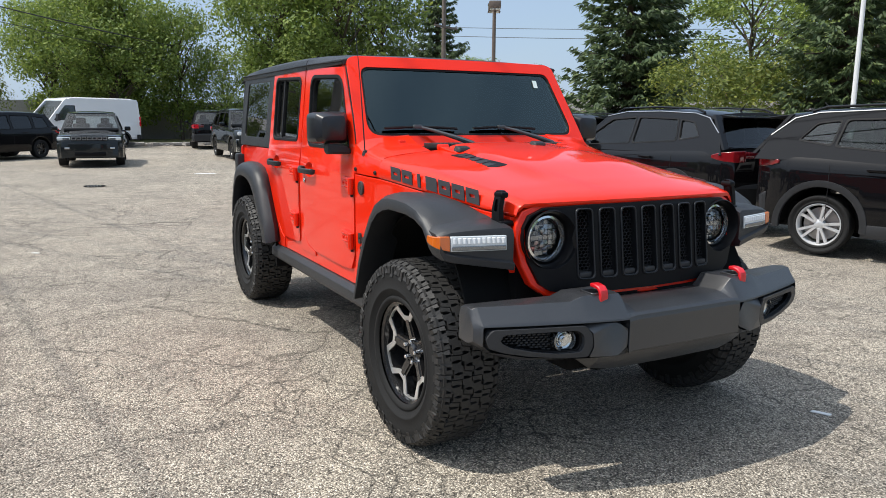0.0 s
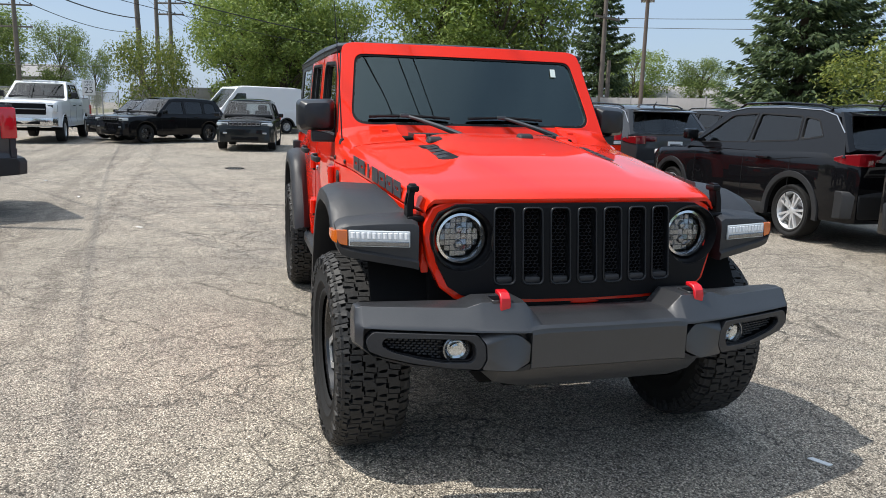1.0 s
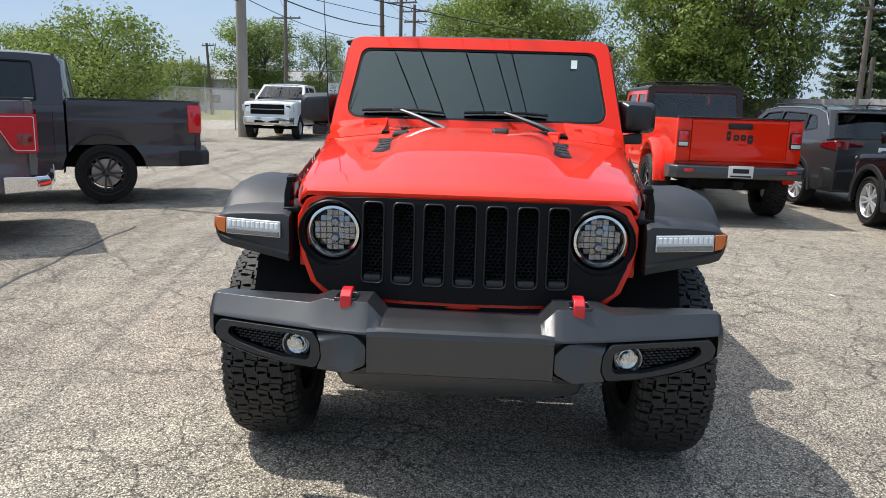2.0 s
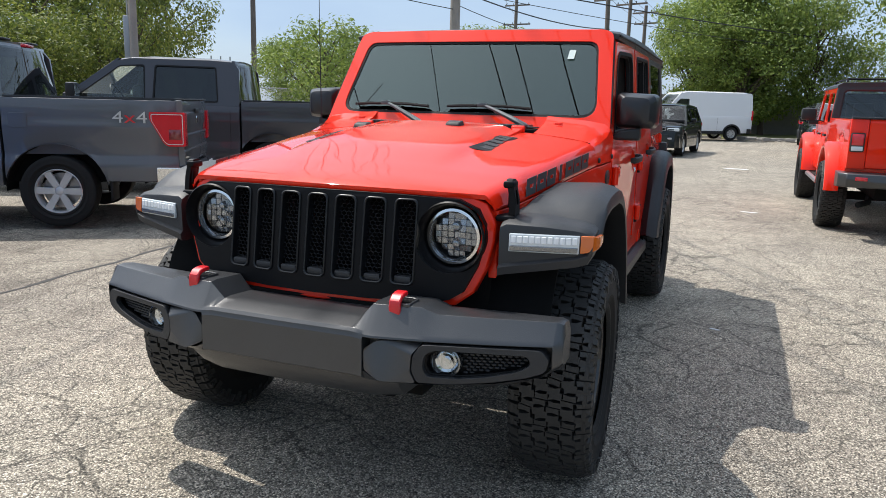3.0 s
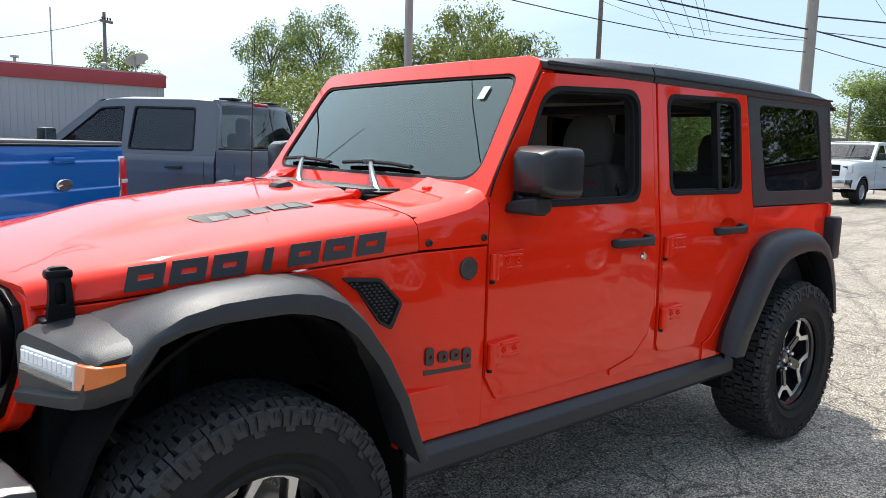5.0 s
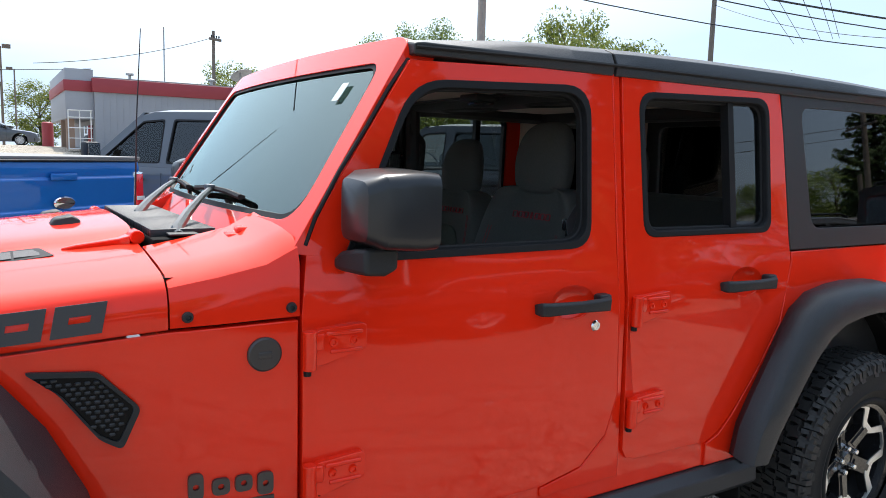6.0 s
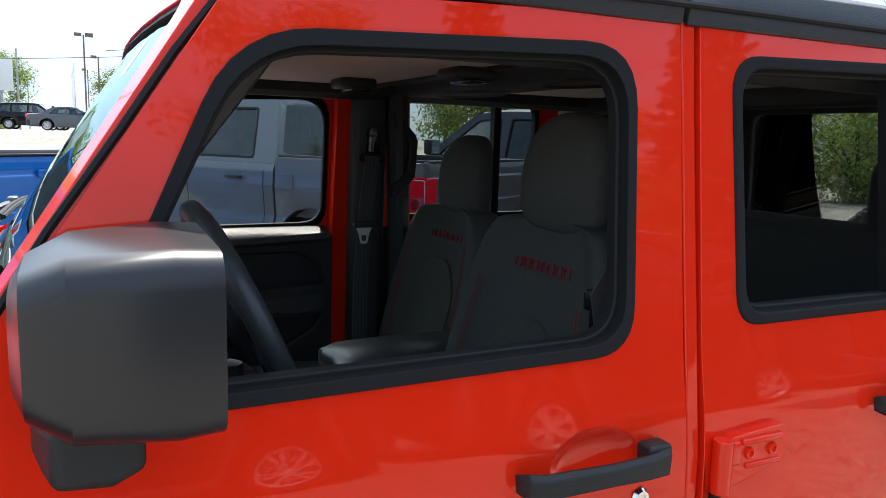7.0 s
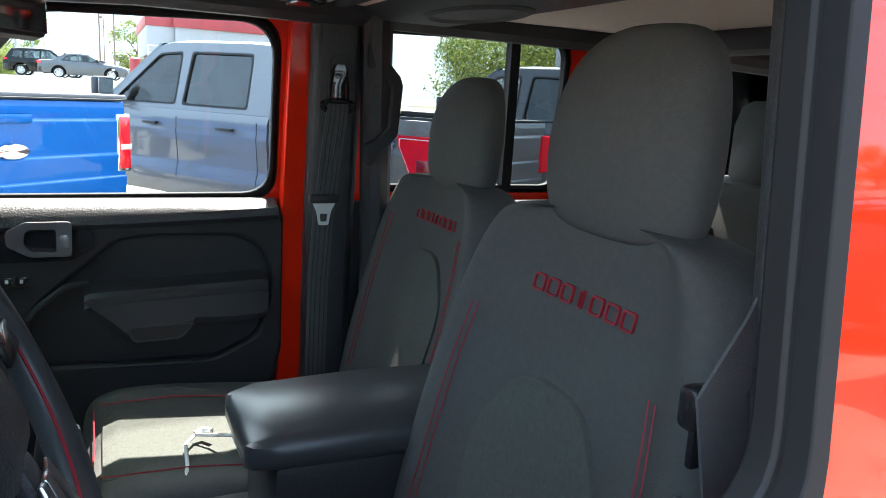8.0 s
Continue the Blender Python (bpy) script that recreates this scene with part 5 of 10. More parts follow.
for s in (1, -1):
    bx = lambda y: float(np.interp(y, BUMP_Y, BUMP_X))
    block = rpoly([(0.308, 0.577), (0.308, 0.642), (0.346, 0.671), (0.487, 0.673), (0.462, 0.640), (0.458, 0.585), (0.476, 0.549), (0.37, 0.549)], 0.010, 3)
    bez = rpoly([(0.480, 0.550), (0.462, 0.588), (0.466, 0.638), (0.492, 0.673), (0.838, 0.671), (0.862, 0.640), (0.852, 0.602), (0.80, 0.583), (0.70, 0.564), (0.58, 0.551)], 0.012, 3)
    rec = rpoly([(0.508, 0.572), (0.495, 0.600), (0.500, 0.640), (0.528, 0.657), (0.800, 0.652), (0.812, 0.625), (0.775, 0.602), (0.68, 0.580), (0.60, 0.570)], 0.014, 3)
    lay = lambda d: (lambda u, v: Vector((bx(u) + d - 0.02 * max(0, 0.60 - v), u, v)))
    part("bumper_pod", side(sheet(block, [], lambda u, v: Vector((0.787 - 0.30 * max(0.0, u - 0.36) - 1.2 * max(0.0, v - 0.645) - 0.5 * max(0.0, 0.335 - u), u, v)), (-0.06, 0, 0)), s), BUMPER, bumper, bevel=0.013, seg=3)
    part("pod_bezel", side(sheet(bez, [rec], lay(0.006), (-0.045, 0, 0)), s), FLARE, bumper, "worn grey plastic bezel", bevel=0.006)
    part("bezel_lip", side(sheet(shrink(rec, -0.003), [shrink(rec, 0.007)], lay(-0.012), (-0.035, 0, 0)), s), GRILLE, bumper, bevel=0.003)
    part("pod_recess", side(sheet(shrink(rec, 0.002), [], lay(-0.042), (-0.006, 0, 0)), s), GRILLE, bumper)
    cells = [box(bx(u) - 0.040, bx(u) - 0.030, u - 0.0072, u + 0.0072, v - 0.0036, v + 0.0036, 0.0015, 1) for u, v in ((0.612 + i * 0.0185 + (j % 2) * 0.00925, 0.580 + j * 0.0098) for i in range(11) for j in range(8)) if v > 0.578 + max(0, u - 0.62) * 0.19 and v < 0.650 and u < 0.800 - abs(v - 0.632) * 0.5]
    part("pod_mesh", side(join(*cells), s), FLARE, bumper)
    fm = pose(bx(0.55) - 0.030, 0.555, 0.613, 0, 0, -90 + 6)
    fog = part("fog_lamp", side(lathe([(0.052, -0.02), (0.048, 0.010), (0.043, 0.012), (0.040, 0.004), (0.034, -0.012), (0.02, -0.02), (0, -0.022)], 28, fm), s), LAMP_DARK, bumper, "round fog lamp")
    part("lens", side(lathe([(0.0, 0.008), (0.02, 0.006), (0.038, 0.0)], 24, fm), s), LENS, fog)
    part("reflector", side(lathe([(0.0, 0.002), (0.012, 0.003), (0.013, -0.004), (0.026, -0.002), (0.027, -0.008), (0.039, -0.004)], 24, fm), s), CHROME, fog)
    # tow hook: a red loop that stands in a slot of the raised pad
    part("hook_slot", side(sheet(rpoly([(0.615, 0.352), (0.700, 0.352), (0.700, 0.430), (0.615, 0.430)], 0.012, 3), [rpoly([(0.622, 0.360), (0.692, 0.360), (0.692, 0.422), (0.622, 0.422)], 0.010, 3)], lambda u, v: Vector((u, v, 0.781)), (0, 0, -0.012)), s), BUMPER, bumper, bevel=0.002)
    part("hook_pocket", side(box(0.620, 0.694, 0.358, 0.424, 0.766, 0.777), s), GRILLE, bumper)
    strap = ((0.708, 0.735, 0), (0.711, 0.772, 0), (0.707, 0.788, 0.35), (0.694, 0.799, 0.95), (0.672, 0.803, 1.4), (0.650, 0.803, 1.57))
    part("tow_hook", side(loft([[(x - 0.008 * math.cos(t), y, z - 0.008 * math.sin(t)) for y in (0.366, 0.404)] + [(x + 0.008 * math.cos(t), y, z + 0.008 * math.sin(t)) for y in (0.404, 0.366)] for x, z, t in strap], True, True), s), RED_HOOK, bumper, "bright red tow hook", bevel=0.004)
part("bumper_gap", box(0.50, 0.545, -0.5, 0.5, 0.60, 0.725), WELL, bumper)

# ---- mirrors, wipers, cowl grille, antenna ----
for s in (1, -1):
    mh = loft([[(x, y, z) for y, z in rpoly([(y0, z0), (y1, z0 + 0.004), (y1, z1 - 0.008), (y0, z1)], 0.03, 4)] for x, y0, y1, z0, z1 in ((-0.945, 0.82, 0.905, 1.335, 1.435), (-0.955, 0.795, 0.930, 1.318, 1.452), (-0.99, 0.770, 0.955, 1.303, 1.468), (-1.07, 0.758, 0.965, 1.298, 1.474), (-1.108, 0.760, 0.963, 1.300, 1.472))], True, True)
    mi = part("door_mirror", side(mh, s), MIRROR_SHELL, jeep, "black door mirror", sharp=0.5)
    part("mirror_arm", side(loft([[(x, y, z) for x, z in ((-0.95 - k, 1.246), (-1.00 - k, 1.242), (-1.03 - k, 1.256), (-1.03 - k, h), (-0.95 - k, h))] for y, k, h in ((0.765, 0, 1.272), (0.80, 0.0, 1.290), (0.85, 0.01, 1.300), (0.89, 0.02, 1.305))], True, True), s), PLASTIC, mi, bevel=0.016, seg=3)
    # dark tube laid on the skin, standing in for the shade of the door gap
    part("pillar_gap_line", side(tube([(-1.158, 0.712, 1.726), (-1.10, 0.722, 1.65), (-1.04, 0.734, 1.56), (-0.97, 0.746, 1.46), (-0.91, 0.758, 1.36), (-0.885, 0.762, 1.30)], 0.005, 6), s), SEAL, jeep)
    part("mirror_glass", side(box(-1.1095, -1.1085, 0.784, 0.940, 1.322, 1.450), s), CHROME, mi)
cg = part("cowl_grille", box(-0.79, -0.625, -0.46, 0.46, 1.262, 1.290, 0.008), WELL, jeep, "grey slatted cowl grille")
for k in range(34):
    y = -0.40 + k * 0.0243
    part("slat", box(-0.785, -0.63, y - 0.0075, y + 0.0075, 1.288, 1.308, 0.003), FLARE, cg)
for y0 in (0.39, -0.15):
    p = Vector((-0.695, y0, 1.304))
    tip = Vector((wx(y0 - 0.25, 1.395) + 0.030, y0 - 0.25, 1.392))
    wp = part("wiper", join(tube([p + Vector((0.0, 0.02, -0.012)), p, p.lerp(tip, 0.3) + Vector((0.004, 0, 0.004)), p.lerp(tip, 0.75) + Vector((0.004, 0, 0.004)), tip], [0.013, 0.015, 0.013, 0.009, 0.008], 8), box(tip.x - 0.010, tip.x + 0.012, tip.y - 0.035, tip.y + 0.012, tip.z - 0.008, tip.z + 0.012, 0.004)), WIPER, jeep, "black wiper arm with blade")
    c = tip
    part("blade", join(*(tube([Vector((wx(y, z) + 0.012 + o, y, z + 0.002)) for y, z in ((c.y - 0.20, 1.383), (c.y - 0.1, 1.388), (c.y, 1.390), (c.y + 0.12, 1.388), (c.y + 0.235, 1.380))], rr, 6) for o, rr in ((0.004, 0.008), (-0.004, 0.005)))), SEAL, wp)
    part("mount", box(-0.735, -0.665, y0 - 0.06, y0 + 0.065, 1.294, 1.3, 0.003), PLASTIC, wp)
for s in (1, -1):
    part("windscreen_hinge", side(join(box(-0.835, -0.775, 0.500, 0.555, 1.285, 1.308, 0.007), box(-0.845, -0.80, 0.508, 0.547, 1.30, 1.322, 0.006)), s), ORANGE, jeep, bevel=0.002)
part("aerial", join(tube([(-0.78, -0.755, 1.25), (-0.795, -0.77, 1.60), (-0.82, -0.79, 1.95)], [0.004, 0.0028, 0.0018], 6), lathe([(0, 0.03), (0.012, 0.025), (0.018, 0.0)], 12, pose(-0.78, -0.755, 1.245, 90))), PLASTIC, jeep)


# ---- other vehicles: local x ahead, y to the left, origin on the ground midway between the axles ----
def road_wheel_meshes(R, W, rim, style, face):
    tyre = make_tyre(R, W, rim, 0)[0]
    barrel = lathe([(rim, -W * 0.4), (rim - 0.02, -W * 0.2), (rim - 0.025, W * 0.2), (rim + 0.004, W * 0.40), (rim - 0.008, W * 0.42), (rim - 0.02, W * 0.34)], 40)
    hub = lathe([(0.0, W * 0.34), (0.03, W * 0.34), (0.05, W * 0.30), (0.06, W * 0.1)], 20)
    sp = []
    n, k = {"twin": (5, 2), "six": (6, 1), "many": (10, 1), "steel": (8, 1)}[style]
    for i in range(n):
        for j in range(k):
            da = (j - (k - 1) / 2) * 0.40
            wd = 0.012 if k == 2 else (0.030 if n == 6 else 0.017)
            out = [(-wd, 0.045), (wd, 0.045), (wd * 1.25, rim - 0.012), (-wd * 1.25, rim - 0.012)]
            b = sheet(out, [], lambda u, v: Vector((u, W * 0.32 + 0.012 * (v / rim), v)), (0, -0.03, 0))
            b.transform(pose(0, 0, 0, 0, math.degrees(2 * math.pi * i / n + da), 0))
            sp.append(b)
    disc = lathe([(0.0, -0.01), (rim * 0.78, -0.01), (rim * 0.78, -0.03), (0, -0.03)], 28)
    return tyre, finish("rim", barrel, face), finish("hub", hub, face), [finish("spoke", b, face) for b in sp], finish("brake_disc", disc, STEEL)


WHEELS = {}


def road_wheel(parent, x, y, R, W, rim, style, face):
    key = (R, W, rim, style, face.name)
    if key not in WHEELS:
        WHEELS[key] = road_wheel_meshes(R, W, rim, style, face)
    tyre, rm, hub, spokes, disc = WHEELS[key]
    w = part("wheel", rm, None, parent)
    w.matrix_basis = pose(x, y, R, 0, 0, 0 if y > 0 else 180) @ pose(0, 0, 0, 0, 17 * x, 0)
    part("tyre", tyre, None, w)
    part("hub", hub, None, w)
    for sp in spokes:
        part("spoke", sp, None, w)
    part("brake_disc", disc, None, w)
    return w


CREASE = ((0.004, 0.50), (0.0, 0.64), (0.003, 0.70), (0.024, 0.765), (0.026, 0.80), (0.014, 0.95), (0.005, 1.06), (0.003, 1.09), (0.010, 1.115), (0.009, 1.18))


def vehicle(name, label, m, S, group=""):
    """A car, van or pickup from its side profile."""
    v = thing(name, label, S.get("cat", "car"), m, group)
    wb, fo, ro, W, R, TW = S["wb"], S["fo"], S["ro"], S["W"], S["R"], S.get("TW", 0.225)
    xf, xr, fa, ra = wb / 2 + fo, -wb / 2 - ro, wb / 2, -wb / 2
    col = S["paint"]
    rock, Ra = S.get("rock", 0.30), R + S.get("gap", 0.065)
    top = curve(*S["top"])
    sq_f, sq_r = S.get("taper", (0.20, 0.10))

    def half(x):
        w = W
        if x > xf - 0.6:
            w -= sq_f * ((x - xf + 0.6) / 0.6) ** 2.2
        if x < xr + 0.5:
            w -= sq_r * ((xr + 0.5 - x) / 0.5) ** 2.2
        return w

    def low(x):
        z = rock
        for a in (fa, ra):
            d = abs(x - a)
            if d < Ra:
                z = max(z, R + math.sqrt(Ra * Ra - d * d) * S.get("archk", 1.0))
        if x > fa + Ra:
            z = rock + S.get("chin", 0.02) * (x - fa - Ra) / (xf - fa - Ra)
        if x < ra - Ra:
            z = rock + 0.05
        return z

    def stations(a, b):
        xs = set(span(a, b, max(3, int((b - a) / 0.22))))
        for c in (fa, ra):
            for k in span(-1, 1, 19):
                xs.add(c + Ra * math.sin(k * math.pi / 2))
            xs.update((c - Ra - 0.004, c + Ra + 0.004))
        for px, _ in S["top"]:
            xs.add(px)
        for e in (0.0, 0.04, 0.1, 0.18, 0.3):
            xs.update((a + e, b - e))
        out = []
        for x in sorted(x for x in xs if a <= x <= b):
            if not out or x - out[-1] > 0.002:
                out.append(x)
        return out

    def creased(w, zb, zmax):
        """A body side with a shelf low on the doors and a line under the handles."""
        out, z = [], zb
        for d, q in CREASE:
            z = max(z + 0.001, min(q, zmax))
            out.append((w - d, z))
        return out

    def ring(x, crown=0.03):
        w, zb, zt = half(x), low(x), top(x)
        zm = min(max(zb + 0.04, 0.58), zt - 0.2)
        sh = S.get("shoulder", 0.05)
        if S.get("crease"):
            h = [(w - 0.24, zb), (w - 0.012, zb)] + creased(w, zb, zt - 0.10) + [(w - 0.012, zt - 0.08), (w - sh, zt - 0.018), (w - sh - 0.06, zt), (w * 0.5, zt + crown * 0.7), (0.0, zt + crown)]
            return [(x, y, z) for y, z in h] + [(x, -y, z) for y, z in reversed(h[:-1])]
        h = [(w - 0.24, zb), (w - 0.012, zb), (w - 0.002, zb + 0.02), (w, max(zm, zb + 0.03)), (w - 0.004, zt - 0.20 if zt - 0.20 > zb + 0.05 else zb + 0.05), (w - 0.010, zt - 0.08), (w - sh, zt - 0.018), (w - sh - 0.06, zt), (w * 0.5, zt + crown * 0.7), (0.0, zt + crown)]
        return [(x, y, z) for y, z in h] + [(x, -y, z) for y, z in reversed(h[:-1])]

    def bed_ring(x):
        w, zb, zt = half(x), low(x), S["bed_z"]
        mid = creased(w, zb, zt - 0.10) if S.get("crease") else [(w - 0.002, zb + 0.02), (w, max(0.60, zb + 0.03)), (w - 0.004, zt - 0.24)]
        h = [(w - 0.24, zb), (w - 0.012, zb)] + mid + [(w - 0.012, zt - 0.08), (w - 0.022, zt - 0.01), (w - 0.04, zt), (w - 0.10, zt), (w - 0.11, 0.78), (0.0, 0.78)]
        return [(x, y, z) for y, z in h] + [(x, -y, z) for y, z in reversed(h[:-1])]

    cab_r = S.get("cab_r", xr)
    part("body", loft([ring(x) for x in stations(cab_r, xf)], False, True), col, v, sharp=0.6)
    if "bed_z" in S:
        be = part("bed", loft([bed_ring(x) for x in stations(xr + 0.06, cab_r - 0.03)], False, True), col, v, sharp=0.6)
        zt = S["bed_z"]
        for s in (1, -1):
            part("bed_rail", side(loft([[(x, half(x) - 0.03, zt + 0.001), (x, half(x) - 0.035, zt + 0.016), (x, half(x) - 0.095, zt + 0.016), (x, half(x) - 0.11, zt - 0.02)] for x in span(xr + 0.08, cab_r - 0.05, 8)], True, True), s), PLASTIC, be)
        part("bed_liner", join(box(xr + 0.08, cab_r - 0.05, -W + 0.12, W - 0.12, 0.785, 0.80), box(cab_r - 0.10, cab_r - 0.05, -W + 0.12, W - 0.12, 0.785, zt - 0.01)), WELL, be)
        tg = part("tailgate", loft([[(xr + a, y, z) for a, z in ((0.06, 0.66), (0.0, 0.68), (-0.012, 0.825), (0.0, 0.838), (-0.012, 0.99), (0.0, 1.003), (-0.010, zt - 0.14), (0.003, zt - 0.125), (-0.002, zt - 0.05), (0.012, zt), (0.07, zt))] for y in (-half(xr) - 0.02, -half(xr) + 0.02, 0, half(xr) - 0.02, half(xr) + 0.02)], True, True), col, v, bevel=0.006)
        part("gate_handle", box(xr - 0.028, xr - 0.008, -0.14, 0.14, zt - 0.15, zt - 0.09, 0.012), S.get("gate_handle", PLASTIC), tg)
        part("gate_cap", box(xr - 0.012, xr + 0.075, -half(xr), half(xr), zt + 0.002, zt + 0.016, 0.005), PLASTIC, tg)
        if S.get("emblem"):
            part("emblem", lathe([(0.0, 0.008), (0.075, 0.008), (0.085, 0.0)], 28, pose(xr - 0.016, 0, zt - 0.33, 0, 0, 90) @ Matrix.Diagonal((1.35, 1, 0.6, 1))), CHROME, tg)
        if S.get("cover"):
            part("tonneau", box(xr + 0.02, cab_r - 0.04, -W + 0.03, W - 0.03, zt + 0.01, zt + 0.045, 0.012), S["cover"], be)
    part("underbody", join(box(xr + 0.2, xf - 0.15, -W + 0.25, W - 0.25, rock + 0.02, rock + 0.30), box(fa - 0.1, fa + 0.1, -W + 0.2, W - 0.2, R - 0.05, R + 0.05), box(ra - 0.08, ra + 0.08, -W + 0.2, W - 0.2, R - 0.05, R + 0.05)), WELL, v)
    for a in (fa, ra):
        for s in (1, -1):
            road_wheel(v, a, s * (W - TW / 2 - 0.01), R, TW, S.get("rim", R * 0.66), S.get("style", "twin"), S.get("face", RIM_SILVER))
            part("arch_liner", side(loft([[(a + Ra * math.cos(t) * k, y, R + Ra * math.sin(t) * k) for y, k in ((W - 0.36, 0.985), (W - 0.03, 0.985), (W - 0.03, 0.99), (W - 0.36, 0.99))] for t in span(0, math.pi, 14)], True, True), s), WELL, v)
            if S.get("clad"):
                part("arch_trim", side(loft([[(a + (Ra + q) * math.cos(t), half(a) + y, max(rock, R + (Ra + q) * math.sin(t))) for q, y in ((-0.012, -0.04), (-0.012, 0.012), (0.0, 0.016), (0.055, 0.012), (0.06, -0.01))] for t in span(-0.12, math.pi + 0.12, 22)], True, True), s), S["clad"], v)
    if S.get("clad"):
        for s in (1, -1):
            part("sill_trim", side(box(ra + Ra, fa - Ra, W - 0.05, W + 0.010, rock - 0.01, rock + 0.13, 0.012), s), S["clad"], v)
    # cabin: outline (x, z), windows, half widths at belt and roof
    gh, z0, z1 = S["cabin"], S["belt"], S["roof"]
    yb, yr = W - S.get("inset", 0.07), W - S.get("tumble", 0.22)

    def yy(z):
        k = (z - z0) / (z1 - z0)
        return yb + (yr - yb) * k

    wins = [rpoly(w, S.get("wr", 0.04), 4) for w in S["windows"]]
    tints = S["tints"]
    for s in (1, -1):
        sd = part("cabin_side", side(sheet(gh, wins, lambda u, z: Vector((u, yy(z), z)), (0, -0.05, 0)), s), S.get("cabin_paint", col), v, bevel=0.006)
        for w, g in zip(wins, tints):
            part("window_pane", side(sheet(w, [], lambda u, z: Vector((u, yy(z) - 0.015, z)), (0, -0.004, 0)), s), g, sd).visible_shadow = False
            part("window_trim", side(sheet(shrink(w, -0.012), [shrink(w, 0.008)], lambda u, z: Vector((u, yy(z) + 0.004, z)), (0, -0.02, 0)), s), S.get("trim", SEAL), sd)
    # roof between the two top corners, then windscreen and rear window with frames
    (rbx, rbz), (rtx, rtz), (ftx, ftz), (fbx, fbz) = S["corners"]
    zroof = curve(*S["roofline"])
    rings = []
    for x in span(rtx, ftx, 12):
        z, w = zroof(x), yy(zroof(x)) + 0.004
        h = [(w - 0.05, z - 0.06), (w + 0.002, z - 0.05), (w - 0.012, z - 0.016), (w - 0.06, z + 0.008), (w * 0.5, z + 0.03), (0, z + 0.038)]
        rings.append([(x, y, q) for y, q in h] + [(x, -y, q) for y, q in reversed(h[:-1])])
    part("roof", loft(rings, True, True), S.get("roof_paint", col), v, sharp=0.6)
    for nm, (bx, bz), (tx, tz), g, sgn in (("windscreen", (fbx, fbz), (ftx, ftz), S.get("ws", GLASS_CAR), 1), ("rear_window", (rbx, rbz), (rtx, rtz), S.get("rw", GLASS_TINT), -1)):
        def lay(u, k, d=0.0):
            z = bz + (tz - bz) * k
            return Vector((bx + (tx - bx) * k + sgn * (0.10 * (1 - u * u) + d), u * (yy(z) + 0.002), z))
        fm = part(nm + "_frame", sheet([(-1, -0.04), (1, -0.04), (1, 1.04), (-1, 1.04)], [rpoly([(-0.92, 0.05), (0.92, 0.05), (0.90, 0.93), (-0.90, 0.93)], 0.06, 4)], lay, (-sgn * 0.04, 0, 0)), S.get("frame_paint", col) if sgn > 0 else S.get("rear_frame", col), v)
        part(nm, loft([[lay(u, k, -0.006) for u in span(-0.95, 0.95, 9)] for k in span(0.02, 0.96, 4)], False, False), g, v).visible_shadow = False
    # dark cabin floor, dash, seats, wheel
    fl = [(x, z) for x, z in ((gh[0][0] + 0.12, 0), (gh[-1][0] - 0.1, 0))]
    deck = max(top(x) for x in span(fl[0][0], fl[1][0], 6)) + 0.036
    part("cabin_floor", box(fl[0][0], fl[1][0], -yb + 0.06, yb - 0.06, deck - 0.012, deck + 0.002), CABIN, v)
    part("dashboard", box(fbx - 0.55, fbx - 0.05, -yb + 0.10, yb - 0.10, deck, deck + 0.09, 0.03), CABIN, v)
    for sx in S.get("seats", ()):
        for s in (1, -1):
            part("seat", join(box(sx - 0.14, sx, s * 0.38 - 0.24, s * 0.38 + 0.24, deck, deck + 0.22, 0.05), box(sx - 0.16, sx - 0.05, s * 0.38 - 0.12, s * 0.38 + 0.12, deck + 0.20, deck + 0.42, 0.045)), CLOTH, v)
    part("steering_wheel", tube([Vector((fbx - 0.68 + 0.10 * math.sin(t), 0.38 + 0.18 * math.cos(t), deck + 0.05 + 0.17 * math.sin(t))) for t in span(0, 2 * math.pi, 18)], 0.014, 6), CABIN, v)
    # mirrors
    mx = S.get("mirror_x", fbx - 0.28)
    for s in (1, -1):
        part("door_mirror", side(join(box(mx - 0.10, mx + 0.03, W + 0.03, W + 0.22, z0 + 0.06, z0 + S.get("mirror_h", 0.20), 0.03), box(mx - 0.04, mx + 0.02, W - 0.10, W + 0.06, z0 + 0.03, z0 + 0.08, 0.01)), s), S.get("mirror_paint", PLASTIC), v)
        if S.get("mirror_face"):
            part("mirror_glass", side(box(mx - 0.105, mx - 0.101, W + 0.045, W + 0.205, z0 + 0.075, z0 + S.get("mirror_h", 0.20) - 0.015), s), CHROME, v)
        for hx in S.get("handles", ()):
            zz = S.get("handle_z", z0 - 0.13)
            part("door_handle", side(join(box(hx - 0.11, hx + 0.11, W + 0.006, W + 0.034, zz - 0.014, zz + 0.016, 0.008), box(hx - 0.10, hx - 0.07, W - 0.02, W + 0.02, zz - 0.012, zz + 0.012), box(hx + 0.07, hx + 0.10, W - 0.02, W + 0.02, zz - 0.012, zz + 0.012)), s), S.get("handle", col), v)
        for sx in S.get("seams", ()):
            part("door_seam", side(loft([[(sx - 0.003, yv, z), (sx - 0.003, yv + 0.004, z), (sx + 0.003, yv + 0.004, z), (sx + 0.003, yv, z)] for z, yv in ([(q, W - d - 0.0015) for d, q in CREASE[1:]] if S.get("crease") else [(rock + 0.16, W - 0.003), (0.60, W - 0.0015), (top(sx) - 0.2, W - 0.006)]) + [(top(sx) - 0.08, W - 0.012)]], True, True), s), SEAL, v)
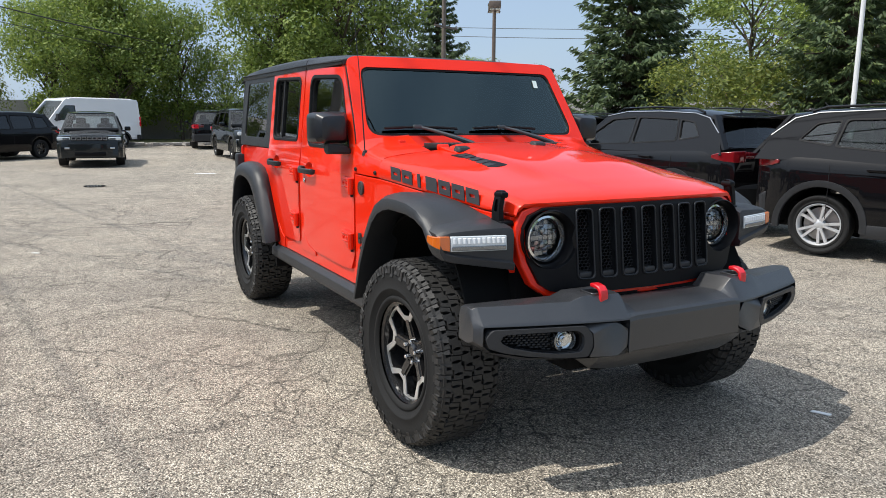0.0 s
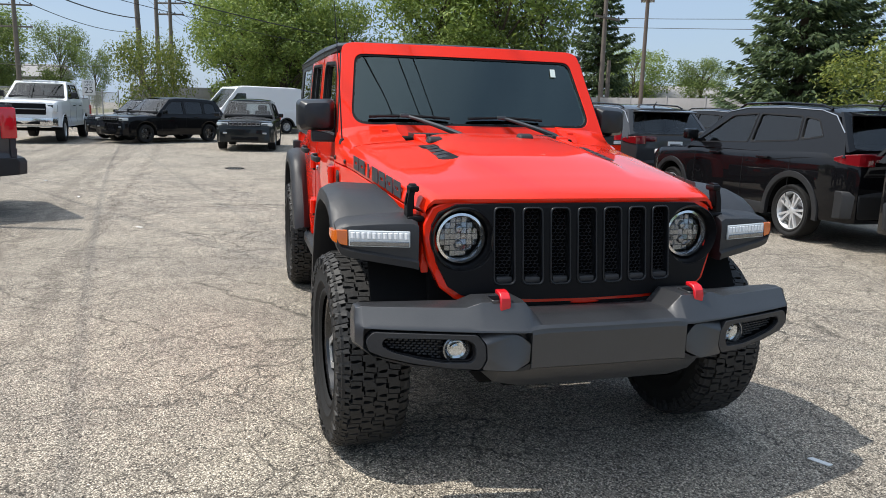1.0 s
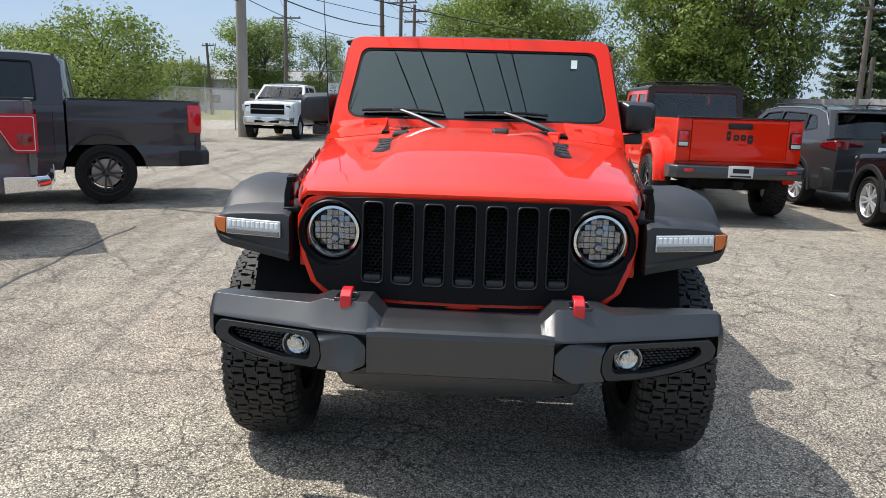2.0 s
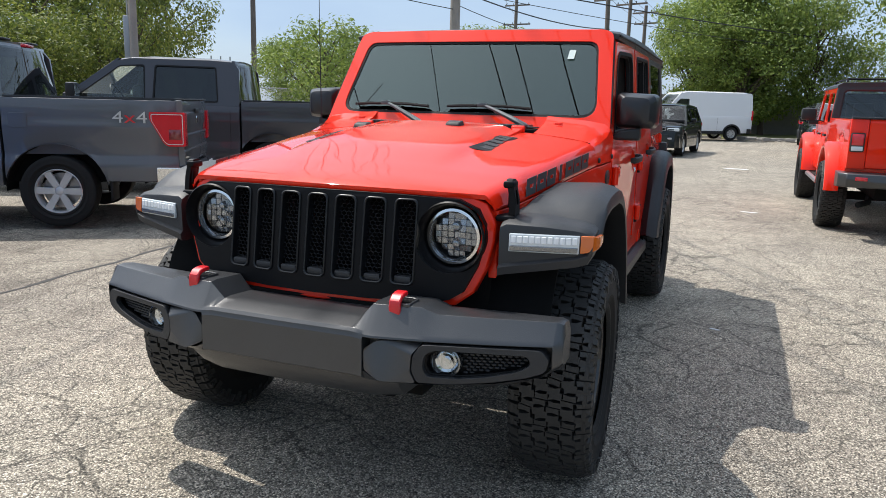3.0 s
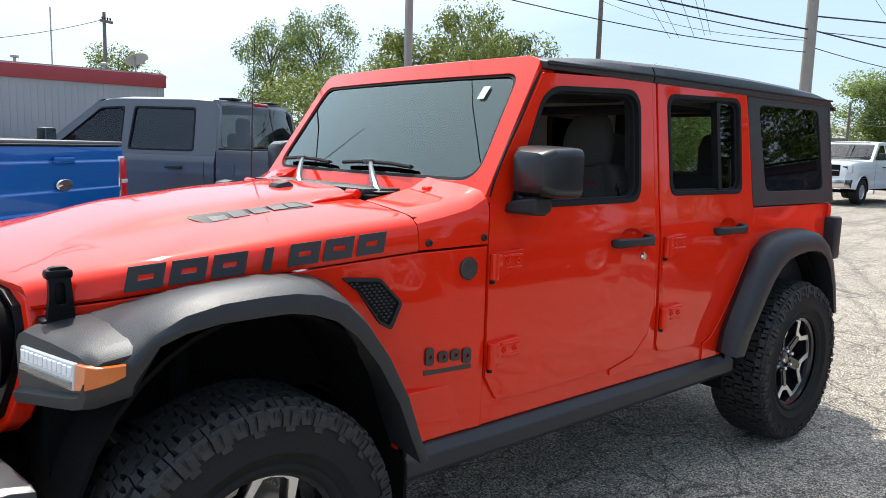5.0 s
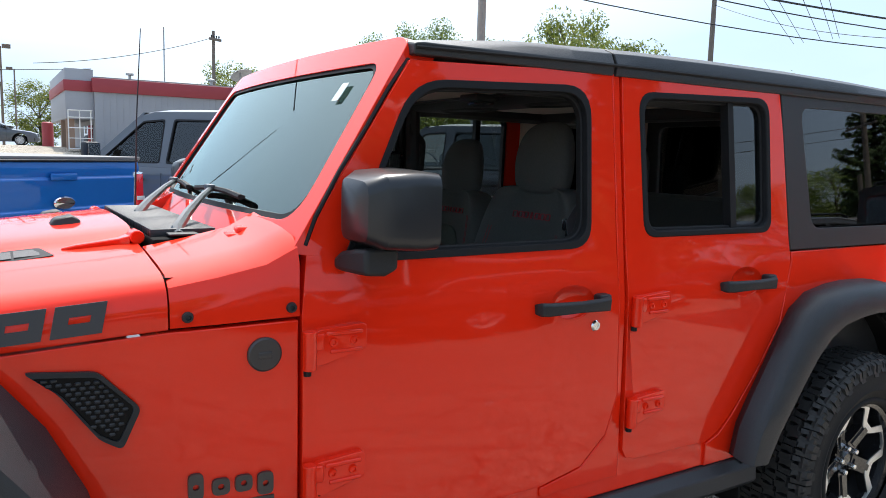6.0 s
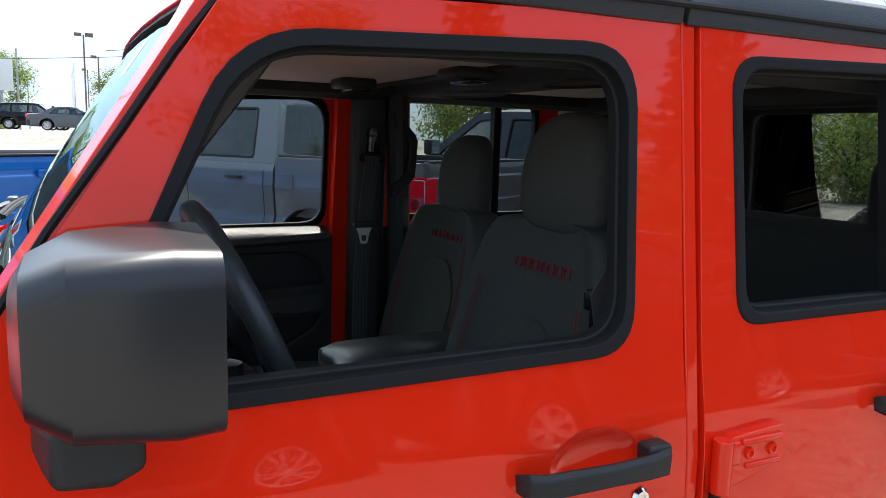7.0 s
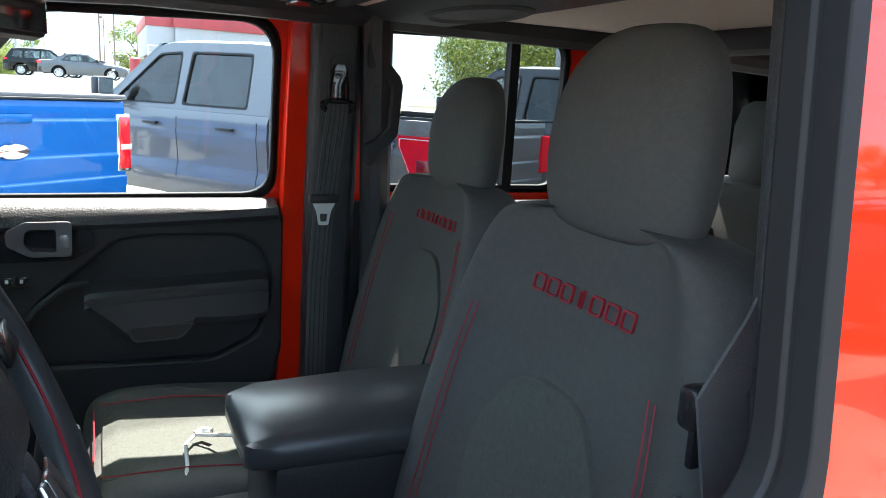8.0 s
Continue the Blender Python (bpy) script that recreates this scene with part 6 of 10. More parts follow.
    # front end
    if S.get("front"):
        F = S["front"]
        g = part("grille", box(xf - 0.03, xf + 0.012, -F["gw"], F["gw"], F["g0"], F["g1"], 0.02), F.get("gmat", GRILLE), v)
        n = F.get("slots", 0)
        for i in range(n):
            y = (i - (n - 1) / 2) * (2 * F["gw"] / n)
            part("grille_slot", join(box(xf + 0.010, xf + 0.022, y - F["gw"] / n * 0.72, y + F["gw"] / n * 0.72, F["g0"] + 0.015, F["g0"] + 0.028, 0.003), box(xf + 0.010, xf + 0.022, y - F["gw"] / n * 0.72, y + F["gw"] / n * 0.72, F["g1"] - 0.03, F["g1"] - 0.016, 0.003), box(xf + 0.010, xf + 0.022, y - F["gw"] / n * 0.78, y - F["gw"] / n * 0.66, F["g0"] + 0.015, F["g1"] - 0.016, 0.003), box(xf + 0.010, xf + 0.022, y + F["gw"] / n * 0.66, y + F["gw"] / n * 0.78, F["g0"] + 0.015, F["g1"] - 0.016, 0.003)), F.get("smat", BRIGHT), g)
        for z in F.get("bars", ()):
            part("grille_bar", box(xf + 0.005, xf + 0.024, -F["gw"] * 0.96, F["gw"] * 0.96, z - 0.012, z + 0.012, 0.006), F.get("smat", BRIGHT), g)
        for s in (1, -1):
            hw = F.get("hw", 0.13)
            hl = part("headlight", side(box(xf - 0.20, xf - F.get("hset", 0.05), F["gw"] + 0.02, F["gw"] + 0.02 + 2 * hw, F["h0"], F["h1"], 0.025, m=None), s), LENS_WHITE, v)
            part("lamp_core", side(box(xf - 0.06, xf - F.get("hset", 0.05) + 0.004, F["gw"] + 0.05, F["gw"] + 0.05 + hw, F["h0"] + 0.025, F["h1"] - 0.025, 0.01), s), LAMP_BLACK, hl)
            if "fog" in F:
                part("fog_lamp", side(box(xf - 0.06, xf + 0.012, F["gw"] - 0.04, F["gw"] + 0.20, F["fog"] - 0.03, F["fog"] + 0.03, 0.012), s), F.get("fmat", BRIGHT), v)
        bp = part("front_bumper", loft([[(xf - 0.10 - k, y, F["b0"]), (xf + F.get("bout", 0.03) - k, y, F["b0"] + 0.03), (xf + F.get("bout", 0.03) + 0.01 - k, y, (F["b0"] + F["b1"]) / 2), (xf + F.get("bout", 0.03) - k, y, F["b1"] - 0.02), (xf - 0.10 - k, y, F["b1"])] for y, k in ((-half(xf) - 0.12, 0.20), (-half(xf), 0.07), (-0.45, 0.0), (0, -0.01), (0.45, 0.0), (half(xf), 0.07), (half(xf) + 0.12, 0.20))], True, True), F.get("bmat", PLASTIC), v, bevel=0.01)
        part("air_intake", box(xf, xf + F.get("bout", 0.03) + 0.016, -0.45, 0.45, F["b0"] + 0.07, F["b0"] + 0.07 + F.get("intake", 0.10), 0.02), GRILLE, bp)
    # rear end
    if S.get("rear"):
        B = S["rear"]
        for s in (1, -1):
            if B.get("ring"):
                x1, zA, zB, yv = xr + 0.33, B["t0"], B["t1"], half(xr + 0.15)
                prof = rpoly([(xr - 0.025, zA), (xr + 0.15, zA), (xr + 0.19, zA + 0.03), (x1, zB - 0.07), (x1, zB), (xr - 0.025, zB)], 0.02, 3)
                tl = part("tail_lamp", side(sheet(prof, [], lambda u, z: Vector((u, yv + 0.036, z)), (0, -0.15, 0)), s), RED_RUBY, v, bevel=0.006)
                part("lamp_ring", side(sheet(shrink(prof, 0.020), [shrink(prof, 0.027)], lambda u, z: Vector((u, yv + 0.039, z)), (0, -0.006, 0)), s), LENS_WHITE, tl)
                part("lamp_core", side(box(xr + 0.015, xr + 0.14, yv, yv + 0.0375, zA + 0.07, (zA + zB) / 2, 0.004), s), RED_CORE, tl)
            elif B.get("side_panel"):
                wr = B.get("wrap", 0.24)
                prof = [(xr - 0.012, half(xr) - B["tw"], 0.0), (xr - 0.012, half(xr) - 0.03, 0.0)] + [(x, half(x) + 0.009, k) for x, k in ((xr + 0.012, 0.0), (xr + 0.05, 0.004), (xr + 0.12, 0.012), (xr + 0.7 * wr, 0.024), (xr + wr, 0.050))]
                tl = part("tail_lamp", side(loft([[(x, y, B["t1"] - k), (x, y, B["t0"] + k), (x + 0.03, y - 0.05, B["t0"] + k), (x + 0.03, y - 0.05, B["t1"] - k)] for x, y, k in prof], True, True), s), B.get("tmat", RED_RUBY), v, "dark red wrap-round tail lamp", bevel=0.006)
                part("lamp_core", side(loft([[(x - 0.006 * (i == 0), y + 0.003, B["t1"] - 0.035 - k), (x - 0.006 * (i == 0), y + 0.003, B["t0"] + 0.045 + k), (x + 0.02, y - 0.03, B["t0"] + 0.045 + k), (x + 0.02, y - 0.03, B["t1"] - 0.035 - k)] for i, (x, y, k) in enumerate(((xr - 0.010, half(xr) - 0.04, 0.0), (xr + 0.012, half(xr + 0.012) + 0.009, 0.0), (xr + 0.6 * wr, half(xr + 0.6 * wr) + 0.009, 0.02)))], True, True), s), RED_CORE, tl)
            else:
                tl = part("tail_lamp", side(box(xr + B.get("in", -0.02), xr + B.get("wrap", 0.24), half(xr) - B.get("tw", 0.12), half(xr + 0.15) + 0.008, B["t0"], B["t1"], 0.02), s), B.get("tmat", RED_LENS), v)
                if B.get("edge"):
                    y0, y1, zm = half(xr) - B["tw"], half(xr + 0.15) + 0.008, (B["t0"] + B["t1"]) / 2
                    part("lamp_surround", side(box(xr - 0.012, xr + B["wrap"] + 0.014, y0 - 0.014, y1 + 0.003, B["t0"] - 0.016, B["t1"] + 0.016, 0.012), s), B["edge"], tl)
                    part("reversing_lamp", side(box(xr - 0.024, xr + B["wrap"] + 0.002, y0 + 0.012, y1 + 0.003, zm - 0.05, zm - 0.01, 0.006), s), LENS_WHITE, tl)
            if B.get("band"):
                part("lamp_band", side(box(xr + B.get("in", -0.02) - 0.004, xr + B.get("wrap", 0.24) + 0.004, half(xr) - B.get("tw", 0.12) + 0.01, half(xr + 0.15) + 0.012, B["t0"] + 0.055, B["t1"] - 0.005, 0.015), s), B["band"], tl)
            if B.get("side_panel"):
                part("gate_lamp", side(box(xr - 0.015, xr + 0.05, half(xr) - B["tw"] - 0.24, half(xr) - B["tw"], B["t0"] + 0.04, B["t1"] - 0.01, 0.015), s), RED_DARK, tl)
        part("rear_bumper", loft([[(xr + 0.14 + k, y, B["b0"]), (xr - B.get("out", 0.05) + k, y, B["b0"] + 0.02), (xr - B.get("out", 0.05) - 0.01 + k, y, B["b1"] - 0.05), (xr - B.get("out", 0.05) + 0.02 + k, y, B["b1"]), (xr + 0.14 + k, y, B["b1"])] for y, k in ((-half(xr) - 0.10, 0.14), (-half(xr) + 0.02, 0.03), (-0.4, 0.0), (0, -0.01), (0.4, 0), (half(xr) - 0.02, 0.03), (half(xr) + 0.10, 0.14))], True, True), B.get("bmat", PLASTIC), v, bevel=0.01)
        if "plate" in B:
            pl = part("number_plate", box(xr - B.get("pout", 0.03) - 0.008, xr - B.get("pout", 0.03), -0.155, 0.155, B["plate"] - 0.08, B["plate"] + 0.08, 0.004), SIGN_WHITE, v, "white dealer plate")
            part("plate_bar", join(box(xr - B.get("pout", 0.03) - 0.011, xr - B.get("pout", 0.03) - 0.007, -0.11, 0.11, B["plate"] - 0.025, B["plate"] + 0.035), box(xr - B.get("pout", 0.03) - 0.011, xr - B.get("pout", 0.03) - 0.007, -0.14, 0.14, B["plate"] - 0.075, B["plate"] - 0.05)), SIGN_BLACK, pl)
    return v


# pickups
def pickup_spec(paint_mat, **kw):
    S = dict(cat="pickup truck", wb=3.68, fo=0.95, ro=1.26, W=1.0, R=0.40, TW=0.27, rock=0.46, gap=0.10, paint=paint_mat, cab_r=-1.33, bed_z=1.36, archk=0.98,
             top=[(-1.40, 1.30), (1.00, 1.30), (1.20, 1.30), (1.35, 1.29), (2.4, 1.22), (2.70, 1.16), (2.79, 1.05)],
             belt=1.30, roof=1.92, inset=0.045, tumble=0.20, shoulder=0.04,
             cabin=[(-1.33, 1.28), (-1.31, 1.80), (-1.24, 1.905), (-0.9, 1.925), (0.20, 1.93), (0.45, 1.88), (1.20, 1.31), (1.22, 1.28)],
             windows=[[(-1.02, 1.34), (-0.98, 1.82), (-0.14, 1.83), (-0.12, 1.34)], [(0.0, 1.34), (0.02, 1.83), (0.36, 1.81), (0.93, 1.38), (0.93, 1.33)]],
             tints=[DARK_TINT, GLASS_CLEAR], ws=GLASS_CLEAR, rw=DARK_TINT,
             corners=[(-1.33, 1.36), (-1.25, 1.90), (0.42, 1.895), (1.22, 1.30)], roofline=[(-1.25, 1.905), (-0.9, 1.935), (0.0, 1.945), (0.42, 1.905)],
             crease=True, seats=(-0.72, 0.28), handles=(-0.80, 0.30), handle_z=1.14, handle=PLASTIC, seams=(-0.08, 0.98, -1.20), style="six", rim=0.235, mirror_h=0.26, mirror_x=0.95, mirror_face=True,
             rear=dict(t0=0.88, t1=1.235, tw=0.10, wrap=0.26, ring=True, b0=0.50, b1=0.66, bmat=CHROME, out=0.14, plate=0.60, pout=0.15),
             front=dict(gw=0.55, g0=0.80, g1=1.10, bars=(0.95,), h0=0.92, h1=1.12, hw=0.17, b0=0.45, b1=0.76, bmat=CHROME, bout=0.08), emblem=False)
    S.update(kw)
    return S


def place(x, y, head):
    return pose(x, y, 0, 0, 0, head)


truck = vehicle("pickup_truck", "grey metallic crew-cab pickup parked on the asphalt", place(-2.79, -7.25, -58.1), pickup_spec(GREY_PAINT, tints=[GLASS_TINT, GLASS_CLEAR]))
xr_t = -3.68 / 2 - 1.26
part("third_brake_lamp", box(-1.36, -1.30, -0.13, 0.13, 1.885, 1.925, 0.012), RED_LENS, truck)
for y in (-0.42, 0.42):
    part("roof_lamp", box(-1.28, -1.08, y - 0.10, y + 0.10, 1.938, 1.965, 0.012), PLASTIC, truck)
for ch, dx, mm in (("4", -0.118, BRIGHT), ("x", 0.0, RED_HOOK), ("4", 0.118, BRIGHT)):
    lettering(ch, 0.17, pose(-2.585 - dx, 1.003, 1.17, 0, 0, 180), mm, truck, "side_mark", "four-wheel-drive lettering", 0.003, 1.35)
part("gate_emblem", lathe([(0.0, 0.006), (0.05, 0.006), (0.06, 0.0)], 24, pose(xr_t - 0.014, 0, 1.14, 0, 0, 90) @ Matrix.Diagonal((1.3, 1, 0.8, 1))), CHROME, truck)
part("fuel_flap", sheet(rpoly([(-1.42, 1.05), (-1.42, 1.20), (-1.60, 1.20), (-1.60, 1.05)], 0.03, 3), [], lambda u, v: Vector((u, 1.001, v)), (0, -0.004, 0)), GREY_PAINT, truck, bevel=0.002)
for s in (1, -1):
    part("mud_flap", side(box(-2.38, -2.35, 0.72, 0.98, 0.30, 0.55, 0.008), s), SEAL, truck)

vehicle("pickup_truck", "dark grey crew-cab pickup with black wheels", place(-6.54, -6.96, -64.3), pickup_spec(DARK_GREY_PAINT, wb=3.57, ro=1.20, style="twin", face=RIM_BLACK, R=0.41, bed_z=1.36, clad=None, rear=dict(t0=0.95, t1=1.32, tw=0.10, wrap=0.16, tmat=RED_LENS, b0=0.50, b1=0.72, bmat=PLASTIC, out=0.14)))
vehicle("pickup_truck", "bright blue pickup with a grey vinyl bed cover", place(1.28, -6.68, -47.6), pickup_spec(BLUE_PAINT, bed_z=1.375, emblem=True, cover=VINYL, gate_handle=BLUE_PAINT, rear=dict(t0=0.88, t1=1.27, tw=0.05, wrap=0.055, edge=CHROME, b0=0.48, b1=0.64, bmat=PLASTIC, out=0.16, plate=0.56, pout=0.17), seats=()))
wt = vehicle("pickup_truck", "white heavy-duty pickup with a black grille", place(-26.44, -7.87, 0.7), pickup_spec(WHITE_PAINT, wb=3.80, R=0.43, top=[(-1.40, 1.42), (1.2, 1.42), (1.35, 1.41), (2.5, 1.36), (2.75, 1.30), (2.85, 1.10)], belt=1.42, roof=2.02, rock=0.52, bed_z=1.48, cabin=[(-1.33, 1.40), (-1.31, 1.90), (-1.24, 1.995), (-0.9, 2.02), (0.20, 2.03), (0.45, 1.98), (1.20, 1.43), (1.22, 1.40)], windows=[[(-1.02, 1.46), (-0.98, 1.92), (-0.14, 1.93), (-0.12, 1.46)], [(0.0, 1.46), (0.02, 1.93), (0.36, 1.91), (0.93, 1.50), (0.93, 1.45)]], tints=[GLASS_TINT, GLASS_TINT], ws=GLASS_CAR, corners=[(-1.33, 1.48), (-1.25, 2.0), (0.42, 1.995), (1.22, 1.42)], roofline=[(-1.25, 2.0), (-0.9, 2.03), (0.0, 2.04), (0.42, 2.0)], handle_z=1.22, front=dict(gw=0.62, g0=0.92, g1=1.28, bars=(1.10,), h0=1.02, h1=1.26, hw=0.15, b0=0.55, b1=0.84, bmat=CHROME, bout=0.12, fog=0.70, fmat=LAMP_BLACK)))
for k in range(5):
    part("roof_marker", box(0.36, 0.44, -0.5 + k * 0.25 - 0.05, -0.5 + k * 0.25 + 0.05, 2.03, 2.055, 0.01), SIGN_WHITE, wt)


def suv_spec(paint_mat, **kw):
    """Compact five-door SUV."""
    S = dict(cat="car", wb=2.636, fo=0.88, ro=0.88, W=0.91, R=0.345, TW=0.225, rock=0.26, paint=paint_mat, gap=0.075, clad=PLASTIC, taper=(0.22, 0.14),
             top=[(-2.198, 0.97), (-2.175, 1.045), (-2.05, 1.085), (0.6, 1.02), (0.95, 1.0), (1.85, 0.94), (2.12, 0.86), (2.198, 0.72)],
             belt=1.05, roof=1.565, inset=0.05, tumble=0.24, shoulder=0.05,
             cabin=[(-2.06, 1.02), (-1.92, 1.29), (-1.70, 1.475), (-1.45, 1.535), (-0.8, 1.565), (-0.1, 1.56), (0.30, 1.50), (0.95, 1.03), (0.97, 1.0)],
             windows=[[(-1.62, 1.24), (-1.46, 1.42), (-1.22, 1.455), (-1.28, 1.19)], [(-1.24, 1.18), (-1.17, 1.46), (-0.40, 1.485), (-0.40, 1.125)], [(-0.34, 1.12), (-0.34, 1.485), (0.16, 1.455), (0.74, 1.10), (0.74, 1.075)]],
             tints=[GLASS_TINT, GLASS_CAR, GLASS_CLEAR], ws=GLASS_CLEAR, corners=[(-2.08, 1.10), (-1.78, 1.50), (0.28, 1.515), (0.97, 1.0)],
             roofline=[(-1.80, 1.505), (-1.4, 1.552), (-0.7, 1.580), (0.0, 1.567), (0.28, 1.52)], seats=(-1.0, 0.0), handles=(-0.78, 0.22), handle_z=0.95, seams=(-0.37, 0.72, -1.25),
             trim=SEAL, style="twin", rim=0.23, mirror_x=0.70, mirror_paint=BLACK_PAINT,
             rear=dict(t0=0.935, t1=1.07, tw=0.16, wrap=0.27, tmat=RED_CORE, side_panel=True, band=None, b0=0.34, b1=0.66, plate=0.90, out=0.03),
             front=dict(gw=0.44, g0=0.80, g1=0.90, slots=7, h0=0.79, h1=0.89, hw=0.14, b0=0.30, b1=0.62, fog=0.48))
    S.update(kw)
    return S


def suv_extras(v, S):
    """Roof rails, spoiler, rear wiper, roof edge line of bright trim."""
    zr_ = curve(*S["roofline"])
    yv = S["W"] - S["tumble"] - 0.03
    for s in (1, -1):
        part("roof_rail", side(tube([(x, yv, zr_(x) + (0.012 if x in (-1.55, 0.12) else 0.042)) for x in (-1.55, -1.40, -0.7, 0.0, 0.12)], 0.014, 8), s), BLACK_PAINT, v)
        part("roof_trim", side(tube([(x, S["W"] - S["inset"] + (S["inset"] - S["tumble"]) * (z - S["belt"]) / (S["roof"] - S["belt"]) + 0.006, z) for x, z in S["cabin"][1:-2]], 0.007, 6), s), BRIGHT, v)
    part("spoiler", loft([[(x, y, z) for x, z in ((-1.72, 1.525), (-2.02, 1.49), (-2.02, 1.47), (-1.75, 1.47))] for y in (-0.60, -0.55, 0.55, 0.60)], True, True), S["paint"], v, bevel=0.008)
    part("rear_wiper", join(tube([(-2.06, 0.0, 1.16), (-2.03, -0.12, 1.20), (-2.03, -0.28, 1.19)], 0.011, 6), box(-2.09, -2.04, -0.04, 0.04, 1.13, 1.17, 0.01)), SEAL, v)
    part("aerial", tube([(-1.55, 0.0, 1.565), (-1.63, 0.0, 1.66)], [0.016, 0.005], 6), SEAL, v)


S = suv_spec(BLACK_PAINT)
va = vehicle("compact_suv", "glossy black compact SUV with silver wheels", place(-5.63, 5.99, 179), S, "row of dark SUVs")
suv_extras(va, S)
SB = suv_spec(BLACK_PAINT, ro=0.74, taper=(0.22, 0.20))
vb = vehicle("compact_suv", "black compact SUV parked across the row", place(-1.19, 6.28, 18.0), SB, "row of dark SUVs")
suv_extras(vb, SB)
S = suv_spec(paint("charcoal_paint", (0.05, 0.052, 0.056), 0.35))
vc = vehicle("compact_suv", "charcoal compact SUV parked in the row", place(-10.59, 5.81, 186.0), S, "row of dark SUVs")
suv_extras(vc, S)
S = suv_spec(BLACK_PAINT)
for px, py, ph in ((-9.2, 9.9, 181), (-13.6, 10.4, 183)):
    suv_extras(vehicle("compact_suv", "dark compact SUV in the back row", place(px, py, ph), S, "row of dark SUVs"), S)
suv_extras(vehicle("compact_suv", "white compact SUV far back in the row", place(-19.5, 11.0, 184), suv_spec(WHITE_PAINT), "row of dark SUVs"), suv_spec(WHITE_PAINT))


def big_suv(paint_mat, **kw):
    S = suv_spec(paint_mat, wb=2.96, fo=0.92, ro=1.0, W=0.98, R=0.375, TW=0.26, rock=0.30, clad=None, taper=(0.16, 0.12),
                 top=[(-2.48, 0.99), (-2.455, 1.07), (-2.30, 1.11), (0.8, 1.07), (1.05, 1.06), (1.95, 1.04), (2.30, 0.99), (2.40, 0.80)],
                 belt=1.08, roof=1.72, inset=0.05, tumble=0.26,
                 cabin=[(-2.30, 1.06), (-2.16, 1.42), (-1.98, 1.64), (-1.6, 1.71), (-0.8, 1.735), (0.0, 1.73), (0.30, 1.67), (1.02, 1.08), (1.04, 1.05)],
                 windows=[[(-2.0, 1.18), (-1.85, 1.56), (-1.36, 1.60), (-1.36, 1.14)], [(-1.26, 1.14), (-1.24, 1.61), (-0.40, 1.63), (-0.40, 1.13)], [(-0.30, 1.13), (-0.30, 1.63), (0.18, 1.60), (0.80, 1.14), (0.80, 1.11)]],
                 tints=[GLASS_TINT, GLASS_TINT, GLASS_TINT], corners=[(-2.34, 1.12), (-2.02, 1.66), (0.28, 1.685), (1.04, 1.05)],
                 roofline=[(-2.04, 1.665), (-1.6, 1.725), (-0.7, 1.755), (0.0, 1.745), (0.28, 1.69)], handles=(-0.85, 0.25), handle_z=1.0, seams=(-0.35, 0.82, -1.32), mirror_x=0.78, trim=SEAL,
                 rear=dict(t0=0.95, t1=1.12, tw=0.18, wrap=0.25, b0=0.36, b1=0.72, plate=0.95, out=0.03, side_panel=True),
                 front=dict(gw=0.52, g0=0.86, g1=0.99, slots=7, h0=0.86, h1=0.96, hw=0.19, hset=0.04, b0=0.30, b1=0.78, bmat=paint_mat, fog=0.62, intake=0.14))
    S.update(kw)
    return S


vehicle("suv", "dark grey seven-slot SUV facing the lane", place(-22.6, -0.86, -6.0) @ Matrix.Diagonal((0.90, 0.90, 0.90, 1)), big_suv(GREEN_BLACK_PAINT))
vehicle("suv", "black three-row SUV with black wheels", place(-26.0, -3.9, -47.3) @ Matrix.Diagonal((0.90, 0.90, 0.90, 1)), big_suv(BLACK_PAINT, wb=3.04, face=RIM_BLACK, style="twin"))
vehicle("suv", "black SUV half hidden behind another", place(-27.9, -4.7, -47.3) @ Matrix.Diagonal((0.86, 0.86, 0.86, 1)), big_suv(GREEN_BLACK_PAINT, face=RIM_BLACK))
g = vehicle("suv", "dark SUV with a year marked on its windscreen", place(-24.33, 4.37, -1.0), big_suv(GREEN_BLACK_PAINT, face=RIM_BLACK, front=dict(gw=0.50, g0=0.80, g1=1.00, bars=(0.9,), h0=0.86, h1=0.98, hw=0.19, hset=0.04, b0=0.30, b1=0.74, bmat=CHROME, fog=0.55)))
lettering("21", 0.26, pose(0.52, 0.30, 1.60, 0, 0, 90) @ pose(0, 0, 0, -48), LIME, g, "year_mark", "lime green number on the glass")
vehicle("suv", "black SUV parked with its tail to the lane", place(-34.5, 5.0, 172), big_suv(BLACK_PAINT))

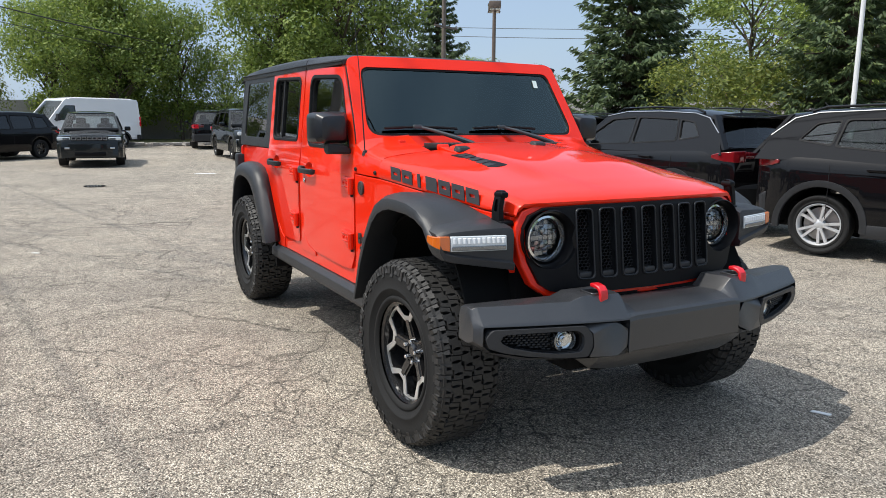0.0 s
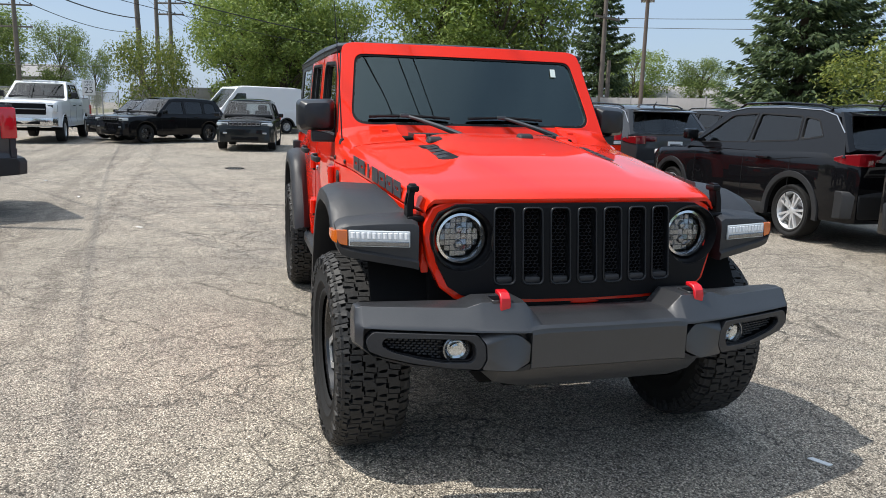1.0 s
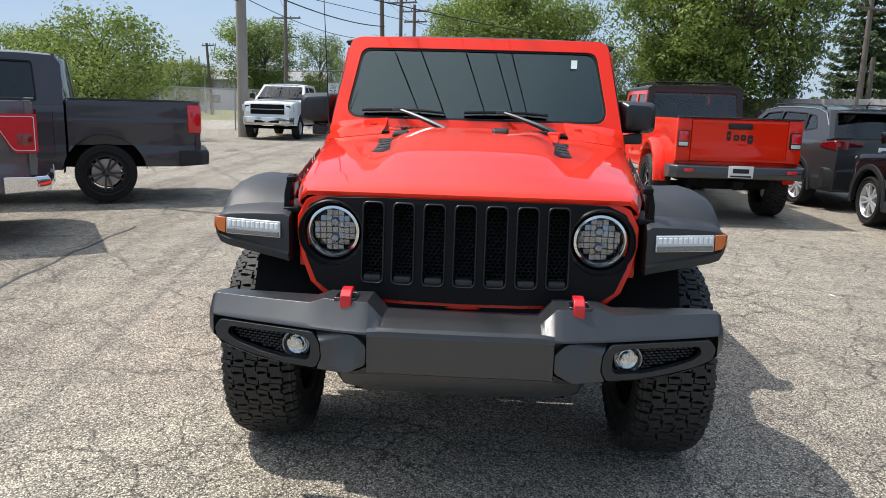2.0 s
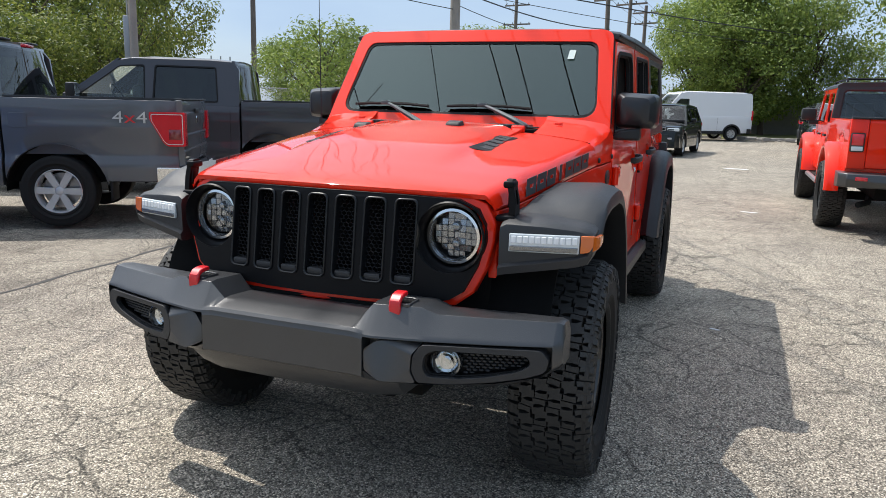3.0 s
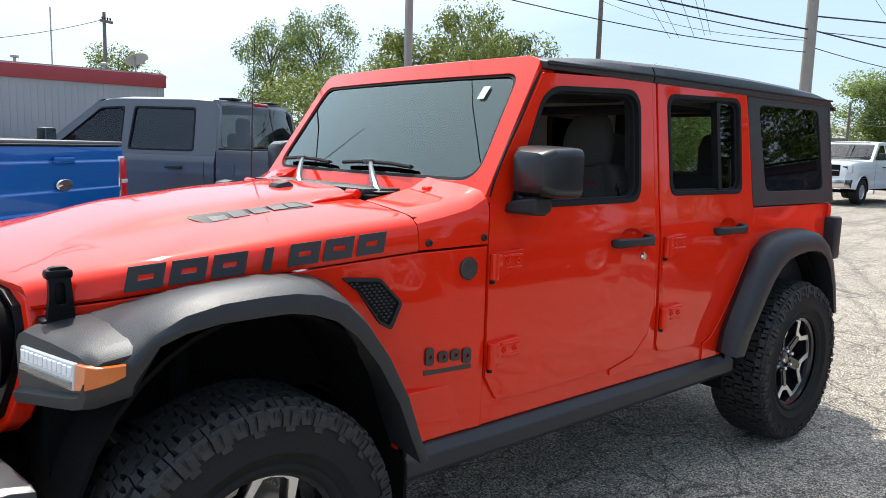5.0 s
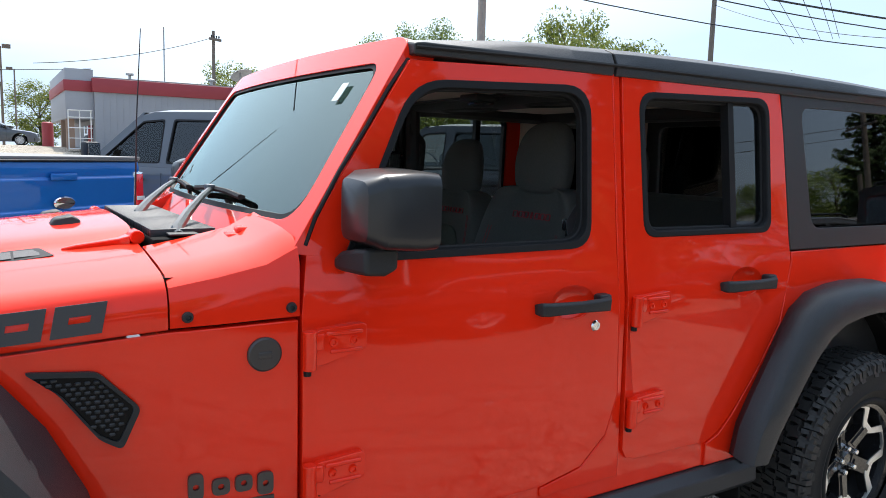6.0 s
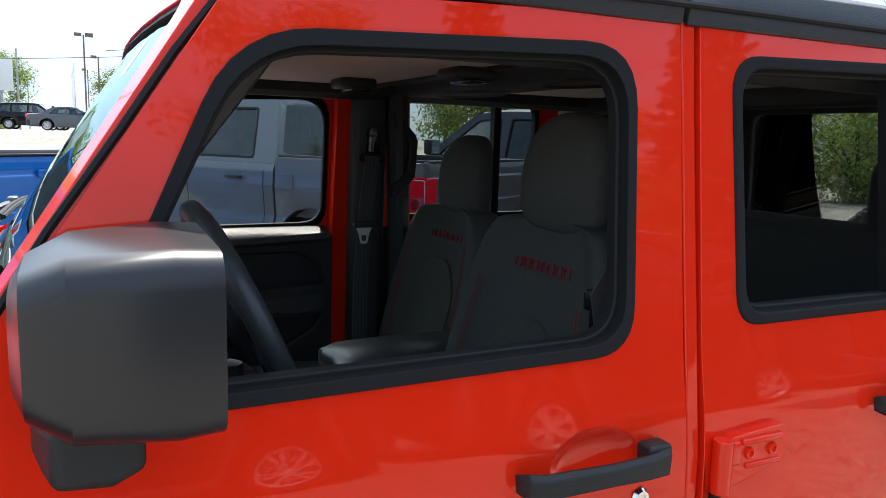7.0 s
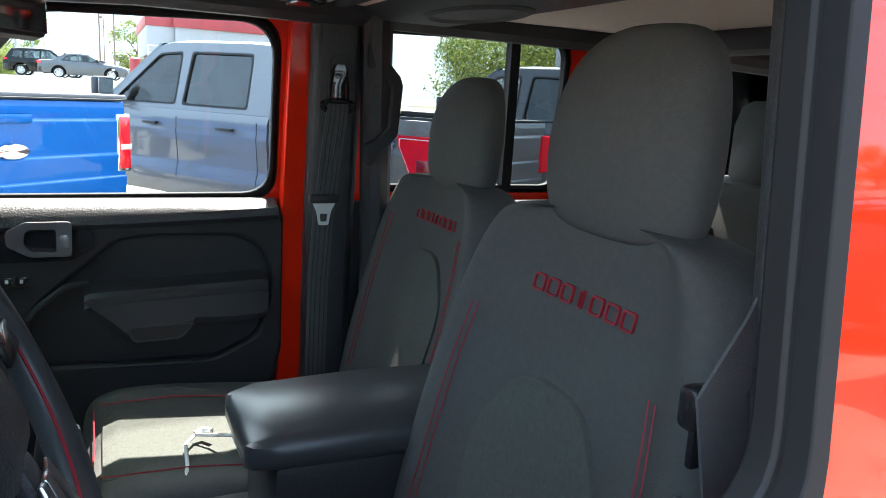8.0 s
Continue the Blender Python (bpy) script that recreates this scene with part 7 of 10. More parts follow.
# white van
vehicle("cargo_van", "long white cargo van with black lower panels", place(-35.6, -0.9, -64), dict(cat="van", wb=3.45, fo=0.95, ro=1.0, W=1.02, R=0.345, TW=0.22, rock=0.34, paint=WHITE_PAINT, gap=0.06, clad=PLASTIC, taper=(0.24, 0.06), top=[(-2.72, 1.20), (1.5, 1.20), (1.7, 1.18), (2.3, 1.08), (2.6, 0.95), (2.675, 0.7)], belt=1.20, roof=2.25, inset=0.03, tumble=0.14, shoulder=0.03,
        cabin=[(-2.72, 1.18), (-2.68, 2.15), (-2.6, 2.24), (0.5, 2.26), (0.85, 2.18), (1.70, 1.22), (1.72, 1.18)], windows=[[(0.42, 1.30), (0.42, 1.92), (0.86, 1.92), (1.42, 1.30)]], tints=[GLASS_TINT], corners=[(-2.72, 1.25), (-2.64, 2.2), (0.80, 2.2), (1.72, 1.18)], roofline=[(-2.64, 2.22), (-2.4, 2.27), (0.3, 2.28), (0.80, 2.2)], handles=(0.5,), seams=(0.38, -1.0), style="steel", rim=0.20, mirror_x=1.35, mirror_h=0.36, rw=WHITE_PAINT,
        rear=dict(t0=1.0, t1=1.45, tw=0.08, wrap=0.06, b0=0.36, b1=0.60, out=0.04), front=dict(gw=0.45, g0=0.62, g1=0.9, h0=0.85, h1=1.05, b0=0.34, b1=0.62)))


# distant saloon and SUV across the road
def saloon(paint_mat):
    return suv_spec(paint_mat, wb=2.75, fo=0.9, ro=1.1, W=0.90, R=0.32, rock=0.22, clad=None, top=[(-2.475, 0.75), (-2.42, 0.95), (-1.8, 1.0), (0.9, 0.92), (1.0, 0.92), (1.9, 0.82), (2.2, 0.72), (2.275, 0.6)], belt=0.94, roof=1.42, cabin=[(-1.75, 0.95), (-1.15, 1.30), (-0.8, 1.40), (-0.2, 1.42), (0.15, 1.38), (0.98, 0.94), (1.0, 0.9)], windows=[[(-1.25, 1.0), (-0.95, 1.27), (-0.42, 1.33), (-0.42, 0.98)], [(-0.34, 0.98), (-0.34, 1.33), (0.10, 1.30), (0.75, 0.98)]], tints=[GLASS_TINT, GLASS_CAR], corners=[(-1.80, 0.98), (-1.05, 1.38), (0.15, 1.385), (1.0, 0.9)], roofline=[(-1.05, 1.38), (-0.6, 1.42), (0.0, 1.42), (0.15, 1.39)], handles=(-0.6, 0.3), seams=(-0.38, 0.72), rear=dict(t0=0.78, t1=0.93, tw=0.25, wrap=0.2, b0=0.3, b1=0.62, out=0.03), front=dict(gw=0.4, g0=0.5, g1=0.7, h0=0.62, h1=0.75, b0=0.25, b1=0.5))


vehicle("saloon_car", "grey saloon parked across the road", pose(-0.7, -48.0, ground_z(-0.7, -48.0), 0, 0, 172), saloon(paint("slate_paint", (0.10, 0.11, 0.125), 0.4)))
vehicle("suv", "dark SUV parked across the road", pose(1.6, -54.5, ground_z(1.6, -54.5), 0, 0, 172), big_suv(BLACK_PAINT))


# ---- the orange pickup of the same family ----
def orange_pickup(m):
    v = thing("pickup_truck", "orange-red off-road pickup with black top, seen from behind", "pickup truck", m)
    wb = 3.487
    fa, ra, xr = wb / 2, -wb / 2, -wb / 2 - 1.02
    for x in (fa, ra):
        for y in (0.80, -0.80):
            big_wheel(v, x, y, 0, 40 * x + 10 * y)
    part("chassis", join(box(xr + 0.1, fa + 0.5, -0.45, 0.45, 0.46, 0.60), box(ra - 0.06, ra + 0.06, -0.7, 0.7, 0.36, 0.46, 0.02), tube([(ra + 0.4, 0.3, 0.45), (xr + 0.15, 0.5, 0.42), (xr - 0.02, 0.62, 0.40)], 0.035, 8)), WELL, v)
    # bed, open at the top
    def bed(x, zb):
        h = [(0.60, zb), (0.775, zb), (0.785, zb + 0.03), (0.785, 1.30), (0.775, 1.345), (0.70, 1.345), (0.69, 0.80), (0, 0.80)]
        return [(x, y, z) for y, z in h] + [(x, -y, z) for y, z in reversed(h[:-1])]
    arch = lambda x: 0.66 if abs(x - ra) > 0.52 else 0.42 + math.sqrt(max(0, 0.56**2 - (x - ra) ** 2))
    part("bed", loft([bed(x, max(0.66, arch(x))) for x in sorted([xr + 0.07, -0.62] + [ra + 0.52 * k for k in span(-1, 1, 13)])], False, True), ORANGE, v)
    tg = part("tailgate", loft([[(xr + a, y, z) for a, z in ((0.06, 0.80), (0.0, 0.81), (-0.01, 0.86), (-0.002, 0.90), (-0.002, 1.25), (-0.012, 1.31), (0.01, 1.35), (0.06, 1.35))] for y in (-0.60, -0.585, 0, 0.585, 0.60)], True, True), ORANGE, v, bevel=0.005)
    part("gate_handle", box(xr - 0.03, xr - 0.004, -0.15, 0.15, 1.225, 1.295, 0.015), PLASTIC, tg)
    part("gate_cap", box(xr - 0.016, xr + 0.08, -0.78, 0.78, 1.352, 1.372, 0.006), PLASTIC, tg)
    for i, (w, h, dz) in enumerate(((0.05, 0.12, 0.01), (0.066, 0.075, -0.01), (0.066, 0.075, -0.01), (0.066, 0.11, -0.03))):
        y = 0.16 - i * 0.088
        part("badge_block", sheet(rpoly([(y, 1.13 + dz - h / 2), (y - w, 1.13 + dz - h / 2), (y - w, 1.13 + dz + h / 2), (y, 1.13 + dz + h / 2)], 0.022, 3), [circle(y - w / 2, 1.13 + dz, 0.014, 8)], lambda u, z: Vector((xr - 0.008, u, z)), (0.008, 0, 0)), SIGN_BLACK, tg, "black letter-like badge block")
    for s in (1, -1):
        part("corner_panel", side(box(xr + 0.0, xr + 0.10, 0.605, 0.786, 0.80, 1.35, 0.012), s), ORANGE, v)
        tl = part("tail_lamp", side(box(xr - 0.03, xr + 0.04, 0.63, 0.775, 0.985, 1.20, 0.02), s), SIGN_BLACK, v)
        part("red_lens", side(box(xr - 0.036, xr - 0.02, 0.645, 0.762, 1.06, 1.185, 0.008), s), RED_LENS, tl)
        part("white_lens", side(box(xr - 0.036, xr - 0.02, 0.645, 0.762, 1.0, 1.05, 0.008), s), LENS_WHITE, tl)
        # orange rear flare
        part("rear_flare", side(loft([[(ra + 0.50 * math.cos(t) * k, y, 0.47 + 0.53 * math.sin(t) * k) for y, k in ((0.78, 1.12), (0.90, 1.12), (0.935, 1.06), (0.935, 0.98), (0.90, 0.96), (0.78, 1.0))] for t in span(0.05, math.pi - 0.05, 20)], True, True), s), ORANGE, v, sharp=0.8)
        part("front_flare", side(loft([[(fa - 0.02 + 0.52 * math.cos(t) * k, y, 0.47 + 0.55 * math.sin(t) * k) for y, k in ((0.70, 1.14), (0.90, 1.12), (0.935, 1.05), (0.935, 0.97), (0.90, 0.95), (0.70, 1.0))] for t in span(0.05, math.pi - 0.05, 20)], True, True), s), ORANGE, v, sharp=0.8)
        # cab sides with windows
        sidep = [(-0.58, 0.58), (-0.58, 1.30), (-0.50, 1.76), (1.05, 1.76), (1.40, 1.30), (1.42, 0.58)]
        wins = [rpoly([(-0.42, 1.28), (-0.38, 1.68), (0.18, 1.69), (0.18, 1.28)], 0.05, 4), rpoly([(0.30, 1.28), (0.30, 1.69), (0.98, 1.69), (1.20, 1.28)], 0.05, 4)]
        cs = part("cab_side", side(sheet(sidep, wins, lambda u, z: Vector((u, ydoor(z), z)), (0, -0.05, 0)), s), ORANGE, v, bevel=0.005)
        for w in wins:
            part("window_pane", side(sheet(w, [], lambda u, z: Vector((u, ydoor(z) - 0.015, z)), (0, -0.004, 0)), s), GLASS_TINT, cs).visible_shadow = False
        for hx in (-0.35, 0.42):
            part("door_handle", side(box(hx - 0.12, hx + 0.12, 0.79, 0.825, 1.09, 1.12, 0.01), s), PLASTIC, cs)
        for hx in (0.23, 1.36):
            for hz in (0.80, 1.10):
                part("hinge", side(box(hx - 0.13, hx, 0.785, 0.80, hz - 0.035, hz + 0.035, 0.008), s), ORANGE, cs)
        part("step_bar", side(join(tube([(-0.5, 0.84, 0.46), (1.1, 0.84, 0.46)], 0.035, 10), box(0.0, 0.05, 0.6, 0.84, 0.45, 0.49), box(0.9, 0.95, 0.6, 0.84, 0.45, 0.49)), s), STEEL, v)
        part("door_mirror", side(join(box(1.12, 1.26, 0.80, 1.02, 1.29, 1.48, 0.035), box(1.15, 1.25, 0.74, 0.90, 1.23, 1.30, 0.012)), s), PLASTIC, v)
        part("front_wing", side(box(1.43, 2.1, 0.45, 0.76, 1.0, 1.14, 0.03), s), ORANGE, v)
    part("hood", box(1.45, 2.16, -0.68, 0.68, 0.95, 1.22, 0.05), ORANGE, v)
    part("cab_back", sheet([(-0.785, 0.80), (0.785, 0.80), (0.785, 1.22), (-0.785, 1.22)], [], lambda u, z: Vector((-0.585, u, z)), (0.04, 0, 0)), ORANGE, v)
    part("back_frame", sheet(rpoly([(-0.778, 1.20), (0.778, 1.20), (0.72, 1.80), (-0.72, 1.80)], [0, 0, 0.08, 0.08], 5), [rpoly([(-0.66, 1.30), (0.66, 1.30), (0.625, 1.71), (-0.625, 1.71)], 0.05, 4)], lambda u, z: Vector((-0.60 + (z - 1.2) * 0.14, u, z)), (0.06, 0, 0)), HARDTOP, v, bevel=0.02)
    part("rear_window", sheet(rpoly([(-0.66, 1.30), (0.66, 1.30), (0.625, 1.71), (-0.625, 1.71)], 0.05, 4), [], lambda u, z: Vector((-0.588 + (z - 1.2) * 0.14, u, z)), (0.004, 0, 0)), GLASS_TINT, v)
    part("roof", loft([[(x, y, z) for y, z in ((-0.73, 1.75), (-0.72, 1.79), (-0.66, 1.825), (0, 1.84), (0.66, 1.825), (0.72, 1.79), (0.73, 1.75))] for x in (-0.52, -0.46, 0.3, 1.0, 1.08)], True, True), HARDTOP, v, bevel=0.004)
    for s in (1, -1):
        part("roof_bar", side(tube([(-0.40, 0.60, 1.84), (-0.38, 0.60, 1.875), (0.9, 0.60, 1.875), (0.92, 0.60, 1.84)], 0.014, 8), s), SEAL, v)
    part("cross_bar", tube([(-0.36, -0.60, 1.878), (-0.36, 0.60, 1.878)], 0.014, 8), SEAL, v)
    part("windscreen", sheet([(-0.70, 1.30), (0.70, 1.30), (0.64, 1.72), (-0.64, 1.72)], [], lambda u, z: Vector((1.42 - (z - 1.28) * 0.66, u, z)), (0.004, 0, 0)), GLASS_WS, v)
    part("dashboard", box(1.0, 1.4, -0.70, 0.70, 0.9, 1.28, 0.03), CABIN, v)
    for sx in (-0.3, 0.5):
        for s in (1, -1):
            part("seat", join(box(sx - 0.12, sx + 0.02, s * 0.36 - 0.24, s * 0.36 + 0.24, 0.7, 1.36, 0.05), box(sx - 0.14, sx - 0.04, s * 0.36 - 0.13, s * 0.36 + 0.13, 1.34, 1.56, 0.045)), CLOTH, v)
    bp = part("rear_bumper", loft([[(xr + 0.12 + k, y, 0.58), (xr - 0.14 + k, y, 0.60), (xr - 0.17 + k, y, 0.66 + h), (xr - 0.15 + k, y, 0.755), (xr + 0.12 + k, y, 0.765)] for y, k, h in ((-0.86, 0.12, 0.03), (-0.78, 0.02, 0.03), (-0.45, 0, 0), (0, 0, 0), (0.45, 0, 0), (0.78, 0.02, 0.03), (0.86, 0.12, 0.03))], True, True), BUMPER, v, bevel=0.012)
    for s in (1, -1):
        part("reflector", side(box(xr - 0.185, xr - 0.16, 0.58, 0.70, 0.68, 0.72, 0.005), s), RED_LENS, bp)
    part("hitch", box(xr - 0.16, xr + 0.1, -0.06, 0.06, 0.46, 0.57, 0.01), WELL, bp)
    pl = part("number_plate", box(xr - 0.19, xr - 0.182, -0.155, 0.155, 0.62, 0.77, 0.004), SIGN_WHITE, bp, "white dealer plate")
    part("plate_bar", join(box(xr - 0.194, xr - 0.189, -0.10, 0.10, 0.68, 0.735), box(xr - 0.194, xr - 0.189, -0.13, 0.13, 0.63, 0.65)), SIGN_BLACK, pl)
    return v


orange_pickup(place(-9.44, 3.29, 180.0))


# ---- trees ----
def leaf_mesh(name, centres, per, spread, size, material, seed, droop=0.0):
    """Many small folded leaves scattered about centres (x, y, z, radius)."""
    rng = np.random.default_rng(seed)
    cs = np.repeat(np.array(centres, float), per, axis=0)
    n = len(cs)
    d = rng.normal(size=(n, 3))
    d /= np.linalg.norm(d, axis=1)[:, None]
    p = cs[:, :3] + d * (cs[:, 3] * spread * rng.uniform(0.25, 1.0, n) ** 0.6)[:, None] * np.array([1, 1, 0.8])
    # leaf faces turn mostly outwards and up
    c = d * 0.9 + rng.normal(size=(n, 3)) * 0.55 + np.array([0, 0, 0.45])
    c /= np.linalg.norm(c, axis=1)[:, None]
    a = np.cross(c, rng.normal(size=(n, 3)))
    a[:, 2] -= droop
    a /= np.linalg.norm(a, axis=1)[:, None]
    b = np.cross(c, a)
    b /= np.linalg.norm(b, axis=1)[:, None]
    s = (size * rng.uniform(0.6, 1.3, n))[:, None]
    v = np.stack([p - a * s, p + b * s * 0.45 + c * s * 0.12, p + a * s, p - b * s * 0.45 + c * s * 0.12], 1).reshape(-1, 3)
    i = np.arange(n)[:, None] * 4
    f = np.concatenate([i + [0, 1, 2], i + [0, 2, 3]])
    me = bpy.data.meshes.new(name)
    me.from_pydata(v.tolist(), [], f.tolist())
    me.materials.append(material)
    return me


def tree_meshes(h, w, seed, material, base=0.18, per=95, clumps=64, size=0.17, trunk=0.16):
    """Trunk with limbs, and a crown of leafy clumps round the limbs' ends."""
    rnd = random.Random(seed)
    limbs, cen = [], []
    tops = [(0, 0, h * k) for k in span(0, 0.8, 6)]
    limbs.append(tube([(rnd.uniform(-0.1, 0.1) * (z > 0), rnd.uniform(-0.1, 0.1) * (z > 0), z) for _, _, z in tops], [trunk * (1.25 - k * 0.21) for k in range(6)], 8))
    for k in range(clumps):
        u = rnd.random()
        z = h * (base + (1 - base) * u ** 0.85)
        prof = math.sin(math.pi * min(1.0, 0.12 + 0.86 * (1 - u) ** 0.75)) ** 0.7
        r = w * 0.5 * prof * rnd.uniform(0.45, 1.0)
        a = rnd.uniform(0, 2 * math.pi)
        p = (r * math.cos(a), r * math.sin(a), z)
        cen.append((*p, w * rnd.uniform(0.10, 0.19)))
        if k % 3 == 0:
            z0 = max(h * 0.12, z - r * 0.7 - h * 0.08)
            q = Vector((0, 0, z0)).lerp(Vector(p), 0.5) + Vector((0, 0, 0.05 * h))
            limbs.append(tube([(0, 0, z0), q, p], [trunk * 0.45, trunk * 0.25, trunk * 0.08], 5))
    return finish("trunk", join(*limbs), BARK), leaf_mesh("crown", cen, per, 1.15, size, material, seed)


def spruce_meshes(h, w, seed):
    """Straight trunk, tiers of sagging boughs, each hung with sprays of needles."""
    rnd = random.Random(seed)
    rng = np.random.default_rng(seed)
    limbs = [tube([(0, 0, z) for z in span(0, h, 5)], [0.22, 0.18, 0.13, 0.08, 0.02], 8)]
    pos, way = [], []
    z = h * 0.05
    while z < h * 0.985:
        k = 1 - z / h
        r = w * 0.5 * (k ** 0.85) * rnd.uniform(0.82, 1.08) + 0.12
        n = max(5, int(15 * k + 5))
        for i in range(n):
            a = 2 * math.pi * (i + rnd.random() * 0.8) / n
            rr = r * rnd.uniform(0.6, 1.12)
            out = np.array((math.cos(a), math.sin(a), 0.0))
            bough = lambda t: out * (rr * t) + np.array((0, 0, z - 0.20 * rr * math.sin(t * 2.4) + 0.10 * rr * t * t))
            limbs.append(tube([tuple(bough(t)) for t in (0.0, 0.35, 0.7, 1.0)], [0.03, 0.02, 0.012, 0.005], 4))
            m = int(26 + 30 * rr)
            t = rng.uniform(0.12, 1.0, m) ** 0.75
            p = np.array([bough(x) for x in t])
            side_way = np.cross(out, (0, 0, 1.0))
            sp = rng.uniform(-1, 1, m)
            wd = 0.30 * rr * (1.05 - t) + 0.10
            p += side_way * (sp * wd)[:, None] + rng.normal(size=(m, 3)) * 0.03
            p[:, 2] -= 0.10 * np.abs(sp) * rr * 0.4
            d = out * 0.8 + side_way * (sp * 0.7)[:, None] + np.array((0, 0, -0.42)) + rng.normal(size=(m, 3)) * 0.22
            pos.append(p)
            way.append(d)
        z += h * 0.034 * rnd.uniform(0.8, 1.25)
    p, a = np.concatenate(pos), np.concatenate(way)
    n = len(p)
    a /= np.linalg.norm(a, axis=1)[:, None]
    b = np.cross(a, rng.normal(size=(n, 3)) * 0.6 + np.array((0, 0, 1.0)))
    b /= np.linalg.norm(b, axis=1)[:, None]
    ln = rng.uniform(0.14, 0.30, n)[:, None]
    wd = rng.uniform(0.035, 0.075, n)[:, None]
    v = np.stack([p - a * ln * 0.4, p + b * wd, p + a * ln, p - b * wd], 1).reshape(-1, 3)
    q = np.arange(n)[:, None] * 4
    me = bpy.data.meshes.new("needles")
    me.from_pydata(v.tolist(), [], np.concatenate([q + [0, 1, 2], q + [0, 2, 3]]).tolist())
    me.materials.append(NEEDLE)
    return finish("trunk", join(*limbs), BARK), me


KINDS = {
    "green": [tree_meshes(9, 7.0, s, LEAF, clumps=95, per=135, base=0.17, size=0.125) for s in (1, 2, 3)],
    "yellow": [tree_meshes(8, 5.5, s, LEAF_YELLOW, clumps=70, per=120, size=0.12) for s in (11, 12)],
    "dark": [tree_meshes(11, 7, s, LEAF_DARK, clumps=95, per=125, base=0.2, size=0.13) for s in (21, 22)],
    "bush": [tree_meshes(4, 4.6, s, LEAF, base=0.04, clumps=85, per=140, size=0.075, trunk=0.07) for s in (31, 32)],
    "lime": [tree_meshes(4, 5.0, s, LEAF_YELLOW, base=0.04, clumps=80, per=140, size=0.08, trunk=0.07) for s in (41,)],
    "spruce": [spruce_meshes(12, 7.5, s) for s in (51, 52)],
}
WORDS = {"green": ("tree", "leafy green broadleaf tree in full summer crown"), "yellow": ("tree", "thin yellow-green tree with an open crown"), "dark": ("tree", "tall dark green tree behind the lot"), "bush": ("bush", "dense green bush spreading from the ground"), "lime": ("bush", "light yellow-green bush by the fence"), "spruce": ("spruce", "dark spruce with drooping boughs")}
SIZE = {"green": 9, "yellow": 8, "dark": 11, "bush": 4, "lime": 4, "spruce": 12}
rt = random.Random(9)


def tree(kind, x, y, h, wide=1.0):
    n, lab = WORDS[kind]
    i = rt.randrange(len(KINDS[kind]))
    k = h / SIZE[kind]
    t = thing(n, lab, n, Matrix.Translation((x, y, 0)) @ pose(0, 0, 0, 0, 0, rt.uniform(0, 360)) @ Matrix.Diagonal((k * wide, k * wide, k, 1)), "trees round the lot")
    trunk, crown = KINDS[kind][i]
    part("trunk", trunk, None, t)
    part("crown", crown, None, t)


for k, (x, y, h, w) in enumerate(((-43, -0.2, 8.0, 1.0), (-43.5, 2.6, 8.4, 1.0), (-43, 5.0, 7.4, 0.75), (-46, 1.0, 8.4, 1.1), (-44, 11.3, 10.0, 1.0), (-43, 14.8, 11.5, 1.15), (-42.5, 17.6, 11.5, 0.75), (-49, 13.5, 12.0, 1.0), (-46, -1.5, 7.6, 0.9), (-42, 1.5, 6.0, 1.2), (-42, 12.5, 6.0, 1.2))):
    tree("dark" if k == 6 else "green", x, y, h, w)
for a in (("lime", -39.5, -5.6, 4.5, 0.75), ("spruce", -50, 25.5, 15, 0.8), ("green", -56, 32, 6.6, 1.3), ("dark", -52, 36, 6, 1.3), ("green", -58, 40, 4.6, 1.4),
          ("spruce", -22.0, 20.0, 12.5, 1.0), ("spruce", -27.5, 27.0, 12.0, 0.9), ("spruce", -13.0, 21.5, 12.0, 0.9), ("lime", -16.0, 19.2, 3.6, 1.2), ("green", -29, 36, 9.5, 1.2), ("green", -22, 36, 9, 1.2), ("dark", -8, 28, 11, 1.2), ("green", -17.5, 30, 8, 1.1),
          ("dark", -66, -20.5, 8.0, 1.1), ("green", -68, -22, 8.4, 1.3), ("green", -62, -27, 4.6, 1.2), ("dark", -60, -11.8, 5.2, 0.7), ("green", -58, -34, 6, 1.3), ("dark", -74, -30, 5.0, 1.3),
          ("bush", -42.5, 7.4, 4.6, 0.9), ("dark", -64, -15.0, 7.2, 0.9), ("bush", -21.6, -12.9, 3.9, 1.05), ("bush", -24.5, -13.6, 3.2, 0.9), ("green", -42, -28, 5.2, 1.1),
          ("yellow", -22.8, -28.5, 6.9, 1.0), ("yellow", -26.5, -28.2, 8.6, 0.75), ("yellow", -30.5, -28.0, 7.6, 0.9), ("yellow", -26, -31, 7.0, 1.2), ("lime", -22.8, -25.0, 4.6, 1.1),
          ("dark", -27.6, -53, 10.6, 0.85), ("dark", -31.6, -52, 12.2, 0.75), ("dark", -37, -51, 8.0, 0.9), ("lime", -15.5, -24.0, 4.2, 1.1), ("lime", -18.5, -24.5, 3.9, 1.1), ("yellow", -16.5, -55, 7.5, 1.0), ("yellow", -21, -21.0, 6.2, 0.7),
          ("green", 6.3, -78, 8, 1.1), ("green", 12, -76, 9, 1.2), ("green", 17, -80, 8.5, 1.3), ("yellow", -5, -84, 7.5, 1.2), ("lime", 6.5, -66, 3.4, 1.1), ("lime", 11.5, -66, 2.8, 1.1), ("green", 24, -60, 7, 1.2),
          # unseen trees behind the camera, added to close the surroundings for reflections
          ("green", 30, 30, 10, 1.2), ("dark", 45, -10, 11, 1.3), ("green", 40, 12, 10, 1.3), ("green", 20, 40, 10, 1.2), ("green", 5, 42, 10, 1.2), ("dark", 38, -35, 10, 1.2)):
    tree(*a)


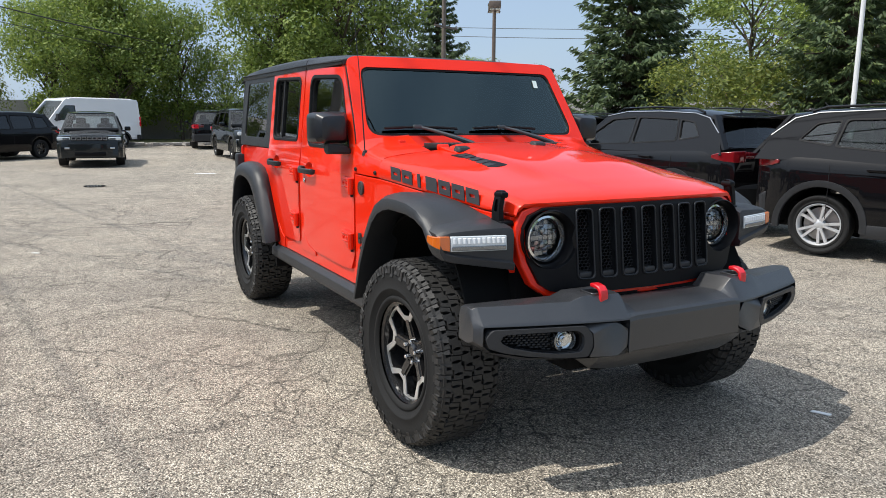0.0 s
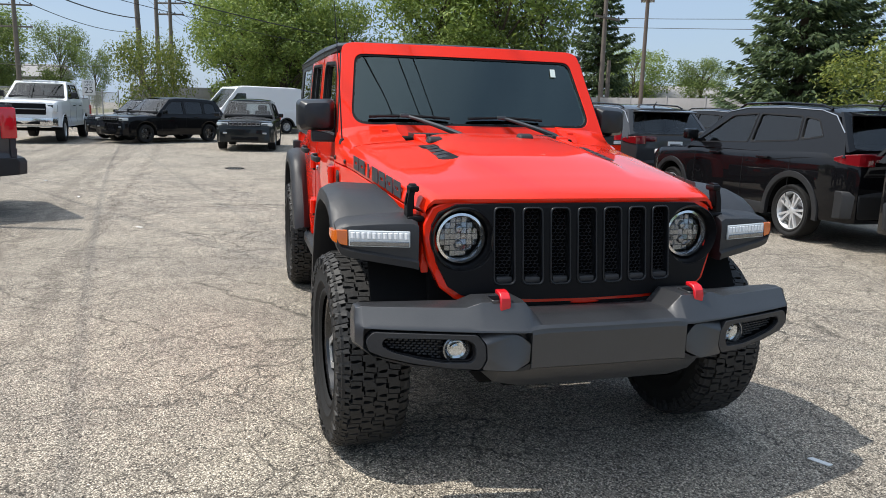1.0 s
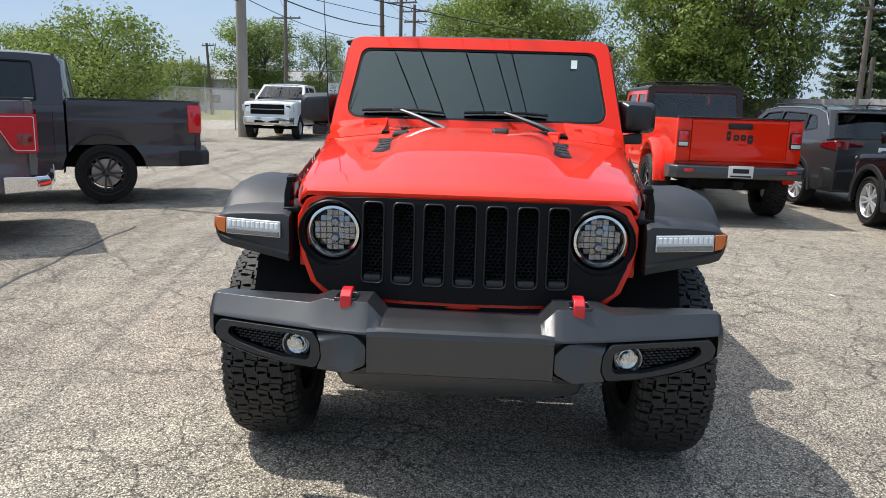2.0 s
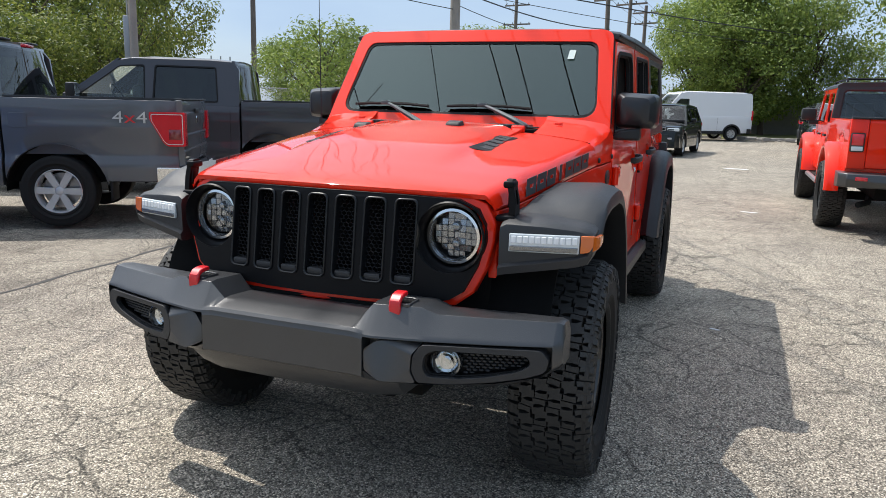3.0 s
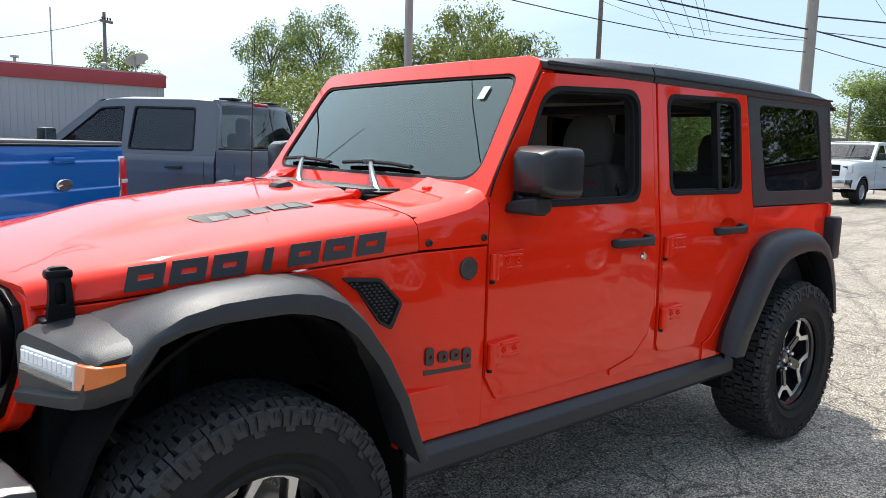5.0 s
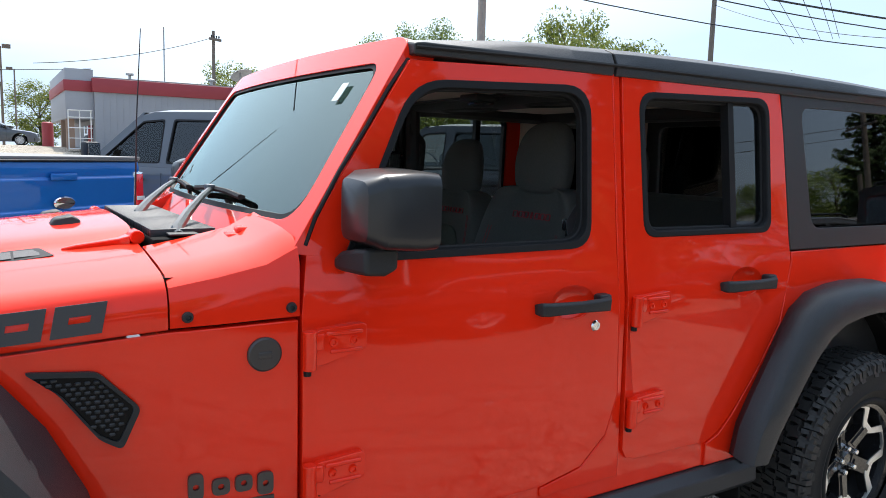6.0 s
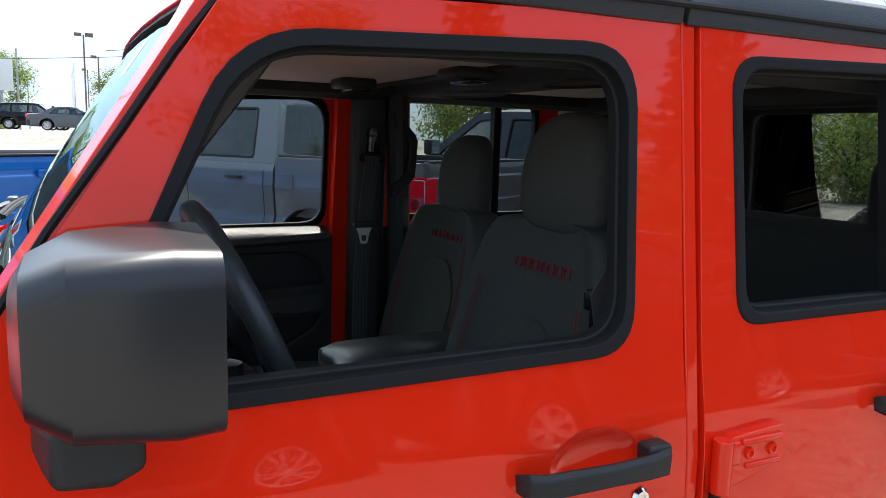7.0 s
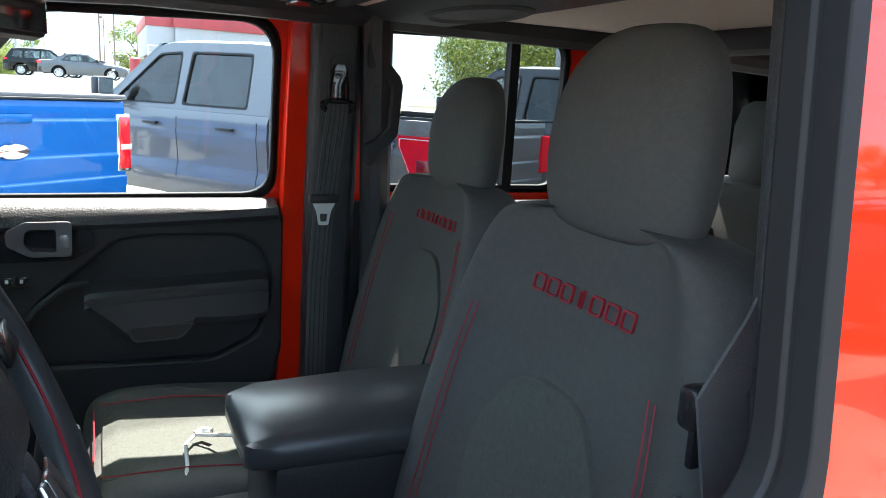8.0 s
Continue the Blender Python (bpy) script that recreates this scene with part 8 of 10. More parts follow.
# ---- boundary, verge, rubble ----
def run(points, step):
    """Evenly spaced places and headings along a broken line."""
    out = []
    for (x0, y0), (x1, y1) in zip(points, points[1:]):
        n = max(1, round(math.hypot(x1 - x0, y1 - y0) / step))
        for i in range(n):
            out.append((x0 + (x1 - x0) * (i + 0.5) / n, y0 + (y1 - y0) * (i + 0.5) / n, math.degrees(math.atan2(y1 - y0, x1 - x0)), math.hypot(x1 - x0, y1 - y0) / n))
    return out


wall = thing("wall_back", "grey panel wall behind the trees", "wall", kind="structure")
panel_mesh = {}
for x, y, a, ln in run([(-46, -7.5), (-46, 15), (-28, 25), (4, 36)], 2.4):
    key = round(ln, 3)
    if key not in panel_mesh:
        panel_mesh[key] = finish("panel", join(box(-ln / 2 + 0.02, ln / 2 - 0.02, -0.03, 0.03, 0.05, 2.35, 0.008), box(-ln / 2 - 0.02, -ln / 2 + 0.06, -0.06, 0.06, 0.0, 2.45, 0.01), *(box(-ln / 2 + 0.06, ln / 2 - 0.02, -0.04, 0.04, z, z + 0.02) for z in (0.6, 1.18, 1.76))), GREY_FENCE)
    part("panel", panel_mesh[key], None, wall).matrix_basis = pose(x, y, 0, 0, 0, a)
solo("verge", loft([[(x, y, 0.02 + 0.10 * max(0.0, min(1, (-38.6 - x) / 3))) for y in span(-4.5, 30, 12)] for x in (-38.4, -38.6, -40, -42, -46, -60)], False, False), GRASS, "dry green grass verge before the wall", "grass", kind="structure")
solo("far_grass", flat(-140, -46.5, -120, -10.5, 0.012), GRASS, "dry grass beyond the chain-link fence", "grass", kind="structure")
solo("side_grass", flat(-34, -12, -60, -22.0, 0.012), GRASS, "dry grass behind the pickups", "grass", kind="structure")
solo("far_verge", flat(-30, 40, -110, -62, 0.012), GRASS, "grass across the road", "grass", kind="structure")
solo("street", flat(-140, -47, -16.0, -11.5, 0.02), CONCRETE, "pale road beyond the fence", "road", kind="structure")
kerb = box(-0.9, 0.9, -0.08, 0.08, 0.0, 0.14, 0.02)
kerb_me = finish("kerb", kerb, CONCRETE)
for i in range(9):
    k = part("kerb", kerb_me, None, None)
    k.matrix_basis = pose(-38.2, -4.0 + i * 1.86 + (0.3 if i > 2 else 0), 0, 0, 0, 90)
    tagged(k, "worn concrete kerb stone along the verge", "kerb", "kerb stones along the verge")
rk = random.Random(5)
for i in range(16):
    s_ = rk.uniform(0.10, 0.32)
    bm = box(-s_, s_, -s_ * 0.7, s_ * 0.7, 0, s_ * 0.7, s_ * 0.15)
    for v in bm.verts:
        v.co += Vector((rk.uniform(-1, 1), rk.uniform(-1, 1), 0)) * s_ * 0.15
    solo("rubble_stone", bm, CONCRETE, "broken pale concrete lump on the kerb", "rubble", "rubble by the kerb", m=pose(-37.4 + rk.uniform(-0.6, 0.6), 1.8 + rk.uniform(-0.3, 3.6), 0, 0, 0, rk.uniform(0, 180)))

# drain, scraps of paper
drain = thing("drain_cover", "dark sunken drain in the asphalt", "drain", pose(-14.15, -1.37, 0))
part("frame", lathe([(0.0, 0.0), (0.19, 0.0), (0.22, -0.01)], 28, pose(0, 0, 0.008, 90) @ Matrix.Diagonal((1, -1, 1, 1))), WELL, drain)
for y in span(-0.12, 0.12, 5):
    part("slat", box(-0.16, 0.16, y - 0.008, y + 0.008, 0.006, 0.012), GALV, drain)
for x, y, s_, a in ((0.675, 1.08, 0.05, 30), (-2.22, 1.31, 0.035, 70), (-2.9, 2.9, 0.04, 10), (-8.5, 1.6, 0.12, 80), (-9.0, -3.6, 0.05, 20), (-6.0, -2.4, 0.05, 50), (-17, 1.4, 0.30, 85), (-11.5, -4.6, 0.06, 0), (1.3, -3.4, 0.03, 15)):
    solo("paper_scrap", sheet(rpoly([(-s_, -s_ * 0.25), (s_ * 0.8, -s_ * 0.35), (s_, s_ * 0.2), (-s_ * 0.7, s_ * 0.3)], s_ * 0.1, 2), [], lambda u, v: Vector((u, v, 0.006)), (0, 0, -0.004)), SIGN_WHITE, "small pale scrap lying on the asphalt", "litter", "litter on the lot", m=pose(x, y, 0, 0, 0, a))


# ---- chain-link fence ----
def chain_mat():
    m = bpy.data.materials.new("chain_link")
    m.use_nodes = True
    b = m.node_tree.nodes["Principled BSDF"]
    b.inputs["Base Color"].default_value, b.inputs["Metallic"].default_value, b.inputs["Roughness"].default_value = (0.42, 0.42, 0.42, 1), 0.5, 0.5
    return m


CHAIN = chain_mat()
fence = thing("chain_link_fence", "galvanised chain-link fence along the street", "fence", kind="structure")
mesh_cache = {}
for x, y, a, ln in run([(-46, -8.2), (-34, -9.9), (-27, -15.5), (-22, -20.5)], 3.0):
    key = round(ln, 2)
    if key not in mesh_cache:
        bm = bmesh.new()
        d = 0.085
        n = int((ln + 1.8) / d)
        for sg in (1, -1):
            for i in range(-22, n):
                x0 = -ln / 2 + i * d if sg > 0 else -ln / 2 + i * d + 1.8
                x1, z0, z1 = x0 + 1.8 * sg, 0.05, 1.85
                # clip to the bay
                ts = sorted(((-ln / 2 - x0) / (x1 - x0), (ln / 2 - x0) / (x1 - x0)))
                t0, t1 = max(0, ts[0]), min(1, ts[1])
                if t1 - t0 < 0.02:
                    continue
                p, q = Vector((x0 + (x1 - x0) * t0, 0, z0 + 1.8 * t0)), Vector((x0 + (x1 - x0) * t1, 0, z0 + 1.8 * t1))
                w = 0.0035
                vs = [bm.verts.new(c) for c in (p + Vector((0, w, 0)), p + Vector((0, -w, w)), q + Vector((0, -w, w)), q + Vector((0, w, 0)), p + Vector((0, 0, -w)), q + Vector((0, 0, -w)))]
                bm.faces.new((vs[0], vs[1], vs[2], vs[3]))
                bm.faces.new((vs[1], vs[4], vs[5], vs[2]))
        mesh_cache[key] = (finish("wire_mesh", bm, CHAIN), finish("rail", join(tube([(-ln / 2, 0, 1.88), (ln / 2, 0, 1.88)], 0.02, 8), tube([(-ln / 2, 0, 0), (-ln / 2, 0, 1.98)], 0.035, 8), lathe([(0, 0.05), (0.04, 0.03), (0.05, 0), (0.035, -0.04)], 10, pose(-ln / 2, 0, 2.0, 90))), GALV))
    mats = pose(x, y, 0, 0, 0, a)
    part("wire_mesh", mesh_cache[key][0], None, fence).matrix_basis = mats
    part("rail", mesh_cache[key][1], None, fence).matrix_basis = mats
for x, y, a in ((-37.5, -9.2, -60), (-36.3, -9.4, -120), (-39.5, -8.95, -60)):
    part("brace", tube([(x, y, 0.0), (x + 0.9, y - 0.1, 1.85)], 0.03, 8), GALV, fence)

# ---- speed sign ----
sg = thing("road_sign", "white speed limit sign on a steel post", "road sign", pose(-38.4, -8.5, 0, 0, 0, 8))
part("post", box(-0.03, 0.03, -0.03, 0.03, 0, 2.45), GALV, sg)
part("plate", box(0.032, 0.042, -0.30, 0.30, 1.66, 2.42, 0.006), SIGN_WHITE, sg)
lettering("25", 0.42, pose(0.044, 0, 1.90, 0, 0, 90), SIGN_BLACK, sg, "number", "black speed figures")
lettering("SPEED", 0.15, pose(0.044, 0, 2.31, 0, 0, 90), SIGN_BLACK, sg, "word")
lettering("LIMIT", 0.15, pose(0.044, 0, 2.17, 0, 0, 90), SIGN_BLACK, sg, "word")


# ---- poles and wires ----
def pole(x, y, h, r, arms=(), lean=0.0, head=0.0, material=None, label="weathered wooden utility pole"):
    p = thing("utility_pole", label, "utility pole", pose(x, y, 0, lean, 0, head), "utility poles")
    part("shaft", tube([(0, 0, 0), (0, 0, h * 0.5), (0, 0, h)], [r * 1.15, r, r * 0.8], 12), material or WOOD_POLE, p)
    for z, ln in arms:
        a = part("crossarm", box(-ln / 2, ln / 2, r * 0.8, r * 0.8 + 0.10, z - 0.06, z + 0.06, 0.01), WOOD_POLE, p)
        for k in span(-ln / 2 + 0.12, ln / 2 - 0.12, 4):
            part("insulator", lathe([(0.0, 0.14), (0.03, 0.12), (0.045, 0.07), (0.03, 0.04), (0.02, 0)], 8, pose(k, r * 0.8 + 0.05, z + 0.06, 90)), CABLE, a)
    return p


pole(-25.2, -9.25, 10.5, 0.19, material=mat("pale_pole", (0.30, 0.27, 0.24), 0.85, var=0.35, scale=3, fine=0.3), lean=0.0, head=20)
pg = pole(-7.6, -8.5, 10.0, 0.064, head=30, material=mat("grey_pole_wood", (0.34, 0.295, 0.26), 0.85, var=0.45, scale=3, bump=0.4, bscale=30, fine=0.3))
part("meter_box", box(-0.10, -0.01, -0.17, -0.07, 1.9, 2.75, 0.015), GALV, pg)
part("conduit", tube([(-0.05, -0.10, 2.7), (-0.03, -0.07, 9.0)], 0.014, 8), GALV, pg)
pole(-30, -22, 10.5, 0.13, head=10)
pole(-47.2, -6.9, 9.6, 0.16, ((9.0, 2.6), (8.2, 2.2)), lean=3, head=70)
pole(-53, -6.5, 9.2, 0.15, ((8.7, 2.4),), head=70)
pole(-58, -6.0, 9.2, 0.15, ((8.7, 2.4), (7.9, 2.0)), head=70)
pole(-62, -17.5, 10.5, 0.17, ((10.0, 2.4), (8.4, 2.6), (6.8, 2.4)), head=80)
pole(-63, -24.5, 6.2, 0.13, ((6.0, 1.6),), lean=4, head=60)
pole(-52, -18.3, 5.2, 0.10, head=0)
pole(-56, -33.5, 7.0, 0.12, ((6.6, 1.2),), head=40)
pole(-37.9, 19.6, 9.0, 0.14, ((6.9, 2.6),), head=-60)
pole(-39, 20.6, 4.6, 0.14)
pole(-9.5, -33.5, 7.0, 0.09, ((6.6, 0.7),), head=30)
for x, y, h in ((9.0, -88, 7), (13.5, -95, 8), (4.5, -100, 8), (3.2, -64, 7.5)):
    pole(x, y, h, 0.07, material=GALV, label="thin distant street light pole")


def wire(a, b, sag, r=0.012):
    a, b = Vector(a), Vector(b)
    pts = [a.lerp(b, t) - Vector((0, 0, 4 * sag * t * (1 - t))) for t in span(0, 1, 17)]
    solo("overhead_wire", tube(pts, r, 5), CABLE, "black overhead wire sagging between poles", "wire", "overhead wires")


E0 = (-25.2, -9.25)
for z0, z1, far, sag, r in ((5.75, 8.0, (1.5, -15.0), 0.5, 0.03), (5.45, 7.2, (-1.0, -13.0), 0.5, 0.018), (5.0, 6.8, (-1.5, -14.0), 0.6, 0.016), (9.8, 10.4, (-1.0, -12.0), 0.5, 0.012), (7.6, 9.0, (4.0, -6.0), 0.5, 0.012), (8.3, 9.6, (6.5, -3.0), 0.5, 0.012)):
    wire((*E0, z0), (*far, z1), sag, r)
for z0, z1, far, sag, r in ((5.75, 6.4, (-47.2, -6.9), 0.35, 0.03), (5.2, 5.6, (-47.2, -6.9), 0.5, 0.016), (9.8, 9.1, (-62, -17.5), 0.7, 0.012), (9.4, 9.0, (-47.2, -7.9), 0.7, 0.012), (6.2, 6.0, (-64, 22), 0.7, 0.028), (5.7, 5.3, (-64, 22.3), 0.8, 0.014), (5.4, 9.0, (-30, -22), 0.4, 0.012)):
    wire((*E0, z0), (*far, z1), sag, r)
for dy in (-1.1, -0.4, 0.4, 1.1):
    wire((-47.2, -6.9 + dy, 9.1), (-90, -4 + dy, 9.6), 0.8)
    wire((-47.2, -6.9 + dy, 9.1), (-25, 30.0 + dy, 10.5), 0.9, 0.010)
wire((-37.9, 19.6, 6.9), (10, 60, 7.2), 1.0, 0.016)
wire((-37.9, 19.6, 6.4), (10, 60, 6.6), 1.0, 0.016)
for dy in (-4.25, -3.6, -2.5, -1.75, -1.35):
    wire((-43, -22.2 + dy, 9.0), (35, 20.5 + dy, 9.4), 0.5, 0.014)
wire((-9.5, -33.5, 6.7), (-2.0, -31.5, 4.7), 0.25, 0.015)
wire((-4.0, -31, 4.6), (30, -60, 6.0), 0.6, 0.015)
wire((-63, -24.5, 6.0), (-30, -12, 3.8), 0.6, 0.018)
wire((-63, -24.5, 4.8), (-40, -8, 3.2), 0.4, 0.018)


def lot_lamp(x, y, h, heads, head=0.0, material=None):
    p = thing("street_lamp", "tall parking-lot lamp with box heads", "street lamp", pose(x, y, 0, 0, 0, head), "parking-lot lamps")
    part("post", tube([(0, 0, 0), (0, 0, h)], [0.075, 0.06], 10), material or BRONZE, p)
    for s in heads:
        hd = part("lamp_head", box(s * 0.12, s * 0.62, -0.20, 0.20, h - 0.10, h + 0.14, 0.02), material or BRONZE, p)
        part("diffuser", box(s * 0.16, s * 0.58, -0.16, 0.16, h - 0.115, h - 0.098), LENS_WHITE, hd)
    return p


lot_lamp(-19.74, 11.85, 5.25, (1, -1), -30)
lot_lamp(-10.8, 18.6, 6.1, (1, -1), 20, SIGN_WHITE)
lot_lamp(-1.4, -60, 8.4, (1, -1), 0)
lot_lamp(-2.6, -73, 8.0, (1,), 0)
lot_lamp(-1.9, -95, 8.4, (1,), 0)

# ---- low building with a red fascia ----
bd = thing("building", "low pale grey building with a dark red fascia", "building")
x0, x1, yf, yb_, hh = -11.2, -4.1, -31.0, -40.0, 4.25
part("wall", box(x0, x1, yb_, yf, 0, hh - 0.55), SIDING, bd)
for i in range(int((x1 - x0) / 0.25)):
    part("siding_rib", box(x0 + i * 0.25, x0 + i * 0.25 + 0.03, yf, yf + 0.018, 0.1, hh - 0.56), SIDING, bd)
part("fascia", box(x0 - 0.08, x1 + 0.08, yb_ - 0.08, yf + 0.10, hh - 0.55, hh, 0.02), RED_FASCIA, bd)
part("roof", box(x0, x1, yb_, yf, hh, hh + 0.06), ROOF_SHINGLE, bd)
part("entrance_wing", box(x1 + 0.004, x1 + 1.05, yb_ + 1.0, yf - 0.2, 2.6, hh + 0.35, 0.02), SIDING, bd)
part("wing_band", box(x1 + 0.02, x1 + 1.10, yb_ + 0.96, yf - 0.15, hh - 0.55, hh - 0.12, 0.01), RED_FASCIA, bd)
for yy_ in (yf - 0.6, yf - 3.0):
    part("column", box(x1 + 0.72, x1 + 1.02, yy_ - 0.15, yy_ + 0.15, 0, 2.6), mat("tan_brick", (0.33, 0.22, 0.16), 0.8, var=0.3, scale=4), bd)
part("shop_window", box(x1 + 0.002, x1 + 0.03, yf - 4.0, yf - 0.8, 0.3, 2.4), GLASS_TINT, bd)
part("pink_notice", box(-10.0, -9.55, yf + 0.02, yf + 0.03, 2.15, 2.75), mat("pink_paper", (0.72, 0.45, 0.52), 0.7), bd)
part("dish", lathe([(0.0, 0.0), (0.25, 0.03), (0.48, 0.12), (0.5, 0.14), (0.48, 0.13), (0.25, 0.045), (0.0, 0.015)], 24, pose(-10.2, yf - 0.6, hh + 0.75, -60, 0, 20)), GALV, bd)
part("dish_arm", tube([(-10.2, yf - 0.6, hh), (-10.2, yf - 0.6, hh + 0.75)], 0.035, 8), GALV, bd)
part("mast", tube([(-7.2, yf - 2, hh), (-7.2, yf - 2, hh + 2.6)], 0.03, 6), GALV, bd)
for x in (-5.6, -9.0):
    part("roof_vent", join(tube([(x, yf - 1, hh), (x, yf - 1, hh + 0.35)], 0.06, 8), lathe([(0, 0.14), (0.16, 0.08), (0.16, 0.0)], 12, pose(x, yf - 1, hh + 0.3, 90))), GALV, bd)
rack = thing("display_rack", "white wire display rack by the building", "rack", pose(-3.45, -29.8, ground_z(-3.45, -29.8)))
part("frame", join(*(box(a, a + 0.04, -0.2, -0.16, 0, 1.6) for a in (-0.4, 0, 0.4)), *(box(-0.4, 0.44, -0.2, 0.2, z, z + 0.03) for z in (0.1, 0.5, 0.9, 1.3, 1.57))), SIGN_WHITE, rack)
solo("bollard", tube([(0, 0, 0), (0, 0, 0.95), (0, 0, 1.0)], [0.27, 0.27, 0.20], 12), RED_FASCIA, "stout red steel bollard by the road", "bollard", m=pose(-3.0, -41.0, ground_z(-3, -41)) @ Matrix.Diagonal((1, 1, 1.25, 1)))

# ---- houses and substation far off ----
for x, y, a, w, h in ((-58, 36, -30, 9, 2.6), (-66, 48, -20, 11, 2.5), (-75, -38, 10, 14, 3.0), (-95, -30, 0, 18, 4.0)):
    ho = thing("house", "pale house with a low gabled roof far off", "house", pose(x, y, 0, 0, 0, a), "far houses")
    part("wall", box(-3.5, 3.5, -w / 2, w / 2, 0, h), SIDING, ho)
    part("roof", loft([[(-4.0, y_, h - 0.1), (0, y_, h + 1.4), (4.0, y_, h - 0.1), (4.0, y_, h - 0.25), (-4.0, y_, h - 0.25)] for y_ in (-w / 2 - 0.4, w / 2 + 0.4)], True, True), ROOF_SHINGLE, ho)
    for k in (-1, 1):
        part("window", box(3.50, 3.53, k * w / 4 - 0.5, k * w / 4 + 0.5, 0.9, 1.9), GLASS_TINT, ho)
sub = thing("substation", "steel frames and busbars of a distant substation", "substation")
for i in range(6):
    x, y = -58 - i * 2.0, -44 + i * 3.4
    part("frame", join(tube([(x, y, 0), (x, y, 4.6)], 0.09, 6), tube([(x + 2.6, y - 1.6, 0), (x + 2.6, y - 1.6, 4.6)], 0.09, 6), tube([(x - 0.5, y + 0.3, 4.4), (x + 3.1, y - 1.9, 4.4)], 0.10, 6), tube([(x - 0.5, y + 0.3, 3.5), (x + 3.1, y - 1.9, 3.5)], 0.06, 6), *(tube([(x + 2.6 * k, y - 1.6 * k, 4.4), (x + 2.6 * k, y - 1.6 * k, 5.3)], 0.07, 6) for k in (0.2, 0.5, 0.8))), GALV, sub)
bb = thing("billboard", "blank pale sign board on two posts across the road", "sign", pose(5.5, -70, 0, 0, 0, 90))
part("board", box(-0.06, 0.06, -1.6, 1.6, 4.6, 7.2, 0.03), SIGN_WHITE, bb)
for k in (-1, 1):
    part("post", tube([(0, k * 0.7, 0), (0, k * 0.7, 4.6)], 0.12, 8), GALV, bb)
fl = thing("feather_flag", "tall white feather flag by the road", "flag", pose(-0.7, -56, ground_z(-0.7, -56), 0, 0, 80))
part("mast", tube([(0, 0, 0), (0, 0, 4.6)], 0.03, 6), GALV, fl)
part("cloth", sheet([(0.03, 1.3), (0.75, 1.4), (0.8, 3.9), (0.4, 4.5), (0.03, 4.6)], [], lambda u, v: Vector((u, 0.05 * math.sin(v * 3), v)), (0, 0.01, 0)), SIGN_WHITE, fl)


# ---- cabin of the orange off-roader ----
def soften(ob):
    """Upholstery: the padded form rounded off."""
    m = ob.modifiers.new("padding", "SUBSURF")
    m.levels = m.render_levels = 2
    return ob


